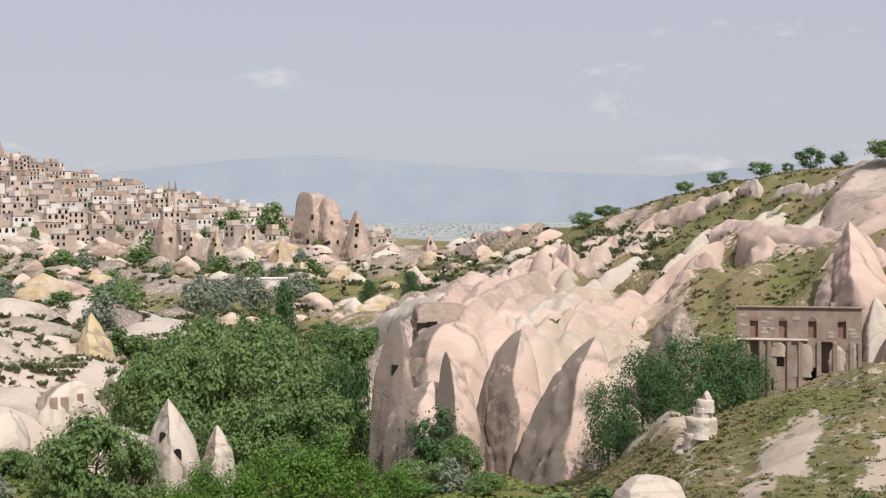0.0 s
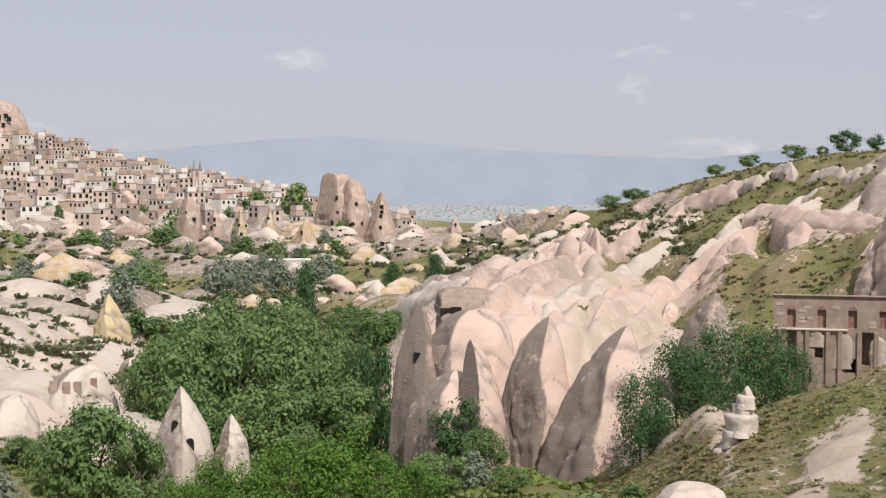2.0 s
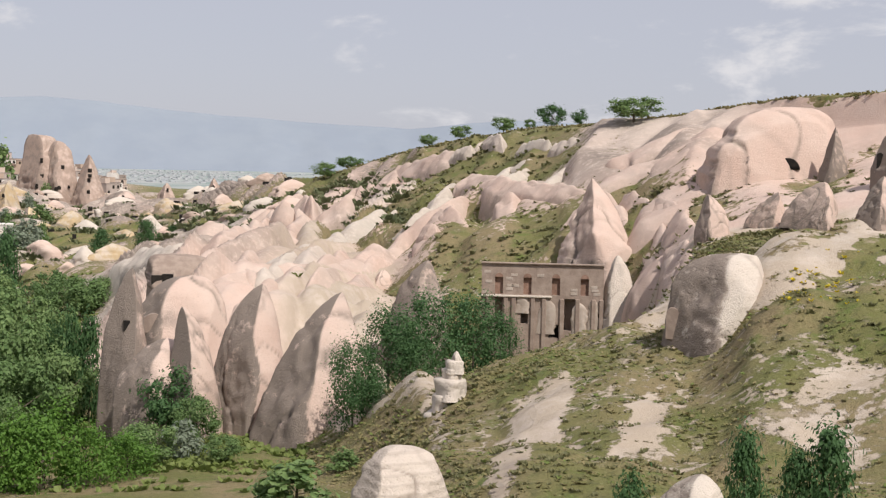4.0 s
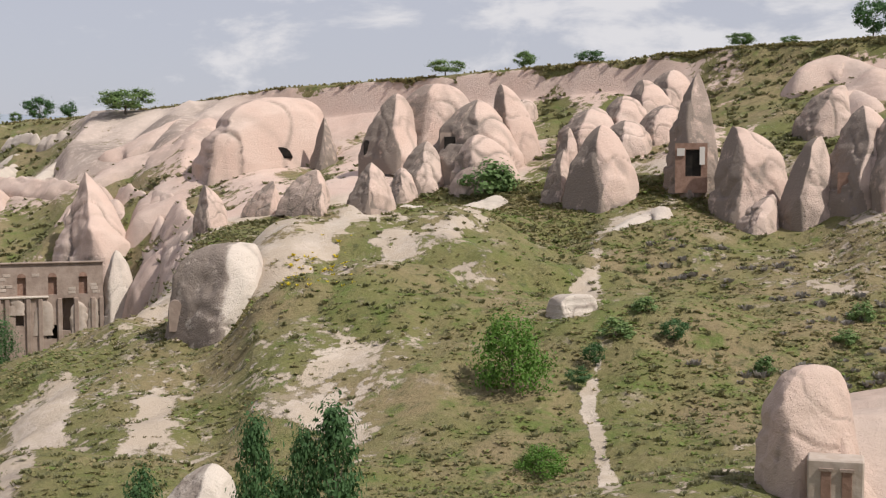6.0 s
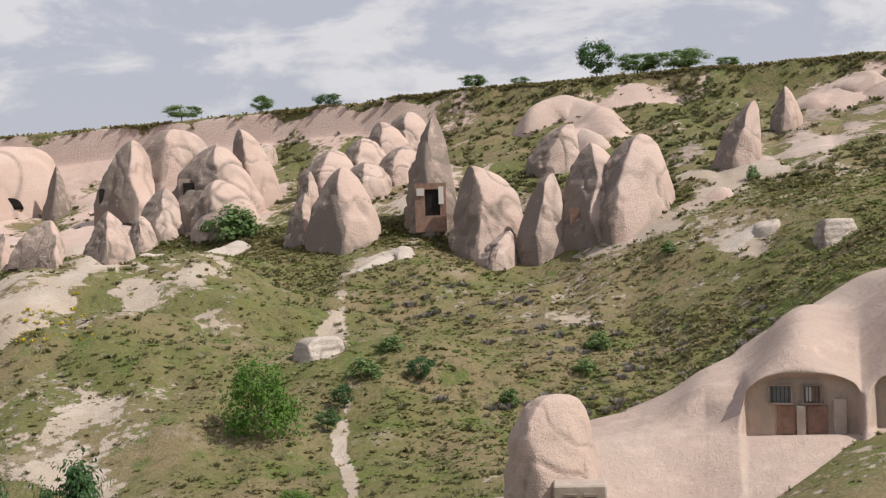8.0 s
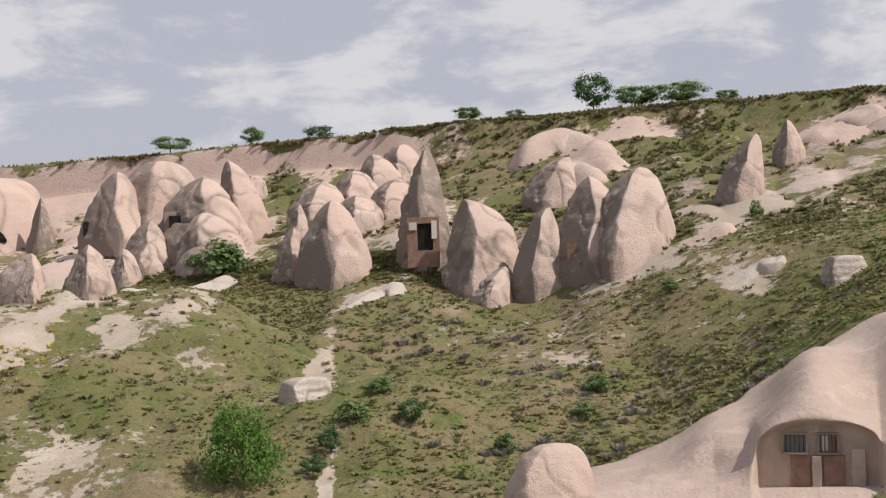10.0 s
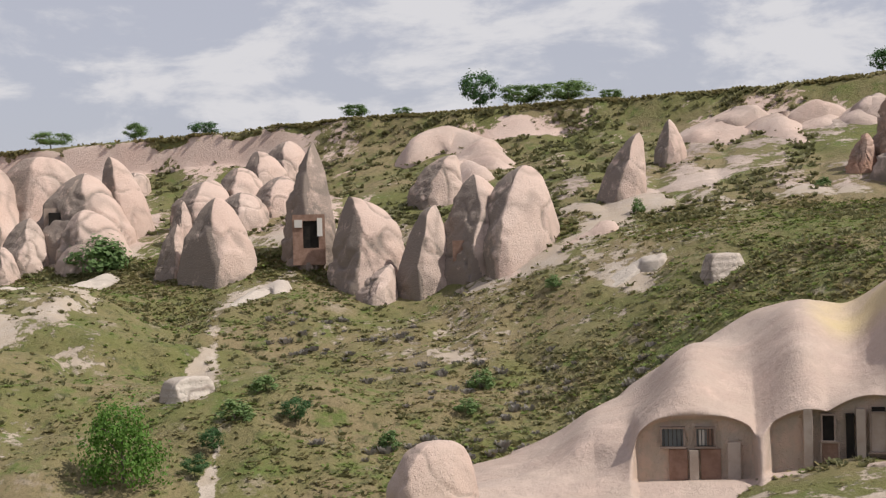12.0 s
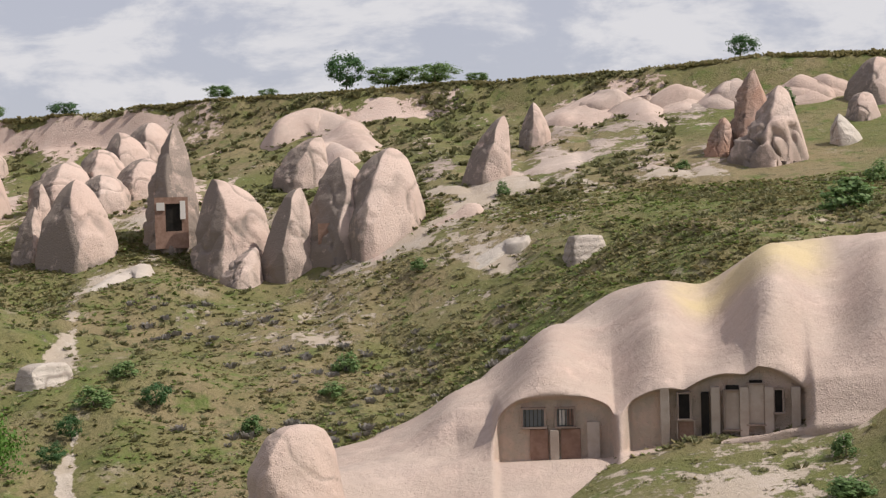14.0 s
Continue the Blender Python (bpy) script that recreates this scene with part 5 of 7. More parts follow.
fin_rock("fairy_chimney", "tall fairy chimney of weathered tuff", 720, (-0.85, -2.23), (0.59, -2.23), (-0.22, 0.19), M_CRAG, bl=1.3, br=1.4, c=1.5, keel=0.35, grey=0.7, depth=0.9, lump=0.09, snap=False)
fin_rock("fairy_chimney", "tall fairy chimney of weathered tuff", 620, (-8.86, -1.93), (-7.34, -2.03), (-8.09, -0.07), M_CRAG, bl=1.3, br=1.4, c=1.8, keel=0.35, grey=0.7, depth=0.9, lump=0.09, snap=False)
fin_rock("fairy_chimney", "tall fairy chimney of weathered tuff", 600, (-7.57, -2.22), (-6.51, -2.31), (-7.06, -0.58), M_CRAG, bl=1.3, br=1.4, c=1.4, keel=0.35, grey=0.7, depth=0.9, lump=0.09, snap=False)
fin_rock("fairy_chimney", "tall fairy chimney of weathered tuff", 610, (-6.60, -2.36), (-5.68, -2.46), (-6.04, -0.63), M_OCHRE, bl=1.3, br=1.4, c=1.5, keel=0.35, grey=0.7, depth=0.9, lump=0.09, snap=False)
fin_rock("fairy_chimney", "tall fairy chimney of weathered tuff", 590, (-5.40, -2.70), (-4.23, -2.70), (-4.74, -0.44), M_OCHRE, bl=1.3, br=1.4, c=1.5, keel=0.35, grey=0.7, depth=0.9, lump=0.09, snap=False)
fin_rock("fairy_chimney", "tall fairy chimney of weathered tuff", 580, (-4.27, -3.05), (-2.51, -3.18), (-3.21, -0.91), M_OCHRE, bl=1.3, br=1.4, c=1.4, keel=0.35, grey=0.7, depth=0.9, lump=0.09, snap=False)
fin_rock("fairy_chimney", "tall fairy chimney of weathered tuff", 560, (-3.34, -3.41), (-1.16, -3.70), (-2.51, -1.99), M_YELLOW, bl=1.3, br=1.4, c=1.2, keel=0.35, grey=0.7, depth=0.9, lump=0.09, snap=False)
fin_rock("fairy_chimney", "tall fairy chimney of weathered tuff", 640, (2.35, -2.23), (3.42, -2.22), (2.94, -0.92), M_CRAG, bl=1.3, br=1.4, c=1.4, keel=0.35, grey=0.7, depth=0.9, lump=0.09, snap=False)
fin_rock("fairy_chimney", "tall fairy chimney of weathered tuff", 600, (4.44, -1.86), (5.32, -1.86), (4.84, -0.68), M_CRAG, bl=1.3, br=1.4, c=1.3, keel=0.35, grey=0.7, depth=0.9, lump=0.09, snap=False)
fin_rock("fairy_chimney", "tall fairy chimney of weathered tuff", 650, (0.45, -2.23), (1.88, -2.23), (1.28, -1.28), M_PINK, bl=3, br=2.4, c=2.0, keel=0.35, grey=0.7, depth=0.9, lump=0.09, snap=False)


# ---- cave dwellings in the smooth rock ----
def hut_sheet():
    az = np.arange(50.6, 84, 0.08)
    crest = np.interp(az, (50.6, 51.8, 54.4, 55.8, 59.4, 63.3, 65.2, 66.8, 69, 73.5, 84), (-9.6, -9.0, -8.25, -7.85, -5.4, -3.2, -2.8, -3.1, -1.55, -1.25, -1.0))
    crest = np.convolve(np.pad(crest, 12, "edge"), np.hanning(25) / np.hanning(25).sum(), "same")[12:-12]
    foot = np.interp(az, (50.6, 56, 60, 64, 84), (-14.5, -14.8, -13.5, -12.2, -12))
    cut1, cut2 = bell(az, 58.5, 62.85, 0.35), bell(az, 63.75, 70.2, 0.5)
    cut = np.maximum(cut1, cut2)
    arch_ = 1.0 - np.clip(np.abs((az - 60.8) / 2.45), 0, 1) ** 4
    top = np.interp(az, (58, 62.9, 63.6, 68.6, 70.5), (-7.75, -7.75, -7.9, -6.6, -7.4)) - 0.9 * (1 - arch_) * (az < 63.1) + (0.28 * np.abs(np.sin((az - 63.4) * math.pi / 2.35)) - 0.2) * (az > 63.1)
    floor_ = np.interp(az, (58, 63, 63.5, 70.5, 84), (-10.15, -10.0, -9.8, -8.9, -8.6))
    rib = sum(a * np.exp(-((az - c) / wd) ** 2) for c, wd, a in ((56.6, 1.5, 0.8), (60.4, 1.5, 1.3), (64.8, 1.3, 0.8), (69.2, 1.5, 1.2), (73.6, 1.6, 1.0), (78, 1.8, 0.9)))
    vs, rs, es = [0, 1, 1.25, 2.25, 2.5, 3.4, 4.6, 5.2], [], []
    zero = np.zeros_like(az)
    slope_e = lambda k: floor_ + (crest - floor_) * k
    out_r = lambda k: 54.6 + 15.4 * k
    rs = [np.interp(az, (60, 63.1, 63.9), (49.5, 51.0, 54.8)), 54.6 + zero + 0.5 * cut, 55.0 + 1.6 * cut, 55.6 + 1.05 * cut, 55.9 + 0.25 * cut, 61.8 - 1.9 * rib, 71 - 0.8 * rib, 80 + zero]
    es = [foot, floor_, slope_e(0.06) * (1 - cut) + (floor_ + 0.02) * cut, slope_e(0.2) * (1 - cut) + top * cut, slope_e(0.26) * (1 - cut) + (top + 0.22) * cut, slope_e(0.66), crest, crest - 3.5]
    n_v = np.concatenate([np.linspace(0, 1, 16, endpoint=False), np.linspace(1, 1.25, 5, endpoint=False), np.linspace(1.25, 2.25, 14, endpoint=False), np.linspace(2.25, 2.5, 5, endpoint=False), np.linspace(2.5, 4.6, 64, endpoint=False), np.linspace(4.6, 5.2, 10)])
    near = np.clip((58.3 - az) / 1.5, 0, 1)
    rs[2], rs[3], rs[4] = rs[2] + 0.6 * near, rs[3] + 1.5 * near, rs[4] + 1.9 * near
    rs, zs = np.array(rs), EYE + np.array(rs) * np.tan(np.radians(np.array(es)))
    r = np.array([np.interp(n_v, vs, rs[:, i]) for i in range(len(az))]).T
    z = np.array([np.interp(n_v, vs, zs[:, i]) for i in range(len(az))]).T
    # round the brow and the crest
    k = np.hanning(9) / np.hanning(9).sum()
    for a in (r, z):
        sm = np.apply_along_axis(lambda c: np.convolve(np.pad(c, 4, "edge"), k, "same")[4:-4], 0, a)
        a[40:] = sm[40:]
    for _ in range(14):
        for a in (r, z):
            a[48:-1] = 0.5 * a[48:-1] + 0.25 * (a[47:-2] + a[49:])
    low = np.clip((58.3 - az) / 1.5, 0, 1)[None, :]
    for a in (r, z):
        sm = a.copy()
        for _ in range(60):
            sm[3:-1] = 0.5 * sm[3:-1] + 0.25 * (sm[2:-2] + sm[4:])
        a += (sm - a) * low
    aa = np.radians(np.broadcast_to(az, r.shape))
    x, y = r * np.sin(aa), r * np.cos(aa)
    bumps = fbm(x / 5 + 3, y / 5 + z / 4, 81, 4) - 0.5
    fine = fbm(x * 1.2, y * 1.2 + z * 1.5, 82, 3) - 0.5
    keep = (1 - cut[None, :] * bell(n_v, 1.1, 2.4, 0.15)[:, None])
    z = z + (0.9 * bumps + 0.12 * fine) * keep * bell(n_v, 0.2, 4.4, 0.4)[:, None]
    z = z + (0.75 * (rib - 0.45))[None, :] * bell(n_v, 2.9, 4.0, 0.5)[:, None]
    n, m = r.shape
    i = np.arange(n * m).reshape(n, m)
    q = np.stack([i[:-1, :-1], i[:-1, 1:], i[1:, 1:], i[1:, :-1]], -1).reshape(-1, 4)[:, ::-1]
    me = sheet("cave_house_rock", np.stack([x, y, z], -1).reshape(-1, 3), q, M_HUTROCK)
    me.attributes.new("crust", "FLOAT", "POINT").data.foreach_set("value", np.full(n * m, 0.35, dtype=np.float32))
    face = (bell(n_v, 1.2, 2.3, 0.05)[:, None] * cut[None, :]).astype(np.float32)
    me.attributes.new("cutface", "FLOAT", "POINT").data.foreach_set("value", face.ravel())
    ye = (bell(az, 66.2, 70.5, 1.6)[None, :] * bell(n_v, 3.9, 5, 0.4)[:, None]).astype(np.float32)
    me.attributes.new("ochre", "FLOAT", "POINT").data.foreach_set("value", ye.ravel())
    return me


hut = tagged(new("cave_house_rock", hut_sheet()), "smooth pale pink tuff hump with cave rooms cut in it", "rock")


def hang(parent, name, az, r, el_lo, el_hi, width, bm_of, mat, label=""):
    """A part on a carved face, at a bearing and a distance, between two angles."""
    lo, hi = spot(az, el_lo, r), spot(az, el_hi, r)
    w_, h_ = 2 * r * math.tan(radians(width / 2)), hi.z - lo.z
    ob = part(name, bm_of(w_, h_), mat, parent, label)
    base = parent.matrix_basis if parent.parent is None else parent.parent.matrix_basis @ parent.matrix_basis
    ob.matrix_basis = base.inverted() @ facing(lo, az)
    return ob


def frame_of(t, deep):
    def made(w_, h_):
        bm = bmesh.new()
        box(bm, -w_ / 2 - t, -w_ / 2, -deep, 0.1, 0, h_ + t)
        box(bm, w_ / 2, w_ / 2 + t, -deep, 0.1, 0, h_ + t)
        box(bm, -w_ / 2, w_ / 2, -deep, 0.1, h_, h_ + t)
        box(bm, -w_ / 2 - t * 1.3, w_ / 2 + t * 1.3, -deep * 1.6, 0.1, -t, 0)
        return bm
    return made


slab = lambda y0, y1: (lambda w_, h_: boxed(-w_ / 2, w_ / 2, y0, y1, 0, h_, bevel=0.01))


# two windows over two door leaves
R1 = 56.55
for az, wd in ((59.85, 0.82), (61.1, 0.66)):
    win = hang(hut, "window_frame", az, R1, -8.75, -8.08, wd, frame_of(0.07, 0.12), M_STONE)
    hang(win, "window_pane", az, R1, -8.75, -8.08, wd, slab(-0.03, 0.2), M_GLASS, "dusty grey window pane")
    for k in range(5):
        hang(win, "window_bar", az + wd * (k - 2) / 5, R1 - 0.1, -8.75, -8.08, 0.035, slab(-0.03, 0.0), M_IRON, "rusty iron window bar")
hang(hut, "curtain", 60.98, R1, -8.7, -8.12, 0.3, slab(-0.05, 0.0), M_HOUSE[1], "pale curtain behind a window")
hang(hut, "shutter", 61.3, R1, -8.72, -8.1, 0.26, slab(-0.07, 0.0), M_DOOR, "reddish wooden shutter")
for az, wd in ((60.05, 0.72), (61.3, 0.78)):
    hang(hut, "door", az, R1, -10.05, -8.86, wd, slab(-0.05, 0.2), M_DOOR, "faded reddish brown door panel")
hang(hut, "pier", 60.65, R1 - 0.1, -10.08, -8.9, 0.34, slab(-0.12, 0.2), M_PLASTER)
hang(hut, "pier", 62.2, R1 - 0.1, -10.02, -8.6, 0.5, slab(-0.08, 0.2), M_PLASTER)
# row of further rooms
for az, lo, hi, wd, mt, nm in ((65.75, -8.5, -7.55, 0.42, M_INNER_SHADE, "window_opening"), (65.8, -9.75, -8.6, 0.6, M_DOOR, "door"), (66.55, -9.6, -7.5, 0.30, M_INNER_SHADE, "doorway"),
                               (67.6, -8.9, -7.45, 0.55, M_PLASTER, "blocked_window"), (68.5, -8.7, -7.2, 0.6, M_PLASTER, "blocked_window"), (69.35, -8.25, -7.4, 0.28, M_INNER_SHADE, "window_opening"), (67.6, -7.42, -7.25, 0.5, M_INNER_SHADE, "vent"), (68.5, -7.18, -7.05, 0.5, M_INNER_SHADE, "vent")):
    hang(hut, nm, az, 56.45, lo, hi, wd, slab(-0.06, 0.3), mt)
    if nm not in ("vent", "doorway"):
        hang(hut, "window_frame", az, 56.45, lo, hi, wd, frame_of(0.06, 0.14), M_STONE)
for az in (65.0, 66.95, 68.05, 69.0, 70.0):
    hang(hut, "pier", az, 56.35, -9.6, -7.3, 0.34, slab(-0.1, 0.4), M_PLASTER)

# round boulder and the little carved hut at the foot of the slope
rock_thing("tuff_rock", "low grassy tuff rock with a carved hut", 51.6, 50, -14.6, -10.4, 3.0, "mound", M_HUTROCK, 302, depth=0.8, ribs=3, rib=0.1, lump=0.12, lobes=1, snap=False)
small_hut = tagged(new("carved_hut"), "small carved stone front with two brown doors", "hut")
small_hut.matrix_basis = facing(spot(51.5, -15.2, 48.2), 51.5)
part("front_wall", boxed(-0.95, 0.95, 0, 1.2, 0, 2.75, bevel=0.06), M_PLASTER, small_hut)
for x in (-0.32, 0.38):
    d = part("door", boxed(-0.17, 0.17, -0.06, 0.1, 0.9, 2.35, bevel=0.01), M_DOOR, small_hut, "narrow reddish brown door")
    part("door_frame", boxed(-0.24, 0.24, -0.1, 0.05, 2.36, 2.46), M_STONE, small_hut).matrix_basis = Matrix.Translation((x, 0, 0))
    d.matrix_basis = Matrix.Translation((x, 0, 0))

# ---- carved pigeon house front, a three storey ruin ----
ruin = tagged(new("ruined_stone_house"), "brown stone ruin with arched niches and broken lower storeys", "ruin")
RZ, RR = 18.65, 141.0
ruin.matrix_basis = facing(spot(RZ, -7.9, RR), RZ)
W, H = 12.6, spot(0, -4.05, RR).z - spot(0, -7.9, RR).z


def wall_holes(w, h, t, holes):
    """A wall with rectangular holes (x0, x1, z0, z1) right through it."""
    xs = sorted({-w / 2, w / 2, *(v for q in holes for v in q[:2])})
    zs = sorted({0, h, *(v for q in holes for v in q[2:])})
    bm = bmesh.new()
    for a, b in zip(xs, xs[1:]):
        run = None
        for c, d in zip(zs, zs[1:]):
            mx, mz = (a + b) / 2, (c + d) / 2
            if any(q[0] < mx < q[1] and q[2] < mz < q[3] for q in holes):
                continue
            box(bm, a, b, 0, t, c, d)
    bmesh.ops.remove_doubles(bm, verts=bm.verts, dist=0.001)
    return bm


niches = [(-4.5 + 2.95 * k, 6.55) for k in range(4)]
holes = [(x - 0.42, x + 0.42, 6.45, 8.2) for x, _ in niches]
low = [(-3.4, -2.5, 0.9, 2.2), (0.75, 1.75, 2.0, 3.4), (5.1, 6.0, 3.9, 4.9), (-4.9, -4.1, 3.2, 6.2), (-2.2, -1.4, 3.4, 6.3), (2.3, 3.4, 2.8, 6.1), (4.0, 5.0, 0.9, 3.0)]
part("wall", wall_holes(W, H, 0.7, holes + low), M_STONE, ruin)
part("back_wall", boxed(-W / 2, W / 2, 1.1, 1.5, 0, H - 0.2), M_STONE, ruin)
# darker brown panels paint the niches' shade; the arch heads lie flush
for x, z in niches:
    head = part("niche_head", arch(0.84, 0.44, -0.02, 0.3), M_DOOR, ruin)
    head.matrix_basis = Matrix.Translation((x, 0, 8.21))
    part("niche_back", boxed(-0.42, 0.42, 0.35, 0.5, 6.45, 8.2), M_DOOR, ruin).matrix_basis = Matrix.Translation((x, 0, 0))
for x0, x1, z0, z1 in low[:3]:
    part("window_opening", boxed(x0, x1, 0.72, 1.05, z0, z1), M_INNER_SHADE, ruin)
part("cornice", boxed(-W / 2 - 0.1, W / 2 + 0.1, -0.22, 0.5, H, H + 0.16, bevel=0.04), M_STONE, ruin)
part("ledge", boxed(-W / 2 - 0.05, 1.0, -0.3, 0.1, 6.15, 6.38, bevel=0.06), M_CREAM, ruin, "pale broken stone ledge")
for x in (-5.6, -3.75, -2.95, -0.95, 0.2, 2.05, 3.65, 5.3, 6.1):
    part("pilaster", boxed(-0.22, 0.22, -0.24, 0.1, 0.2, 6.1, bevel=0.05), M_STONE, ruin).matrix_basis = Matrix.Translation((x, 0, 0))
for k, (x, z, w_, h_) in enumerate(((0.5, 4.4, 1.9, 3.2), (3.9, 4.2, 1.8, 3.0), (-2.0, 5.6, 1.6, 1.4), (5.3, 4.7, 1.5, 2.8))):
    o = new("broken_plaster", rock_mesh("broken_plaster", w_, 0.4, h_, "block", M_PLASTER, 400 + k, sink=0.4, nu=24, nv=14, lump=0.4))
    o.parent = ruin
    o.matrix_basis = Matrix.Translation((x, -0.02, z - h_ / 2))
# courses of squared stones on the upper storey
rng = random.Random(5)
stone_me = part("stone", boxed(-0.36, 0.36, -0.035, 0.03, 0, 0.3, bevel=0.02), M_PLASTER, ruin)
stone_me.matrix_basis = Matrix.Translation((-5.7, 0, 8.6))
for k in range(60):
    x, z = rng.uniform(-5.9, 5.9), 6.5 + 0.36 * rng.randrange(6)
    if all(abs(x - n[0]) > 0.95 for n in niches):
        share("stone", stone_me.data, ruin, Matrix.Translation((x, 0, z)))

# ---- layered rock pillar on the spur ----
pillar = tagged(new("layered_rock_pillar"), "white layered rock pillar with a small cap", "rock")
pillar.matrix_basis = facing(spot(15.1, -12.2, 88), 15.1)
ph = spot(15.1, -7.75, 88).z - spot(15.1, -12.2, 88).z
for k, (z0, z1, w_) in enumerate(((-0.1, 0.26, 4.2), (0.22, 0.46, 3.0), (0.44, 0.62, 2.3), (0.6, 0.76, 2.0), (0.75, 0.85, 1.35), (0.84, 0.92, 1.25), (0.91, 1.0, 0.8))):
    o = new("layer", rock_mesh("layer", w_, w_ * 1.1, (z1 - z0) * ph, "slab" if k < 6 else "cone", M_CREAM, 500 + k, sink=0.3, nu=28, nv=10, lump=0.12, rib=0.1))
    o.parent = pillar
    o.matrix_basis = Matrix.Translation((-0.25 * (6 - k) * 0.5, 0, z0 * ph))

# ---- shade panels for openings in the rocks ----
by_label = lambda s: next(o for o in scene.objects if s in o.get("label", ""))
def front(rock, x, z):
    """The depth of a rock's front at a place beside and above its foot."""
    me = rock.data
    co = np.empty(len(me.vertices) * 3, dtype=np.float32)
    me.vertices.foreach_get("co", co)
    co = co.reshape(-1, 3)
    d = (co[:, 0] - x) ** 2 + (co[:, 2] - z) ** 2 + 1000.0 * (co[:, 1] > np.median(co[:, 1]) + 0.4)
    return float(np.sort(co[np.argsort(d)[:6], 1])[2])


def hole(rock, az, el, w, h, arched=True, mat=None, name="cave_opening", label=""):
    """A panel painting a hollow's shade on a rock's front, at a bearing and an angle of its middle."""
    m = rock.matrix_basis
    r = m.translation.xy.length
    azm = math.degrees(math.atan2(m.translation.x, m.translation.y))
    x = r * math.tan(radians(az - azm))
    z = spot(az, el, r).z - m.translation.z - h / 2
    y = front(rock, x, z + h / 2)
    o = part(name, arch(w, h, -0.1, 0.9) if arched else boxed(-w / 2, w / 2, -0.1, 0.9, 0, h), mat or M_INNER_SHADE, rock, label)
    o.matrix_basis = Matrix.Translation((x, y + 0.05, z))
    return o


chapel = by_label("carved chapel door")
cy = front(chapel, 0.2, 1.0) - 0.25
part("door_recess", boxed(-0.7, 0.95, cy + 0.12, cy + 1.2, 0.4, 3.4), M_INNER_SHADE, chapel)
part("door_surround", wall_holes(2.5, 3.9, 0.6, [(-0.45, 0.75, 1.3, 3.4)]), M_DOOR, chapel, "reddish carved stone surround").matrix_basis = Matrix.Translation((0.1, cy, -0.2))
part("lintel_block", boxed(-1.0, -0.4, cy - 0.1, cy + 0.3, 2.7, 3.3), M_HOUSE[1], chapel, "pale lintel stone")
part("lintel_block", boxed(0.75, 1.15, cy - 0.1, cy + 0.3, 2.0, 3.4), M_HOUSE[1], chapel, "pale lintel stone")
hole(by_label("square carved window"), 35.55, 0.76, 1.7, 1.9, False, M_STONE, name="window_recess")
hole(by_label("square carved window"), 35.60, 0.72, 1.1, 1.3, False, M_INNER_SHADE, name="window_opening")
hole(by_label("steep pink tuff rock with a rounded"), 32.09, 0.43, 0.6, 2.2, True, M_INNER_SHADE)
hole(by_label("dark hollow"), 51.71, -0.95, 1, 1.5, False, M_DOOR, name="window_recess")
hole(by_label("with a shallow cave"), 28.52, 0.43, 2.6, 1, True, M_INNER_SHADE)
hole(by_label("pointed tuff dwelling"), -8.71, -9.44, 0.6, 1.0, True)
hole(by_label("pointed tuff dwelling"), -8.12, -10.10, 0.7, 1.1, True)
hole(by_label("dark upright tuff cliff"), 1.36, -6.78, 0.6, 1, False)
hole(by_label("hollow under its brow"), 2.48, -6.61, 2.4, 1.8, True, M_STONE, name="cave_recess")
hole(by_label("carved brown tuff block"), 2.59, -4.84, 1.3, 1.1, False)
hole(by_label("carved brown tuff block"), 3.02, -4.79, 1.3, 1.1, False)
hole(by_label("carved colonnade"), -13.55, -7.87, 0.85, 2.2, False, M_STONE, name="window_recess")
hole(by_label("carved colonnade"), -13.04, -7.89, 0.85, 2.2, False, M_STONE, name="window_recess")
hole(by_label("carved colonnade"), -12.60, -7.90, 0.85, 2.2, False, M_STONE, name="window_recess")
hole(by_label("carved colonnade"), -11.97, -7.70, 0.7, 1.5, False, M_DOOR, name="window_recess")
hole(by_label("dark hollows"), -10.62, -7.28, 0.9, 1.6, True)
hole(by_label("dark hollows"), -10.25, -7.06, 0.8, 1.4, True)
hole(by_label("tuff bluff with hollows"), 24.09, -6.31, 0.8, 2, True, M_STONE, name="cave_recess")

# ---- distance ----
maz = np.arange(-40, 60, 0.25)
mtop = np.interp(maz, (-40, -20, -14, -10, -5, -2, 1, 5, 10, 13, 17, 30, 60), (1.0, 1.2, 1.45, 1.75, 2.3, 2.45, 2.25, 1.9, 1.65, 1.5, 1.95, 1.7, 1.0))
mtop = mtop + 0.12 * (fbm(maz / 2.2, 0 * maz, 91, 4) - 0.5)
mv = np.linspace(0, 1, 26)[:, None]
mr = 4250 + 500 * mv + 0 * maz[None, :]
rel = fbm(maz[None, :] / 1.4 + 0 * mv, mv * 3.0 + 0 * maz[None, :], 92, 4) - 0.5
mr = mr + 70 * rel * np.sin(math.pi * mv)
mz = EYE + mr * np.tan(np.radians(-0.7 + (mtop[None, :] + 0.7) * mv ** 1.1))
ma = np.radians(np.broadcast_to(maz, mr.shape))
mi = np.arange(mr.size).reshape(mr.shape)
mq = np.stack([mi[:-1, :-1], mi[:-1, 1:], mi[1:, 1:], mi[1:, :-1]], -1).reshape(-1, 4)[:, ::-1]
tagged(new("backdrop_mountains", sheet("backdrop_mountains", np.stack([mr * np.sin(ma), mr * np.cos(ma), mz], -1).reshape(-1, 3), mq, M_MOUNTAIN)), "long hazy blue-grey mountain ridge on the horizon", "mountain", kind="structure")


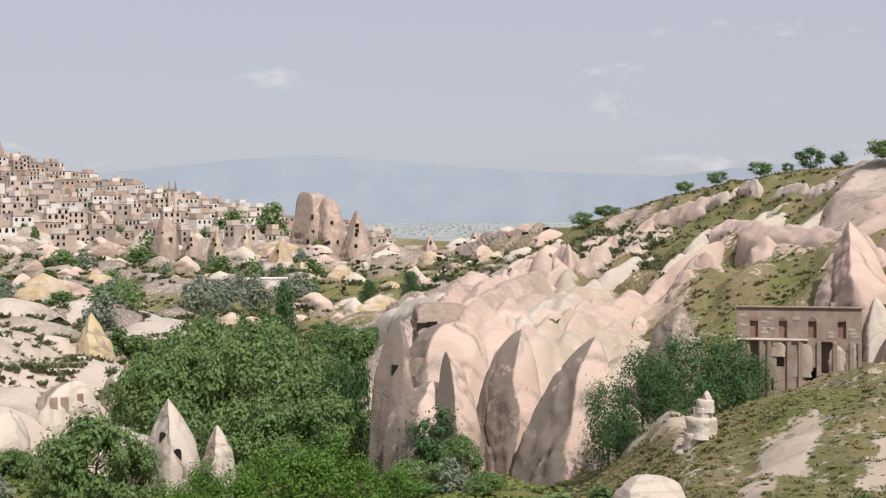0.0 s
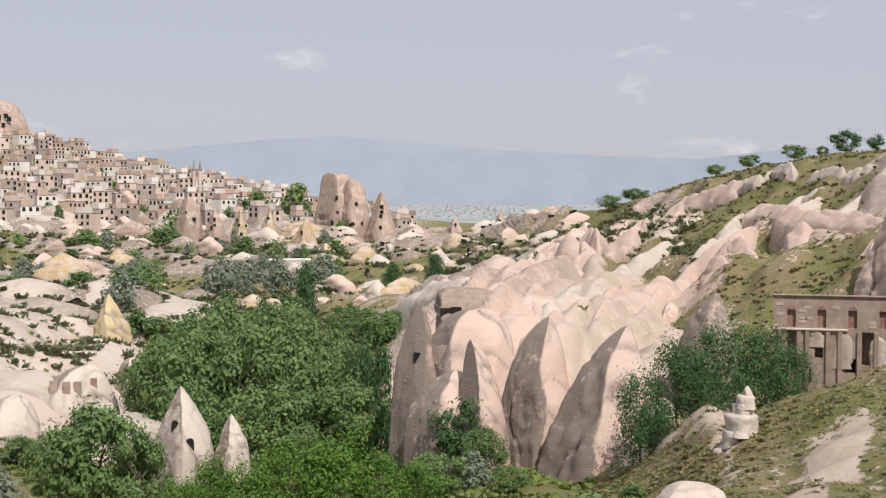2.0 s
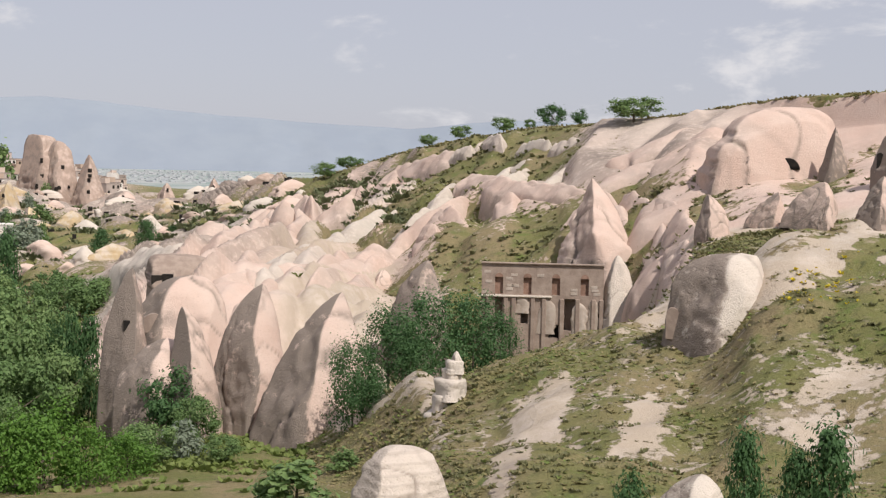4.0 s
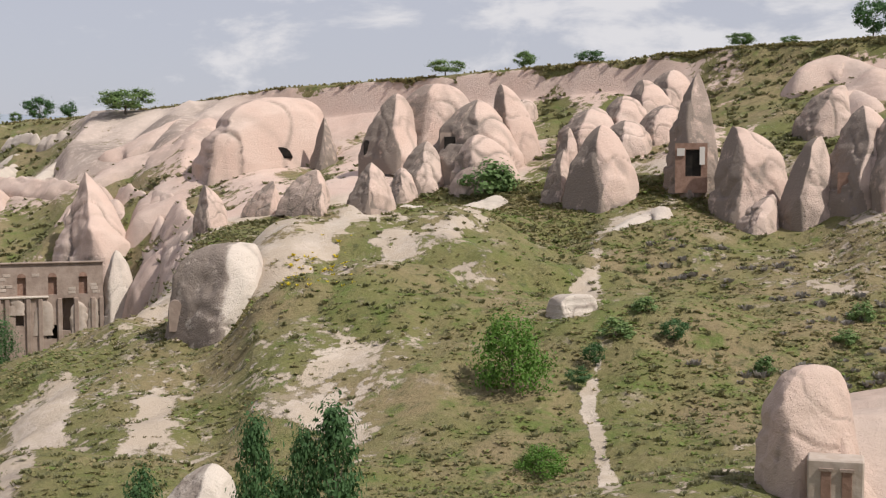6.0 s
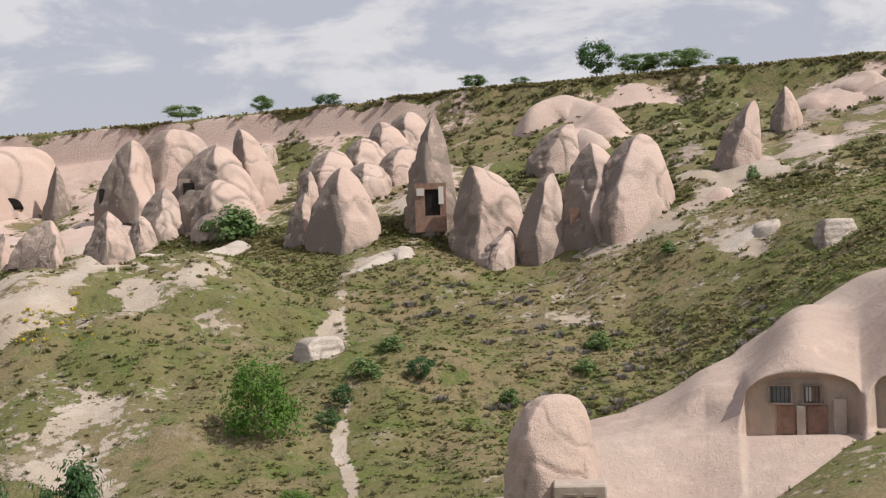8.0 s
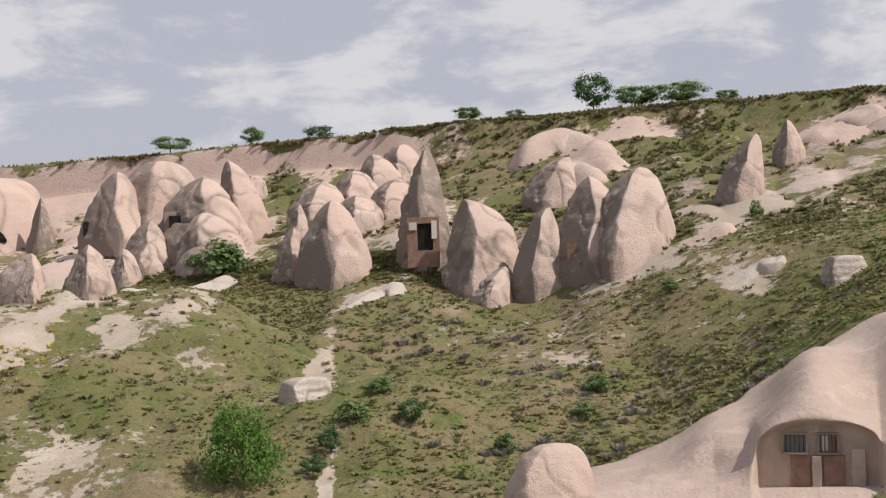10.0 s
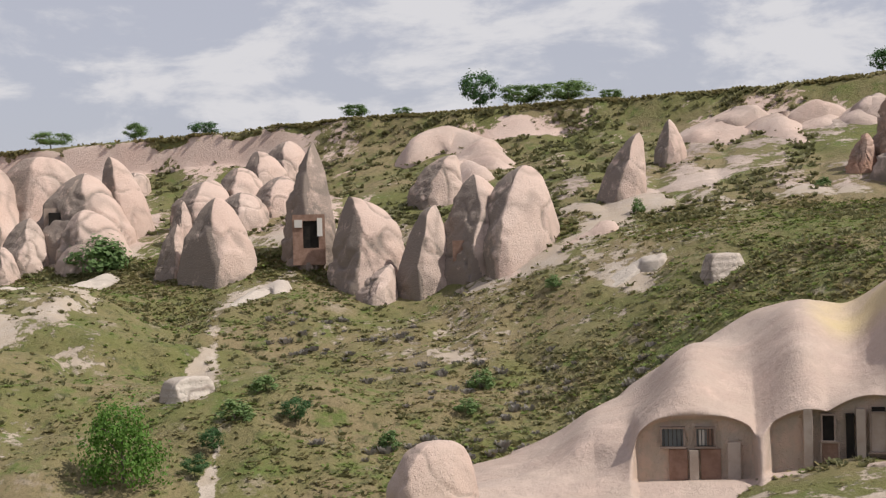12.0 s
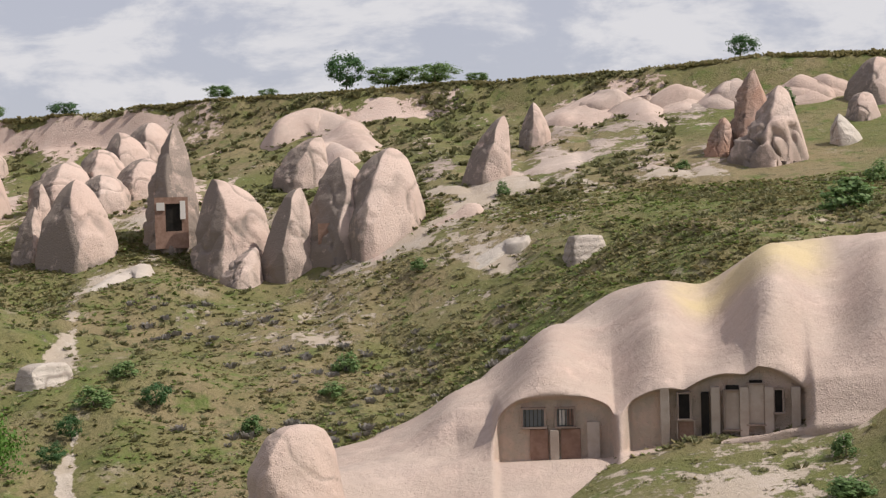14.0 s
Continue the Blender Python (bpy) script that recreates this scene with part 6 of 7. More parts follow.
def many_boxes(name, items, mat):
    """One mesh of many small boxes (x, y, z, w, d, h, turn)."""
    it = np.array(items)
    c = np.array([(-.5, -.5, 0), (.5, -.5, 0), (.5, .5, 0), (-.5, .5, 0), (-.5, -.5, 1), (.5, -.5, 1), (.5, .5, 1), (-.5, .5, 1)])
    p = c[None] * it[:, None, 3:6]
    co, si = np.cos(it[:, 6])[:, None], np.sin(it[:, 6])[:, None]
    v = np.stack([p[..., 0] * co - p[..., 1] * si, p[..., 0] * si + p[..., 1] * co, p[..., 2]], -1) + it[:, None, :3]
    f = np.array([(4, 5, 6, 7), (0, 1, 5, 4), (1, 2, 6, 5), (2, 3, 7, 6), (3, 0, 4, 7)])
    q = (f[None] + 8 * np.arange(len(it))[:, None, None]).reshape(-1, 4)
    return sheet(name, v.reshape(-1, 3), q, mat, smooth=False)


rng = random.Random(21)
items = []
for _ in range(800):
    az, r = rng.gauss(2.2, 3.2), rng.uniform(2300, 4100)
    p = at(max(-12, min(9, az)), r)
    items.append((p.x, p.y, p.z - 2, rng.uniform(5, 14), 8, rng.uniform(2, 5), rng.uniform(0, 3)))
# the wall colour has the haze of distance painted in
tagged(new("far_town", many_boxes("far_town", items, make_plain("hazed_town_walls", (0.38, 0.40, 0.42), (0.47, 0.47, 0.48), 0.01))), "hazy far town on the plain below the mountains", "town", kind="stuff")


# ---- trees and bushes ----
def leaf_crown(seed, n, clumps, size, form):
    """Leaf sprays gathered in clumps, in a crown one metre wide and one metre high standing on z = 0."""
    g = np.random.default_rng(seed)
    c = g.normal(size=(clumps, 3))
    c /= np.linalg.norm(c, axis=1)[:, None]
    rad = g.uniform(0.35, 1.0, clumps) ** 0.5
    if form == "poplar":
        cz = g.uniform(0.06, 1.0, clumps)
        wid = np.sin(np.clip(cz * 0.86 + 0.14, 0, 1) * math.pi) ** 0.6
        c = np.stack([c[:, 0] * rad * 0.42 * wid, c[:, 1] * rad * 0.42 * wid, cz * 0.94], -1)
        sp = np.array([0.10, 0.10, 0.07])
    elif form == "willow":
        cz = g.uniform(0.12, 1.0, clumps)
        wid = np.sin(np.clip(cz * 0.8 + 0.12, 0, 1) * math.pi) ** 0.45
        c = np.stack([c[:, 0] * rad * 0.46 * wid, c[:, 1] * rad * 0.46 * wid, cz * 0.92], -1)
        sp = np.array([0.075, 0.075, 0.085])
    elif form == "bush":
        c = np.stack([c[:, 0] * rad * 0.46, c[:, 1] * rad * 0.46, np.abs(c[:, 2]) * rad * 0.82 + 0.06], -1)
        sp = np.array([0.085, 0.085, 0.085])
    else:
        c = np.stack([c[:, 0] * rad * 0.46, c[:, 1] * rad * 0.46, 0.56 + c[:, 2] * rad * 0.37], -1)
        c[:, 0] += 0.05 * np.sin(seed)
        sp = np.array([0.072, 0.072, 0.058])
    k = g.integers(0, clumps, n)
    off = g.normal(size=(n, 3))
    p = c[k] + off * sp * (0.6 + 0.7 * g.random((clumps, 1))[k])
    p[:, 2] = np.clip(p[:, 2], 0.01, None)
    nrm = off + np.array([0, 0, 0.9]) + 0.6 * g.normal(size=(n, 3)) + 1.2 * (p - np.array([0, 0, 0.5]))
    nrm /= np.linalg.norm(nrm, axis=1)[:, None]
    t = np.cross(nrm, g.normal(size=(n, 3)))
    t /= np.linalg.norm(t, axis=1)[:, None]
    b = np.cross(nrm, t)
    s = size * g.uniform(0.6, 1.4, (n, 1))
    t, b = t * s, b * s * 0.62
    v = np.stack([p - t, p - 0.25 * t - b, p + t, p - 0.1 * t + b + nrm * s * 0.25], 1)
    return v.reshape(-1, 3), np.arange(4 * n).reshape(n, 4)


def limb(bm, a, b, ra, rb, n=6):
    a, b = Vector(a), Vector(b)
    q = (b - a).to_track_quat("Z", "Y")
    lo = [bm.verts.new(a + q @ Vector((ra * math.cos(k * 6.283 / n), ra * math.sin(k * 6.283 / n), 0))) for k in range(n)]
    hi = [bm.verts.new(b + q @ Vector((rb * math.cos(k * 6.283 / n), rb * math.sin(k * 6.283 / n), 0))) for k in range(n)]
    for k in range(n):
        bm.faces.new((lo[k], lo[(k + 1) % n], hi[(k + 1) % n], hi[k]))
    bm.faces.new(hi)


def tree_kind(kind, seed):
    """A tree one metre high and wide: trunk, limbs and crown."""
    rng = random.Random(seed)
    form = {"poplar": "poplar", "willow": "willow", "bush": "bush", "bright": "bush", "silver": "bush"}.get(kind, "broad")
    n, clumps, size = {"poplar": (3200, 70, 0.028), "willow": (6500, 90, 0.016), "bush": (900, 26, 0.055), "bright": (4200, 56, 0.021), "silver": (1100, 30, 0.05), "dark": (2400, 38, 0.03)}.get(kind, (5200, 38, 0.024))
    mat = {"poplar": M_POPLAR, "willow": M_POPLAR, "bright": M_BRIGHT, "silver": M_SILVER, "dark": M_POPLAR}.get(kind, M_LEAF)
    v, f = leaf_crown(seed, n, clumps, size, form)
    t = new("tree" if form != "bush" else "bush")
    tr = bmesh.new()
    top = 0.9 if form == "poplar" else 0.55
    limb(tr, (0, 0, -0.12), (0.01, 0, top * 0.5), 0.022, 0.016)
    limb(tr, (0.01, 0, top * 0.5), (0, 0.01, top), 0.016, 0.005)
    part("trunk", tr, M_BARK, t)
    for k in range(5):
        bm = bmesh.new()
        a = k * 1.3 + rng.uniform(-0.4, 0.4)
        z = rng.uniform(0.18, 0.5)
        reach = 0.14 if form == "poplar" else 0.32
        limb(bm, (0, 0, z), (reach * math.cos(a), reach * math.sin(a), z + rng.uniform(0.15, 0.3)), 0.011, 0.003, 5)
        part("limb", bm, M_BARK, t)
    crown = new("crown", sheet("crown", v, f, mat, smooth=False))
    crown.parent = t
    return t


LABELS = {"poplar": ("slim dark green poplar with dense upright foliage", "tree"), "willow": ("dense dark green tree with feathery upright branches", "tree"), "bush": ("round green bush growing on the slope", "bush"),
          "bright": ("fresh light green leafy shrub on the slope", "bush"), "silver": ("silver-green bushy olive shrub", "bush"), "dark": ("dark green leafy tree with an uneven crown", "tree"), "broad": ("leafy green broad-crowned tree", "tree")}
KINDS = {k: [tree_kind(k, 900 + 17 * i + 3 * j) for j in range(4 if k in ("broad", "bush") else 2)] for i, k in enumerate(LABELS)}
TREES = []
TREES += [
    (18.88, 262, 1.77, 2.70, 6.0, "dark"), (20.00, 262, 1.83, 2.49, 3.5, "dark"), (16.86, 262, 1.73, 2.15, 4.9, "broad"), (17.97, 262, 1.71, 2.08, 2.2, "broad"), (22.23, 240, 1.92, 2.64, 9.0, "broad"),
    (15.06, 280, 1.24, 1.75, 4.6, "broad"), (13.76, 290, 0.80, 1.33, 4.1, "broad"), (9.40, 380, -0.45, 0.11, 7.1, "broad"), (10.50, 380, -0.03, 0.34, 7.9, "broad"), (38.67, 162, 3.92, 4.60, 3.0, "broad"),
    (41.49, 160, 3.96, 4.47, 3.8, "dark"), (35.41, 165, 3.38, 3.84, 4.8, "broad"), (47.51, 150, 4.74, 5.21, 3.4, "broad"), (49.54, 150, 4.77, 5.01, 2.2, "broad"), (52.71, 152, 4.75, 6.37, 4.4, "dark"),
    (54.38, 151, 4.78, 5.84, 5.6, "broad"), (56.32, 150, 4.84, 5.82, 5.9, "broad"), (58.02, 150, 4.99, 5.47, 2.8, "broad"), (68.65, 145, 5.62, 6.51, 3.1, "dark"), (38.20, 72, -9.53, -5.67, 3.9, "bright"),
]
TREES += [
    (42.54, 80, -7.46, -6.52, 2.0, "bush"), (43.76, 88, -6.32, -5.85, 1.6, "bush"), (44.92, 75, -7.72, -6.52, 1.6, "dark"), (40.93, 69, -9.52, -8.59, 1.3, "dark"), (41.67, 71, -8.73, -7.56, 1.3, "dark"),
    (39.39, 58, -13.03, -11.67, 2.3, "bright"), (37.17, 114, -1.39, 0.14, 5.2, "bush"), (37.76, 113, -1.29, -0.11, 2.8, "bush"), (48.71, 72, -8.79, -7.97, 1.3, "bush"), (52.43, 84, -6.49, -5.67, 1.7, "bush"),
    (51.82, 80, -7.54, -6.84, 1.5, "bush"), (55.45, 98, -2.67, -1.97, 1.1, "bush"), (70.30, 98, 3.27, 4.37, 1.7, "bush"), (72.29, 88, -0.55, 0.76, 3.7, "bush"), (73.60, 93, 0.50, 1.37, 1.9, "bush"),
    (58.96, 103, 0.40, 1.02, 1.1, "bush"), (70.76, 53, -8.44, -6.84, 0.8, "bush"), (71.85, 57, -11.46, -10.37, 1.7, "bush"), (71.72, 60, -9.87, -9.02, 1.0, "bush"), (66.19, 93, 1.19, 1.64, 1.2, "bush"),
]
TREES += [
    (22.07, 118, -6.21, -5.27, 2.2, "bush"), (9.23, 108, -9.90, -9.22, 1.8, "bush"), (8.42, 98, -14.09, -12.22, 5.3, "bush"), (10.44, 98, -12.76, -11.64, 2.4, "bush"), (36.79, 116, -1.02, 0.02, 3.8, "bush"),
    (27.25, 45, 99, -10.63, 1.3, "poplar"), (29.30, 45, 99, -11.17, 1.1, "poplar"), (30.62, 45, 99, -10.20, 1.8, "poplar"), (22.53, 45, 99, -12.43, 1.4, "poplar"), (28.34, 45, 99, -12.94, 1.1, "poplar"),
    (10.75, 104, 99, -7.41, 4.7, "willow"), (12.24, 106, 99, -5.87, 5.7, "willow"), (14.05, 108, 99, -5.25, 6.7, "willow"), (15.82, 110, 99, -5.32, 5.9, "willow"), (16.92, 111, 99, -6.08, 4.1, "willow"),
    (11.33, 103, 99, -9.00, 4.3, "willow"), (13.15, 105, 99, -7.11, 5.2, "willow"), (-8.75, 150, 99, -5.38, 9.3, "broad"), (-7.11, 155, 99, -5.17, 10.4, "broad"), (-5.46, 150, 99, -4.95, 10.1, "broad"),
]
TREES += [
    (-3.81, 145, 99, -5.43, 9.8, "broad"), (-2.38, 142, 99, -6.37, 8.1, "broad"), (-8.04, 175, 99, -4.69, 10.9, "broad"), (-6.40, 180, 99, -4.47, 12.1, "broad"), (-4.75, 180, 99, -4.48, 12.1, "broad"),
    (-3.09, 175, 99, -4.96, 10.0, "broad"), (-1.67, 165, 99, -5.90, 7.7, "broad"), (-6.87, 215, 99, -4.11, 10.0, "broad"), (-5.22, 210, 99, -4.24, 10.9, "broad"), (-3.81, 215, 99, -4.25, 10.0, "broad"),
    (-1.91, 190, 99, -5.67, 7.9, "broad"), (-0.72, 235, 99, -4.72, 11.0, "broad"), (-1.43, 245, 99, -4.49, 8.9, "broad"), (0.23, 240, 99, -4.72, 7.5, "broad"), (-9.20, 165, 99, -5.61, 7.7, "broad"),
    (-9.67, 155, 99, -6.30, 7.2, "broad"), (-7.58, 130, 99, -7.73, 7.4, "broad"), (-4.99, 128, 99, -7.53, 8.6, "broad"), (-2.86, 128, 99, -7.78, 8.0, "broad"), (-1.19, 138, 99, -7.55, 6.4, "broad"),
]
TREES += [
    (-3.33, 228, 99, -3.06, 4.3, "poplar"), (-4.04, 222, 99, -4.13, 3.7, "poplar"), (-6.64, 222, 99, -3.88, 4.2, "poplar"), (-5.11, 222, 99, -4.19, 3.7, "poplar"), (-1.67, 145, 99, -6.61, 2.4, "poplar"),
    (-0.83, 143, 99, -6.14, 2.8, "poplar"), (-0.12, 142, 99, -6.38, 2.7, "poplar"), (-1.31, 144, 99, -6.85, 2.1, "poplar"), (2.13, 330, 99, -2.46, 4.4, "poplar"), (0.35, 330, 99, -2.87, 4.1, "poplar"),
    (3.20, 340, 99, -2.70, 2.5, "poplar"), (-11.75, 88, 99, -8.15, 6.9, "broad"), (-10.15, 86, 99, -9.29, 4.3, "broad"), (-13.34, 88, 99, -8.96, 4.4, "broad"), (-4.04, 92, 99, -9.52, 5.7, "bright"),
    (-1.90, 94, 99, -9.24, 6.6, "bright"), (-0.23, 95, 99, -10.12, 5.1, "bright"), (1.44, 98, 99, -10.81, 4.5, "bright"), (-7.11, 90, 99, -10.24, 3.4, "bright"), (3.10, 118, 99, -8.43, 5.4, "dark"),
]
TREES += [
    (4.30, 112, 99, -9.63, 4.2, "broad"), (3.58, 105, 99, -10.45, 3.5, "silver"), (2.16, 102, 99, -10.58, 4.6, "broad"), (5.25, 100, 99, -11.23, 3.3, "broad"), (-16.68, 95, 99, -9.84, 6.3, "silver"),
    (-15.01, 125, 99, -9.58, 4.7, "broad"), (-3.09, 110, 99, -9.65, 3.6, "broad"), (-5.82, 90, 99, -10.77, 4.5, "bright"), (-8.29, 84, 99, -11.17, 3.8, "bright"), (-2.25, 500, 99, -2.25, 6.2, "bush"),
    (-4.86, 583, 99, -1.55, 10.0, "bush"), (-11.58, 352, 99, -2.93, 9.3, "silver"), (-15.99, 398, 99, -2.32, 10.7, "bush"), (-10.38, 421, 99, -2.12, 8.7, "bush"), (-9.95, 404, 99, -2.58, 6.8, "silver"),
    (-10.49, 358, 99, -2.73, 7.2, "silver"), (-15.76, 421, 99, -2.26, 5.0, "silver"), (-3.34, 513, 99, -2.02, 7.1, "bush"), (-4.52, 504, 99, -1.73, 9.2, "bush"), (-10.35, 286, 99, -3.19, 6.3, "silver"),
]
TREES += [
    (-17.18, 490, 99, -1.94, 7.8, "bush"), (-5.12, 405, 99, -2.22, 5.5, "silver"), (-9.87, 321, 99, -2.55, 7.6, "bush"), (-13.26, 379, 99, -2.49, 5.8, "bush"), (-17.77, 457, 99, -2.11, 6.6, "bush"),
    (-10.34, 420, 99, -2.50, 5.9, "bush"), (-6.84, 531, 99, -1.79, 7.1, "silver"), (-15.89, 471, 99, -1.82, 9.2, "silver"), (-4.50, 384, 99, -2.28, 6.7, "silver"), (-12.76, 430, 99, -2.46, 8.1, "bush"),
    (-9.89, 374, 99, -2.68, 7.5, "silver"), (-4.28, 510, 99, -1.76, 6.3, "silver"), (-17.57, 256, 99, -2.68, 8.0, "bush"), (-4.31, 347, 99, -2.68, 8.5, "silver"), (-12.40, 289, 99, -3.12, 8.5, "bush"),
    (-2.59, 395, 99, -2.29, 9.9, "silver"), (-3.30, 464, 99, -1.95, 6.0, "bush"), (-5.67, 372, 99, -2.53, 11.7, "silver"), (-17.57, 340, 99, -2.33, 11.3, "bush"), (-2.44, 637, 99, -1.37, 7.6, "bush"),
]
TREES += [
    (-12.24, 493, 99, -1.39, 10.2, "bush"), (-8.13, 563, 99, -1.79, 6.4, "silver"), (-9.66, 384, 99, -2.58, 10.4, "bush"), (-2.86, 496, 99, -2.05, 9.9, "silver"), (-17.21, 282, 99, -2.69, 7.4, "bush"),
    (-16.65, 303, 99, -2.77, 9.0, "bush"), (-3.32, 497, 99, -2.04, 11.8, "silver"), (-13.66, 445, 99, -2.24, 8.0, "bush"), (-14.70, 354, 99, -2.37, 7.5, "silver"), (-14.81, 266, 99, -3.20, 4.3, "silver"),
    (-16.11, 553, 99, -1.80, 8.0, "bush"), (-10.91, 258, 99, -2.96, 6.9, "silver"), (-6.20, 540, 99, -1.27, 5.8, "silver"), (-5.95, 342, 99, -2.72, 5.5, "silver"), (-3.08, 358, 99, -2.62, 9.8, "silver"),
    (-13.42, 349, 99, -2.73, 10.0, "silver"), (-14.75, 551, 99, -1.39, 8.0, "bush"), (-6.18, 370, 99, -2.59, 9.7, "silver"), (-2.02, 494, 99, -1.85, 8.0, "bush"), (-10.69, 288, 99, -3.12, 8.4, "bush"),
]
TREES += [
    (-11.46, 555, 99, -1.26, 9.4, "silver"), (-2.53, 610, 99, -1.33, 6.1, "silver"), (-12.86, 330, 99, -2.61, 9.3, "bush"), (-13.45, 313, 99, -2.73, 8.2, "bush"), (-17.41, 389, 99, -2.73, 7.9, "bush"),
    (-2.04, 410, 99, -2.32, 5.9, "bush"), (-10.23, 379, 99, -2.36, 5.0, "silver"), (-16.45, 333, 99, -2.43, 8.0, "bush"), (-5.84, 528, 99, -1.66, 11.0, "bush"), (-6.90, 324, 99, -2.36, 9.7, "silver"),
    (-18.01, 498, 99, -1.78, 10.3, "bush"), (-17.26, 260, 99, -2.64, 7.5, "bush"), (-16.40, 240, 99, -3.10, 7.0, "bush"), (-17.49, 230, 99, -3.54, 6.7, "bush"), (-15.30, 250, 99, -3.12, 7.3, "bush"),
    (-9.20, 240, 99, -4.82, 7.0, "bush"), (-10.12, 235, 99, -4.57, 6.8, "bush"), (-8.27, 230, 99, -5.06, 6.7, "bush"), (-12.39, 480, 99, -2.00, 13.9, "bush"), (-9.19, 600, 99, -1.31, 17.4, "bush"),
]
TREES += [
    (-8.84, 650, 99, -0.61, 18.9, "bush"), (-3.57, 820, 99, 0.58, 23.8, "bush"), (-5.46, 800, 99, 0.22, 23.2, "bush"), (-16.37, 1000, 99, 1.67, 29.0, "bush"), (-17.04, 650, 99, -1.28, 18.9, "bush"),
    (-13.70, 757, 99, 99.00, 6.0, "bush"), (-1.83, 721, 99, 99.00, 6.0, "bush"), (-6.95, 930, 99, 99.00, 6.0, "bush"), (-15.95, 858, 99, 99.00, 6.0, "bush"), (-9.24, 839, 99, 99.00, 6.0, "bush"),
    (-15.54, 929, 99, 99.00, 6.0, "bush"), (-13.33, 723, 99, 99.00, 6.0, "bush"), (-2.70, 891, 99, 99.00, 6.0, "bush"), (-3.99, 854, 99, 99.00, 6.0, "bush"), (-5.00, 888, 99, 99.00, 6.0, "bush"),
    (-3.90, 868, 99, 99.00, 6.0, "bush"), (-17.26, 794, 99, 99.00, 6.0, "bush"), (-11.63, 937, 99, 99.00, 6.0, "bush"), (-16.70, 766, 99, 99.00, 6.0, "bush"), (-6.50, 753, 99, 99.00, 6.0, "bush"),
]
TREES += [
    (-11.17, 883, 99, 99.00, 6.0, "bush"), (-3.60, 768, 99, 99.00, 6.0, "bush"), (-11.41, 895, 99, 99.00, 6.0, "bush"), (-6.94, 811, 99, 99.00, 6.0, "bush"), (-3.83, 780, 99, 99.00, 6.0, "bush"),
    (-1.77, 864, 99, 99.00, 6.0, "bush"), (-15.04, 933, 99, 99.00, 6.0, "bush"), (-9.97, 774, 99, 99.00, 6.0, "bush"), (-7.60, 825, 99, 99.00, 6.0, "bush"), (-13.54, 791, 99, 99.00, 6.0, "bush"),
    (-13.20, 839, 99, 99.00, 6.0, "bush"),
]

rng = random.Random(77)
for az, r, root, tip, wd, kind in TREES:
    base = rng.choice(KINDS[kind])
    r = reach(az, root, r) if root < 50 else r
    if 27 < az and 3.0 < root < 50 and r > 130:
        r = float(np.interp(az, dense, st_r[7])) + 2.0
    foot = at(az, r)
    h = spot(az, tip, r).z - foot.z if tip < 50 else rng.uniform(4, 7)
    wd *= 1.35 if kind == "poplar" else 1.0
    h = min(max(h, 0.45 * wd), 6.0 * wd)
    m = Matrix.Translation(foot) @ Matrix.Rotation(rng.uniform(0, 6.28), 4, "Z")
    base.scale = (wd, wd, max(h, 0.8))
    t = copy_thing(base, m)
    base.scale = (1, 1, 1)
    tagged(t, *LABELS[kind], group={"tree": "trees of the valley", "bush": "bushes on the slopes"}[LABELS[kind][1]])
for group in KINDS.values():
    for base in group:
        for o in list(base.children):
            bpy.data.objects.remove(o)
        bpy.data.objects.remove(base)


# ---- village on the hill ----
def house_kind(seed):
    rng = random.Random(seed)
    wall_m = M_HOUSE[seed % 4]
    t = new("house")
    w, d, fl = rng.uniform(7, 14), rng.uniform(6, 10), rng.choice((1, 1, 2, 2))
    h = 3.3 * fl
    part("wall", boxed(-w / 2, w / 2, -d / 2, d / 2, -6, h, bevel=0.1), wall_m, t)
    part("roof", boxed(-w / 2 - 0.1, w / 2 + 0.1, -d / 2 - 0.1, d / 2 + 0.1, h, h + 0.45), M_ROOF, t)
    if rng.random() < 0.6:
        k = rng.uniform(0.3, 0.6) * w
        part("upper_room", boxed(-w / 2 + 0.4, -w / 2 + 0.4 + k, -d / 2 + 1.5, d / 2 - 0.5, h + 0.45, h + 3.3), M_HOUSE[(seed + 1) % 4], t)
    n = max(2, int(w / 2.8))
    for f in range(fl):
        for k in range(n):
            if rng.random() < 0.15:
                continue
            o = part("window", arch(1.6, 2.3, -0.08, 0.3, 6) if (seed + f) % 2 else boxed(-0.7, 0.7, -0.08, 0.3, 0, 1.8), M_INNER_SHADE, t)
            o.matrix_basis = Matrix.Translation((-w / 2 + w * (k + 0.5) / n, -d / 2, 3.3 * f + 0.8))
    return tagged(t, ("pale cut-stone village house with a flat roof", "cream village house with a flat roof and dark windows", "ochre stone village house with arched windows", "grey stone village house with a flat roof")[seed % 4], "house", "houses of the hill village")


HOUSES = [house_kind(60 + k) for k in range(10)]
rng = random.Random(8)
taken, count = [], 0
for _ in range(6000):
    if count >= 330:
        break
    az = rng.uniform(-19.5, 1.0) if rng.random() < 0.75 else rng.uniform(-19.5, -9)
    r = rng.uniform(690, 1070)
    if r < 690 + (az + 19.5) * 5:
        continue
    a = radians(az)
    p = Vector((r * math.sin(a), r * math.cos(a)))
    if any((p - q).length < 14.5 for q in taken):
        continue
    taken.append(p)
    m = facing(at(az, r), az) @ Matrix.Rotation(rng.uniform(-0.9, 0.9), 4, "Z")
    if count < len(HOUSES):
        HOUSES[count].matrix_basis = m
    else:
        copy_thing(rng.choice(HOUSES), m)
    count += 1
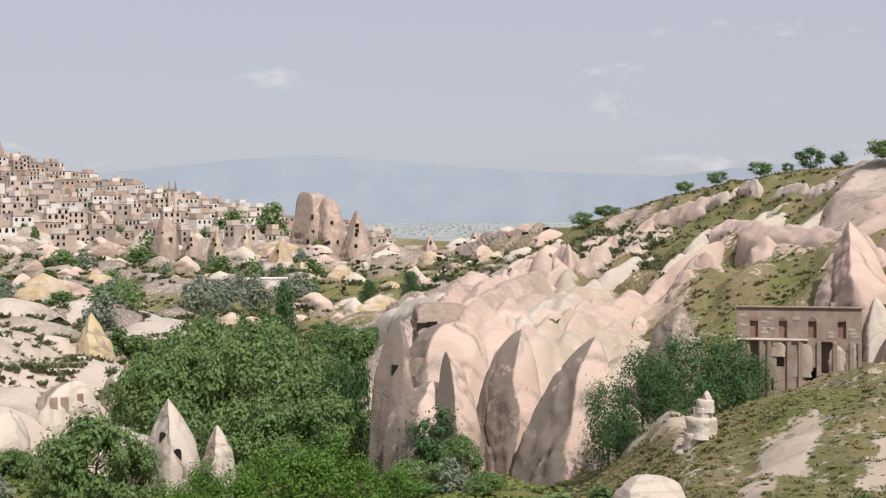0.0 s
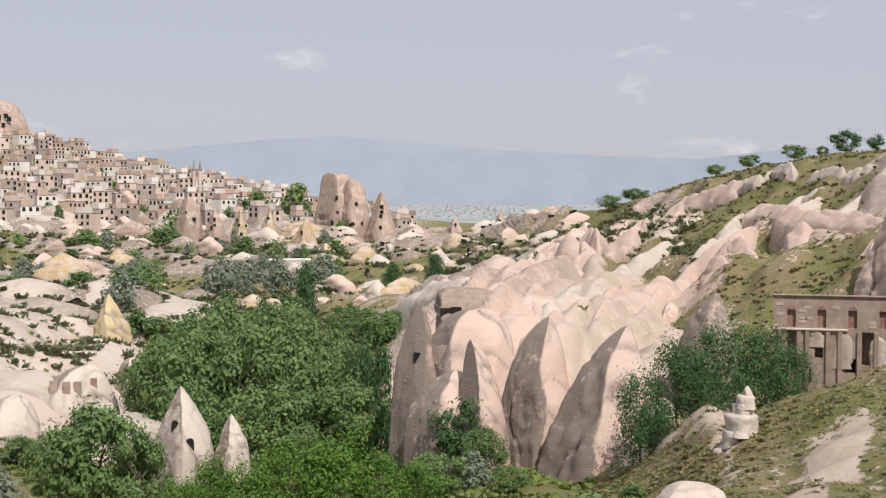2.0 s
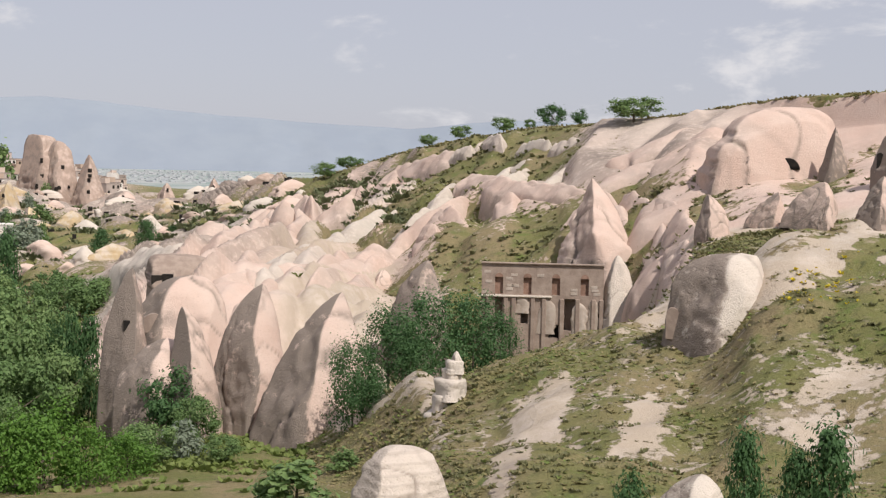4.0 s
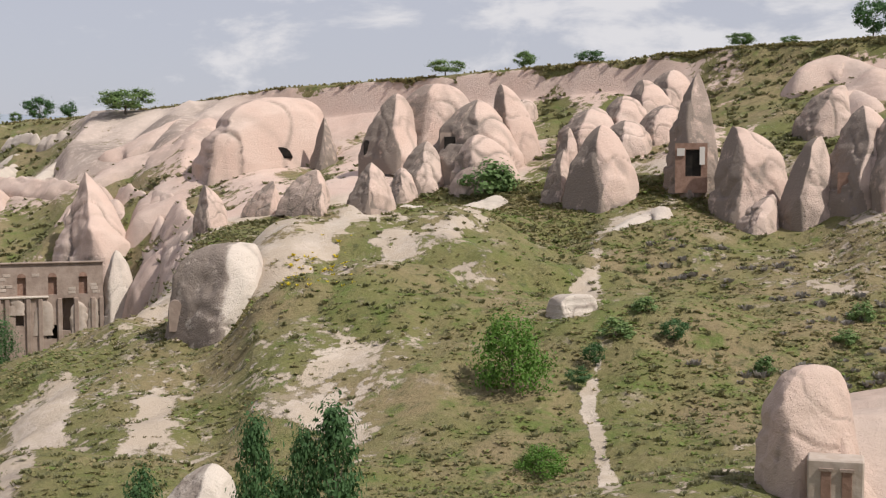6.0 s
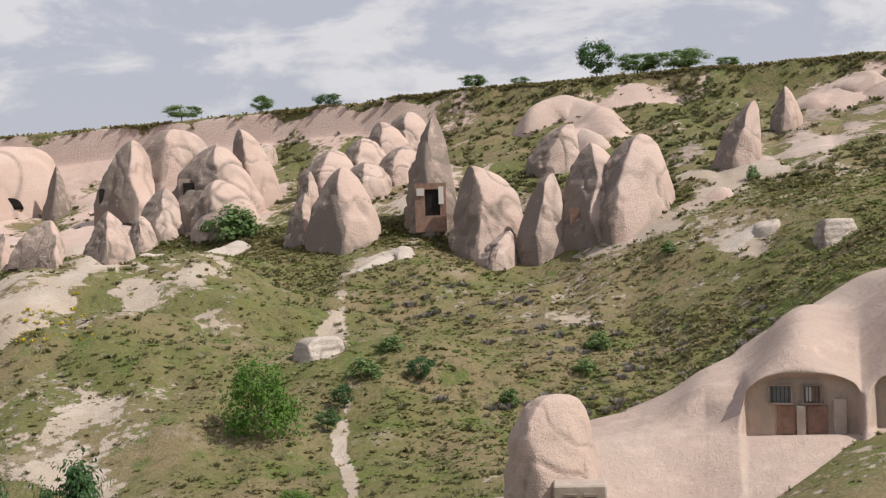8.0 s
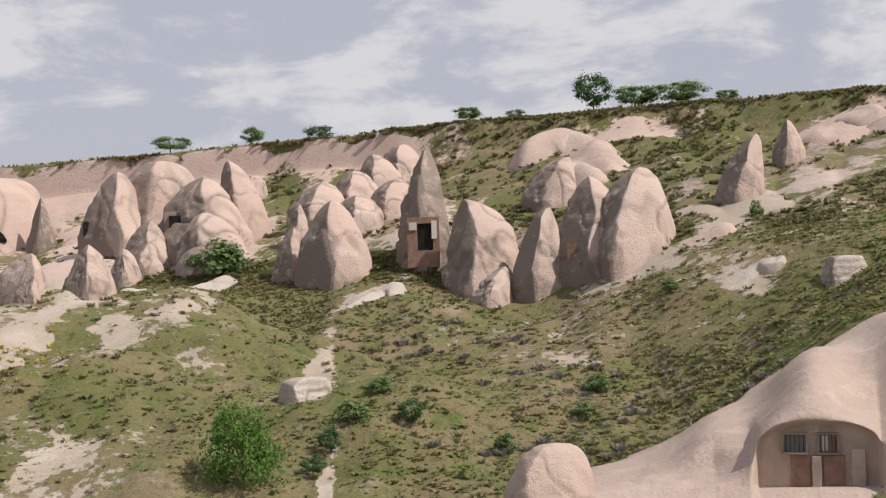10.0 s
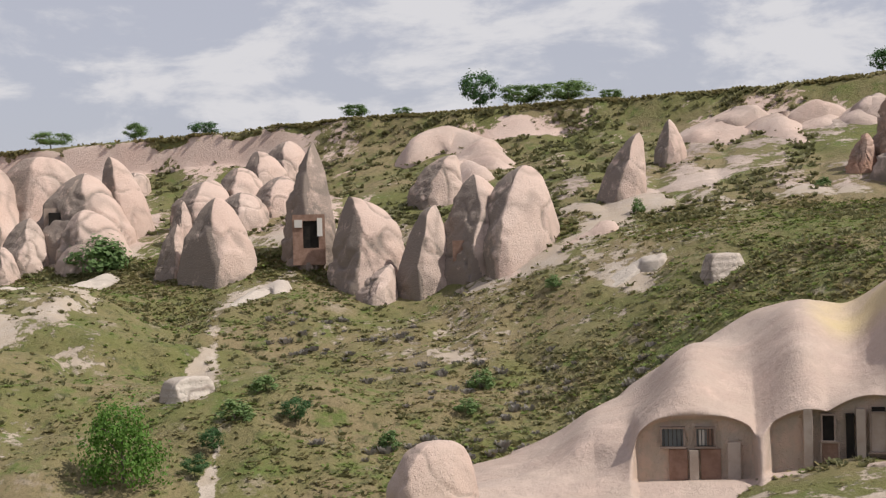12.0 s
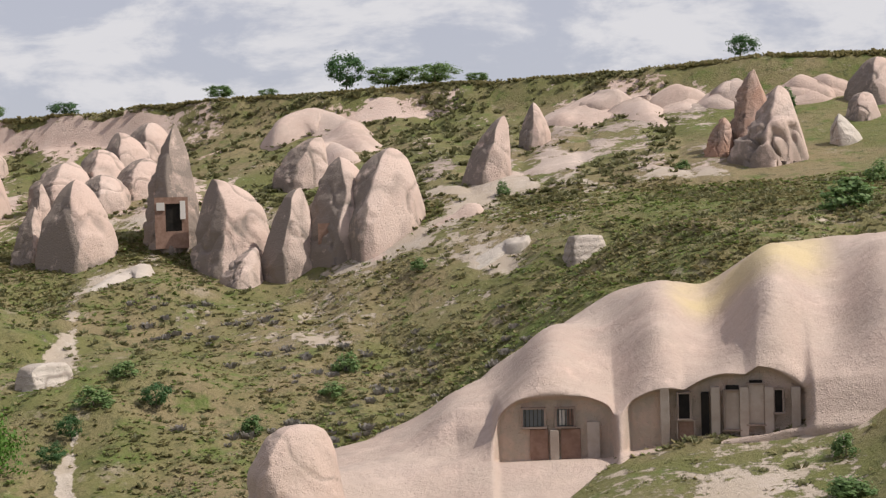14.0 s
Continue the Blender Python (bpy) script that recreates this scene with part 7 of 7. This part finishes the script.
# arcaded hotel at the edge of the badlands
hotel = tagged(new("arcaded_hotel"), "long white two-storey building with round arches", "building")
hotel.matrix_basis = facing(spot(-4.2, -3.35, 430), -4.2)
part("wall", boxed(-8.2, 8.2, 0, 7, -3, 4.6, bevel=0.08), M_HOUSE[1], hotel)
part("parapet", boxed(-8.4, 8.4, -0.2, 7.2, 4.6, 5.0), M_HOUSE[1], hotel)
part("stair_tower", boxed(-10.6, -8.2, 0.5, 5, -3, 6.2), M_HOUSE[3], hotel)
for k in range(6):
    for z in (-2.4, 1.2):
        part("arch_opening", arch(1.7, 2.6, -0.1, 0.4), M_INNER_SHADE, hotel).matrix_basis = Matrix.Translation((-6.6 + 2.65 * k, 0, z))
# twin minarets
for az in (-7.9, -7.65):
    mt = tagged(new("minaret"), "slim stone minaret rising over the village", "minaret", "minarets of the village")
    mt.matrix_basis = Matrix.Translation(at(az, 930))
    bm = bmesh.new()
    limb(bm, (0, 0, -3), (0, 0, 15), 1.3, 1.1, 10)
    part("shaft", bm, M_HOUSE[0], mt)
    bm = bmesh.new()
    limb(bm, (0, 0, 14.2), (0, 0, 15.4), 1.2, 1.9, 10)
    part("balcony", bm, M_HOUSE[0], mt)
    bm = bmesh.new()
    limb(bm, (0, 0, 15.4), (0, 0, 22), 1.0, 0.05, 10)
    part("spire", bm, M_ROOF, mt)
# small cones scattered over the badlands
rng = random.Random(44)
cones = [rock_mesh("tuff_cone", 1.0, 1.0, 1.0, sh, mt, 700 + k, sink=0.4, nu=20, nv=14, lump=0.3, rib=0.3) for k, (sh, mt) in enumerate((("mound", M_OCHRE), ("fin", M_CREAM), ("mound", M_CREAM), ("mound", M_PINK), ("fin", M_PINK), ("mound", M_CREAM), ("fin", M_CRAG)))]
for k in range(230):
    az, r = rng.uniform(-19, 8.5), rng.uniform(300, 780)
    c = new("tuff_cone", rng.choice(cones))
    sz = rng.uniform(3, 8.5) * (0.7 + r / 1500)
    c.matrix_basis = facing(at(az, r, -0.5), az) @ Matrix.Rotation(rng.uniform(-0.8, 0.8), 4, "Z") @ Matrix.Diagonal((sz * rng.uniform(1.0, 2.2), sz, sz * rng.uniform(0.35, 0.85), 1))
    tagged(c, "small eroded tuff cone in the badlands", "rock", "tuff cones of the badlands")
# dark boxes paint the shade of cave mouths in the badlands below the village
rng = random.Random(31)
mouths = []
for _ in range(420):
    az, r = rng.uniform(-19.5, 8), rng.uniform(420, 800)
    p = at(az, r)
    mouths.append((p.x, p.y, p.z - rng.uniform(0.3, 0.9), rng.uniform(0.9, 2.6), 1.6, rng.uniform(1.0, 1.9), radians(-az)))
tagged(new("cave_mouths", many_boxes("cave_mouths", mouths, M_INNER_SHADE)), "dark boxes for the shade of cave mouths scattered over the pale rocks", "cave", kind="stuff")


# ---- tufts and low shrubs on the grass slopes ----
def scatter(name, label, n, seed, az_lo, az_hi, s_lo, s_hi, size, mat, blades, rock_max, flat=0.7):
    g = np.random.default_rng(seed)
    i0, i1 = np.searchsorted(AZ, az_lo), np.searchsorted(AZ, az_hi)
    s0, s1 = np.searchsorted(S, s_lo), np.searchsorted(S, s_hi)
    i, j = g.integers(i0, i1, n * 3), g.integers(s0, s1, n * 3)
    keep = (rock[j, i] + 0.25 * g.normal(size=n * 3) < rock_max) & (fbm(X_[j, i] / 6, Y_[j, i] / 6, seed, 3) + 0.12 * g.normal(size=n * 3) > 0.47)
    i, j = i[keep][:n], j[keep][:n]
    n = len(i)
    p = np.stack([X_[j, i], Y_[j, i], Z_[j, i]], -1) + np.concatenate([g.normal(size=(n, 2)) * 0.15, np.zeros((n, 1))], 1)
    sz = size * g.uniform(0.5, 1.5, n) * (0.6 + 0.5 * R_[j, i] / 100)
    c = np.repeat(p, blades, axis=0)
    s = np.repeat(sz, blades)[:, None]
    a = g.uniform(0, 6.283, n * blades)
    rad = g.uniform(0.1, 1, n * blades)[:, None]
    d = np.stack([np.cos(a), np.sin(a), 0 * a], -1)
    q = np.stack([-np.sin(a), np.cos(a), 0 * a], -1)
    foot = c + d * s * (0.9 if blades > 10 else 0.35) * rad + np.array([0, 0, -0.05])
    up = d * s * 0.45 + np.stack([0 * a, 0 * a, flat * s[:, 0] * g.uniform(0.5, 1.2, n * blades)], -1)
    wdt = q * s * 0.28
    v = np.stack([foot - wdt, foot + wdt, foot + up + 0.6 * wdt, foot + up - 0.6 * wdt], 1).reshape(-1, 3)
    tagged(new(name, sheet(name, v, np.arange(len(v)).reshape(-1, 4), mat, smooth=False)), label, "grass", kind="stuff")


M_TUFT = make_leaf("dry_grass", (0.19, 0.185, 0.075), (0.33, 0.27, 0.14), (0.22, 0.2, 0.09))
M_SHRUB = make_leaf("low_shrub", (0.14, 0.145, 0.065), (0.25, 0.235, 0.12), (0.18, 0.175, 0.085))
M_FRESH = make_leaf("fresh_grass", (0.15, 0.20, 0.05), (0.24, 0.28, 0.09), (0.17, 0.22, 0.06))
M_SCRUB = make_leaf("valley_scrub", (0.11, 0.135, 0.06), (0.2, 0.21, 0.11), (0.14, 0.155, 0.08))
M_SAGE = make_leaf("grey_sage", (0.20, 0.19, 0.15), (0.30, 0.27, 0.24), (0.24, 0.21, 0.2))
M_FLOWER = make_leaf("yellow_flowers", (0.65, 0.52, 0.03), (0.75, 0.6, 0.05), (0.6, 0.5, 0.05))
scatter("dry_grass", "tufts of dry steppe grass on the slope", 32000, 1, 9, 77, 1.7, 4.6, 0.30, M_TUFT, 4, 0.42, 0.3)
scatter("fresh_grass", "patches of fresh green grass on the slope", 12000, 2, 9, 77, 1.7, 4.6, 0.28, M_FRESH, 5, 0.25, 0.3)
scatter("low_shrubs", "dull green low shrubs dotted over the slope", 5500, 3, 12, 77, 1.7, 4.5, 0.22, M_SHRUB, 14, 0.85, 0.7)
scatter("sage", "grey sage clumps on the slope", 170, 4, 44, 60, 2.6, 3.6, 0.26, M_SAGE, 30, 0.4, 0.8)
scatter("rim_grass", "long grass along the plateau's rim", 7000, 5, 9, 77, 6.8, 7.3, 0.32, M_TUFT, 5, 0.8, 0.5)
scatter("gully_scrub", "scrub in the gullies of the pink hill", 5000, 6, 10, 66, 4.3, 6.8, 0.40, M_SHRUB, 8, 0.4, 0.5)
scatter("valley_grass", "green undergrowth on the valley floor", 9000, 7, -22, 9, 1.8, 4.4, 0.5, M_FRESH, 6, 0.4, 0.5)
scatter("badland_scrub", "dull green scrub between the pale rocks of the valley", 3200, 9, -24, -1, 3.6, 6.2, 0.55, M_SCRUB, 16, 3.0, 0.6)
scatter("hillside_scrub", "dull green scrub on the far hillside", 900, 10, -1, 13, 5.0, 6.2, 0.6, M_SCRUB, 14, 3.0, 0.6)
scatter("yellow_flowers", "yellow flowers in the grass", 80, 8, 28.5, 31.5, 2.55, 2.8, 0.22, M_FLOWER, 7, 0.6, 0.6)

# dark panels for the shade of cave mouths in the castle rock and the chimneys
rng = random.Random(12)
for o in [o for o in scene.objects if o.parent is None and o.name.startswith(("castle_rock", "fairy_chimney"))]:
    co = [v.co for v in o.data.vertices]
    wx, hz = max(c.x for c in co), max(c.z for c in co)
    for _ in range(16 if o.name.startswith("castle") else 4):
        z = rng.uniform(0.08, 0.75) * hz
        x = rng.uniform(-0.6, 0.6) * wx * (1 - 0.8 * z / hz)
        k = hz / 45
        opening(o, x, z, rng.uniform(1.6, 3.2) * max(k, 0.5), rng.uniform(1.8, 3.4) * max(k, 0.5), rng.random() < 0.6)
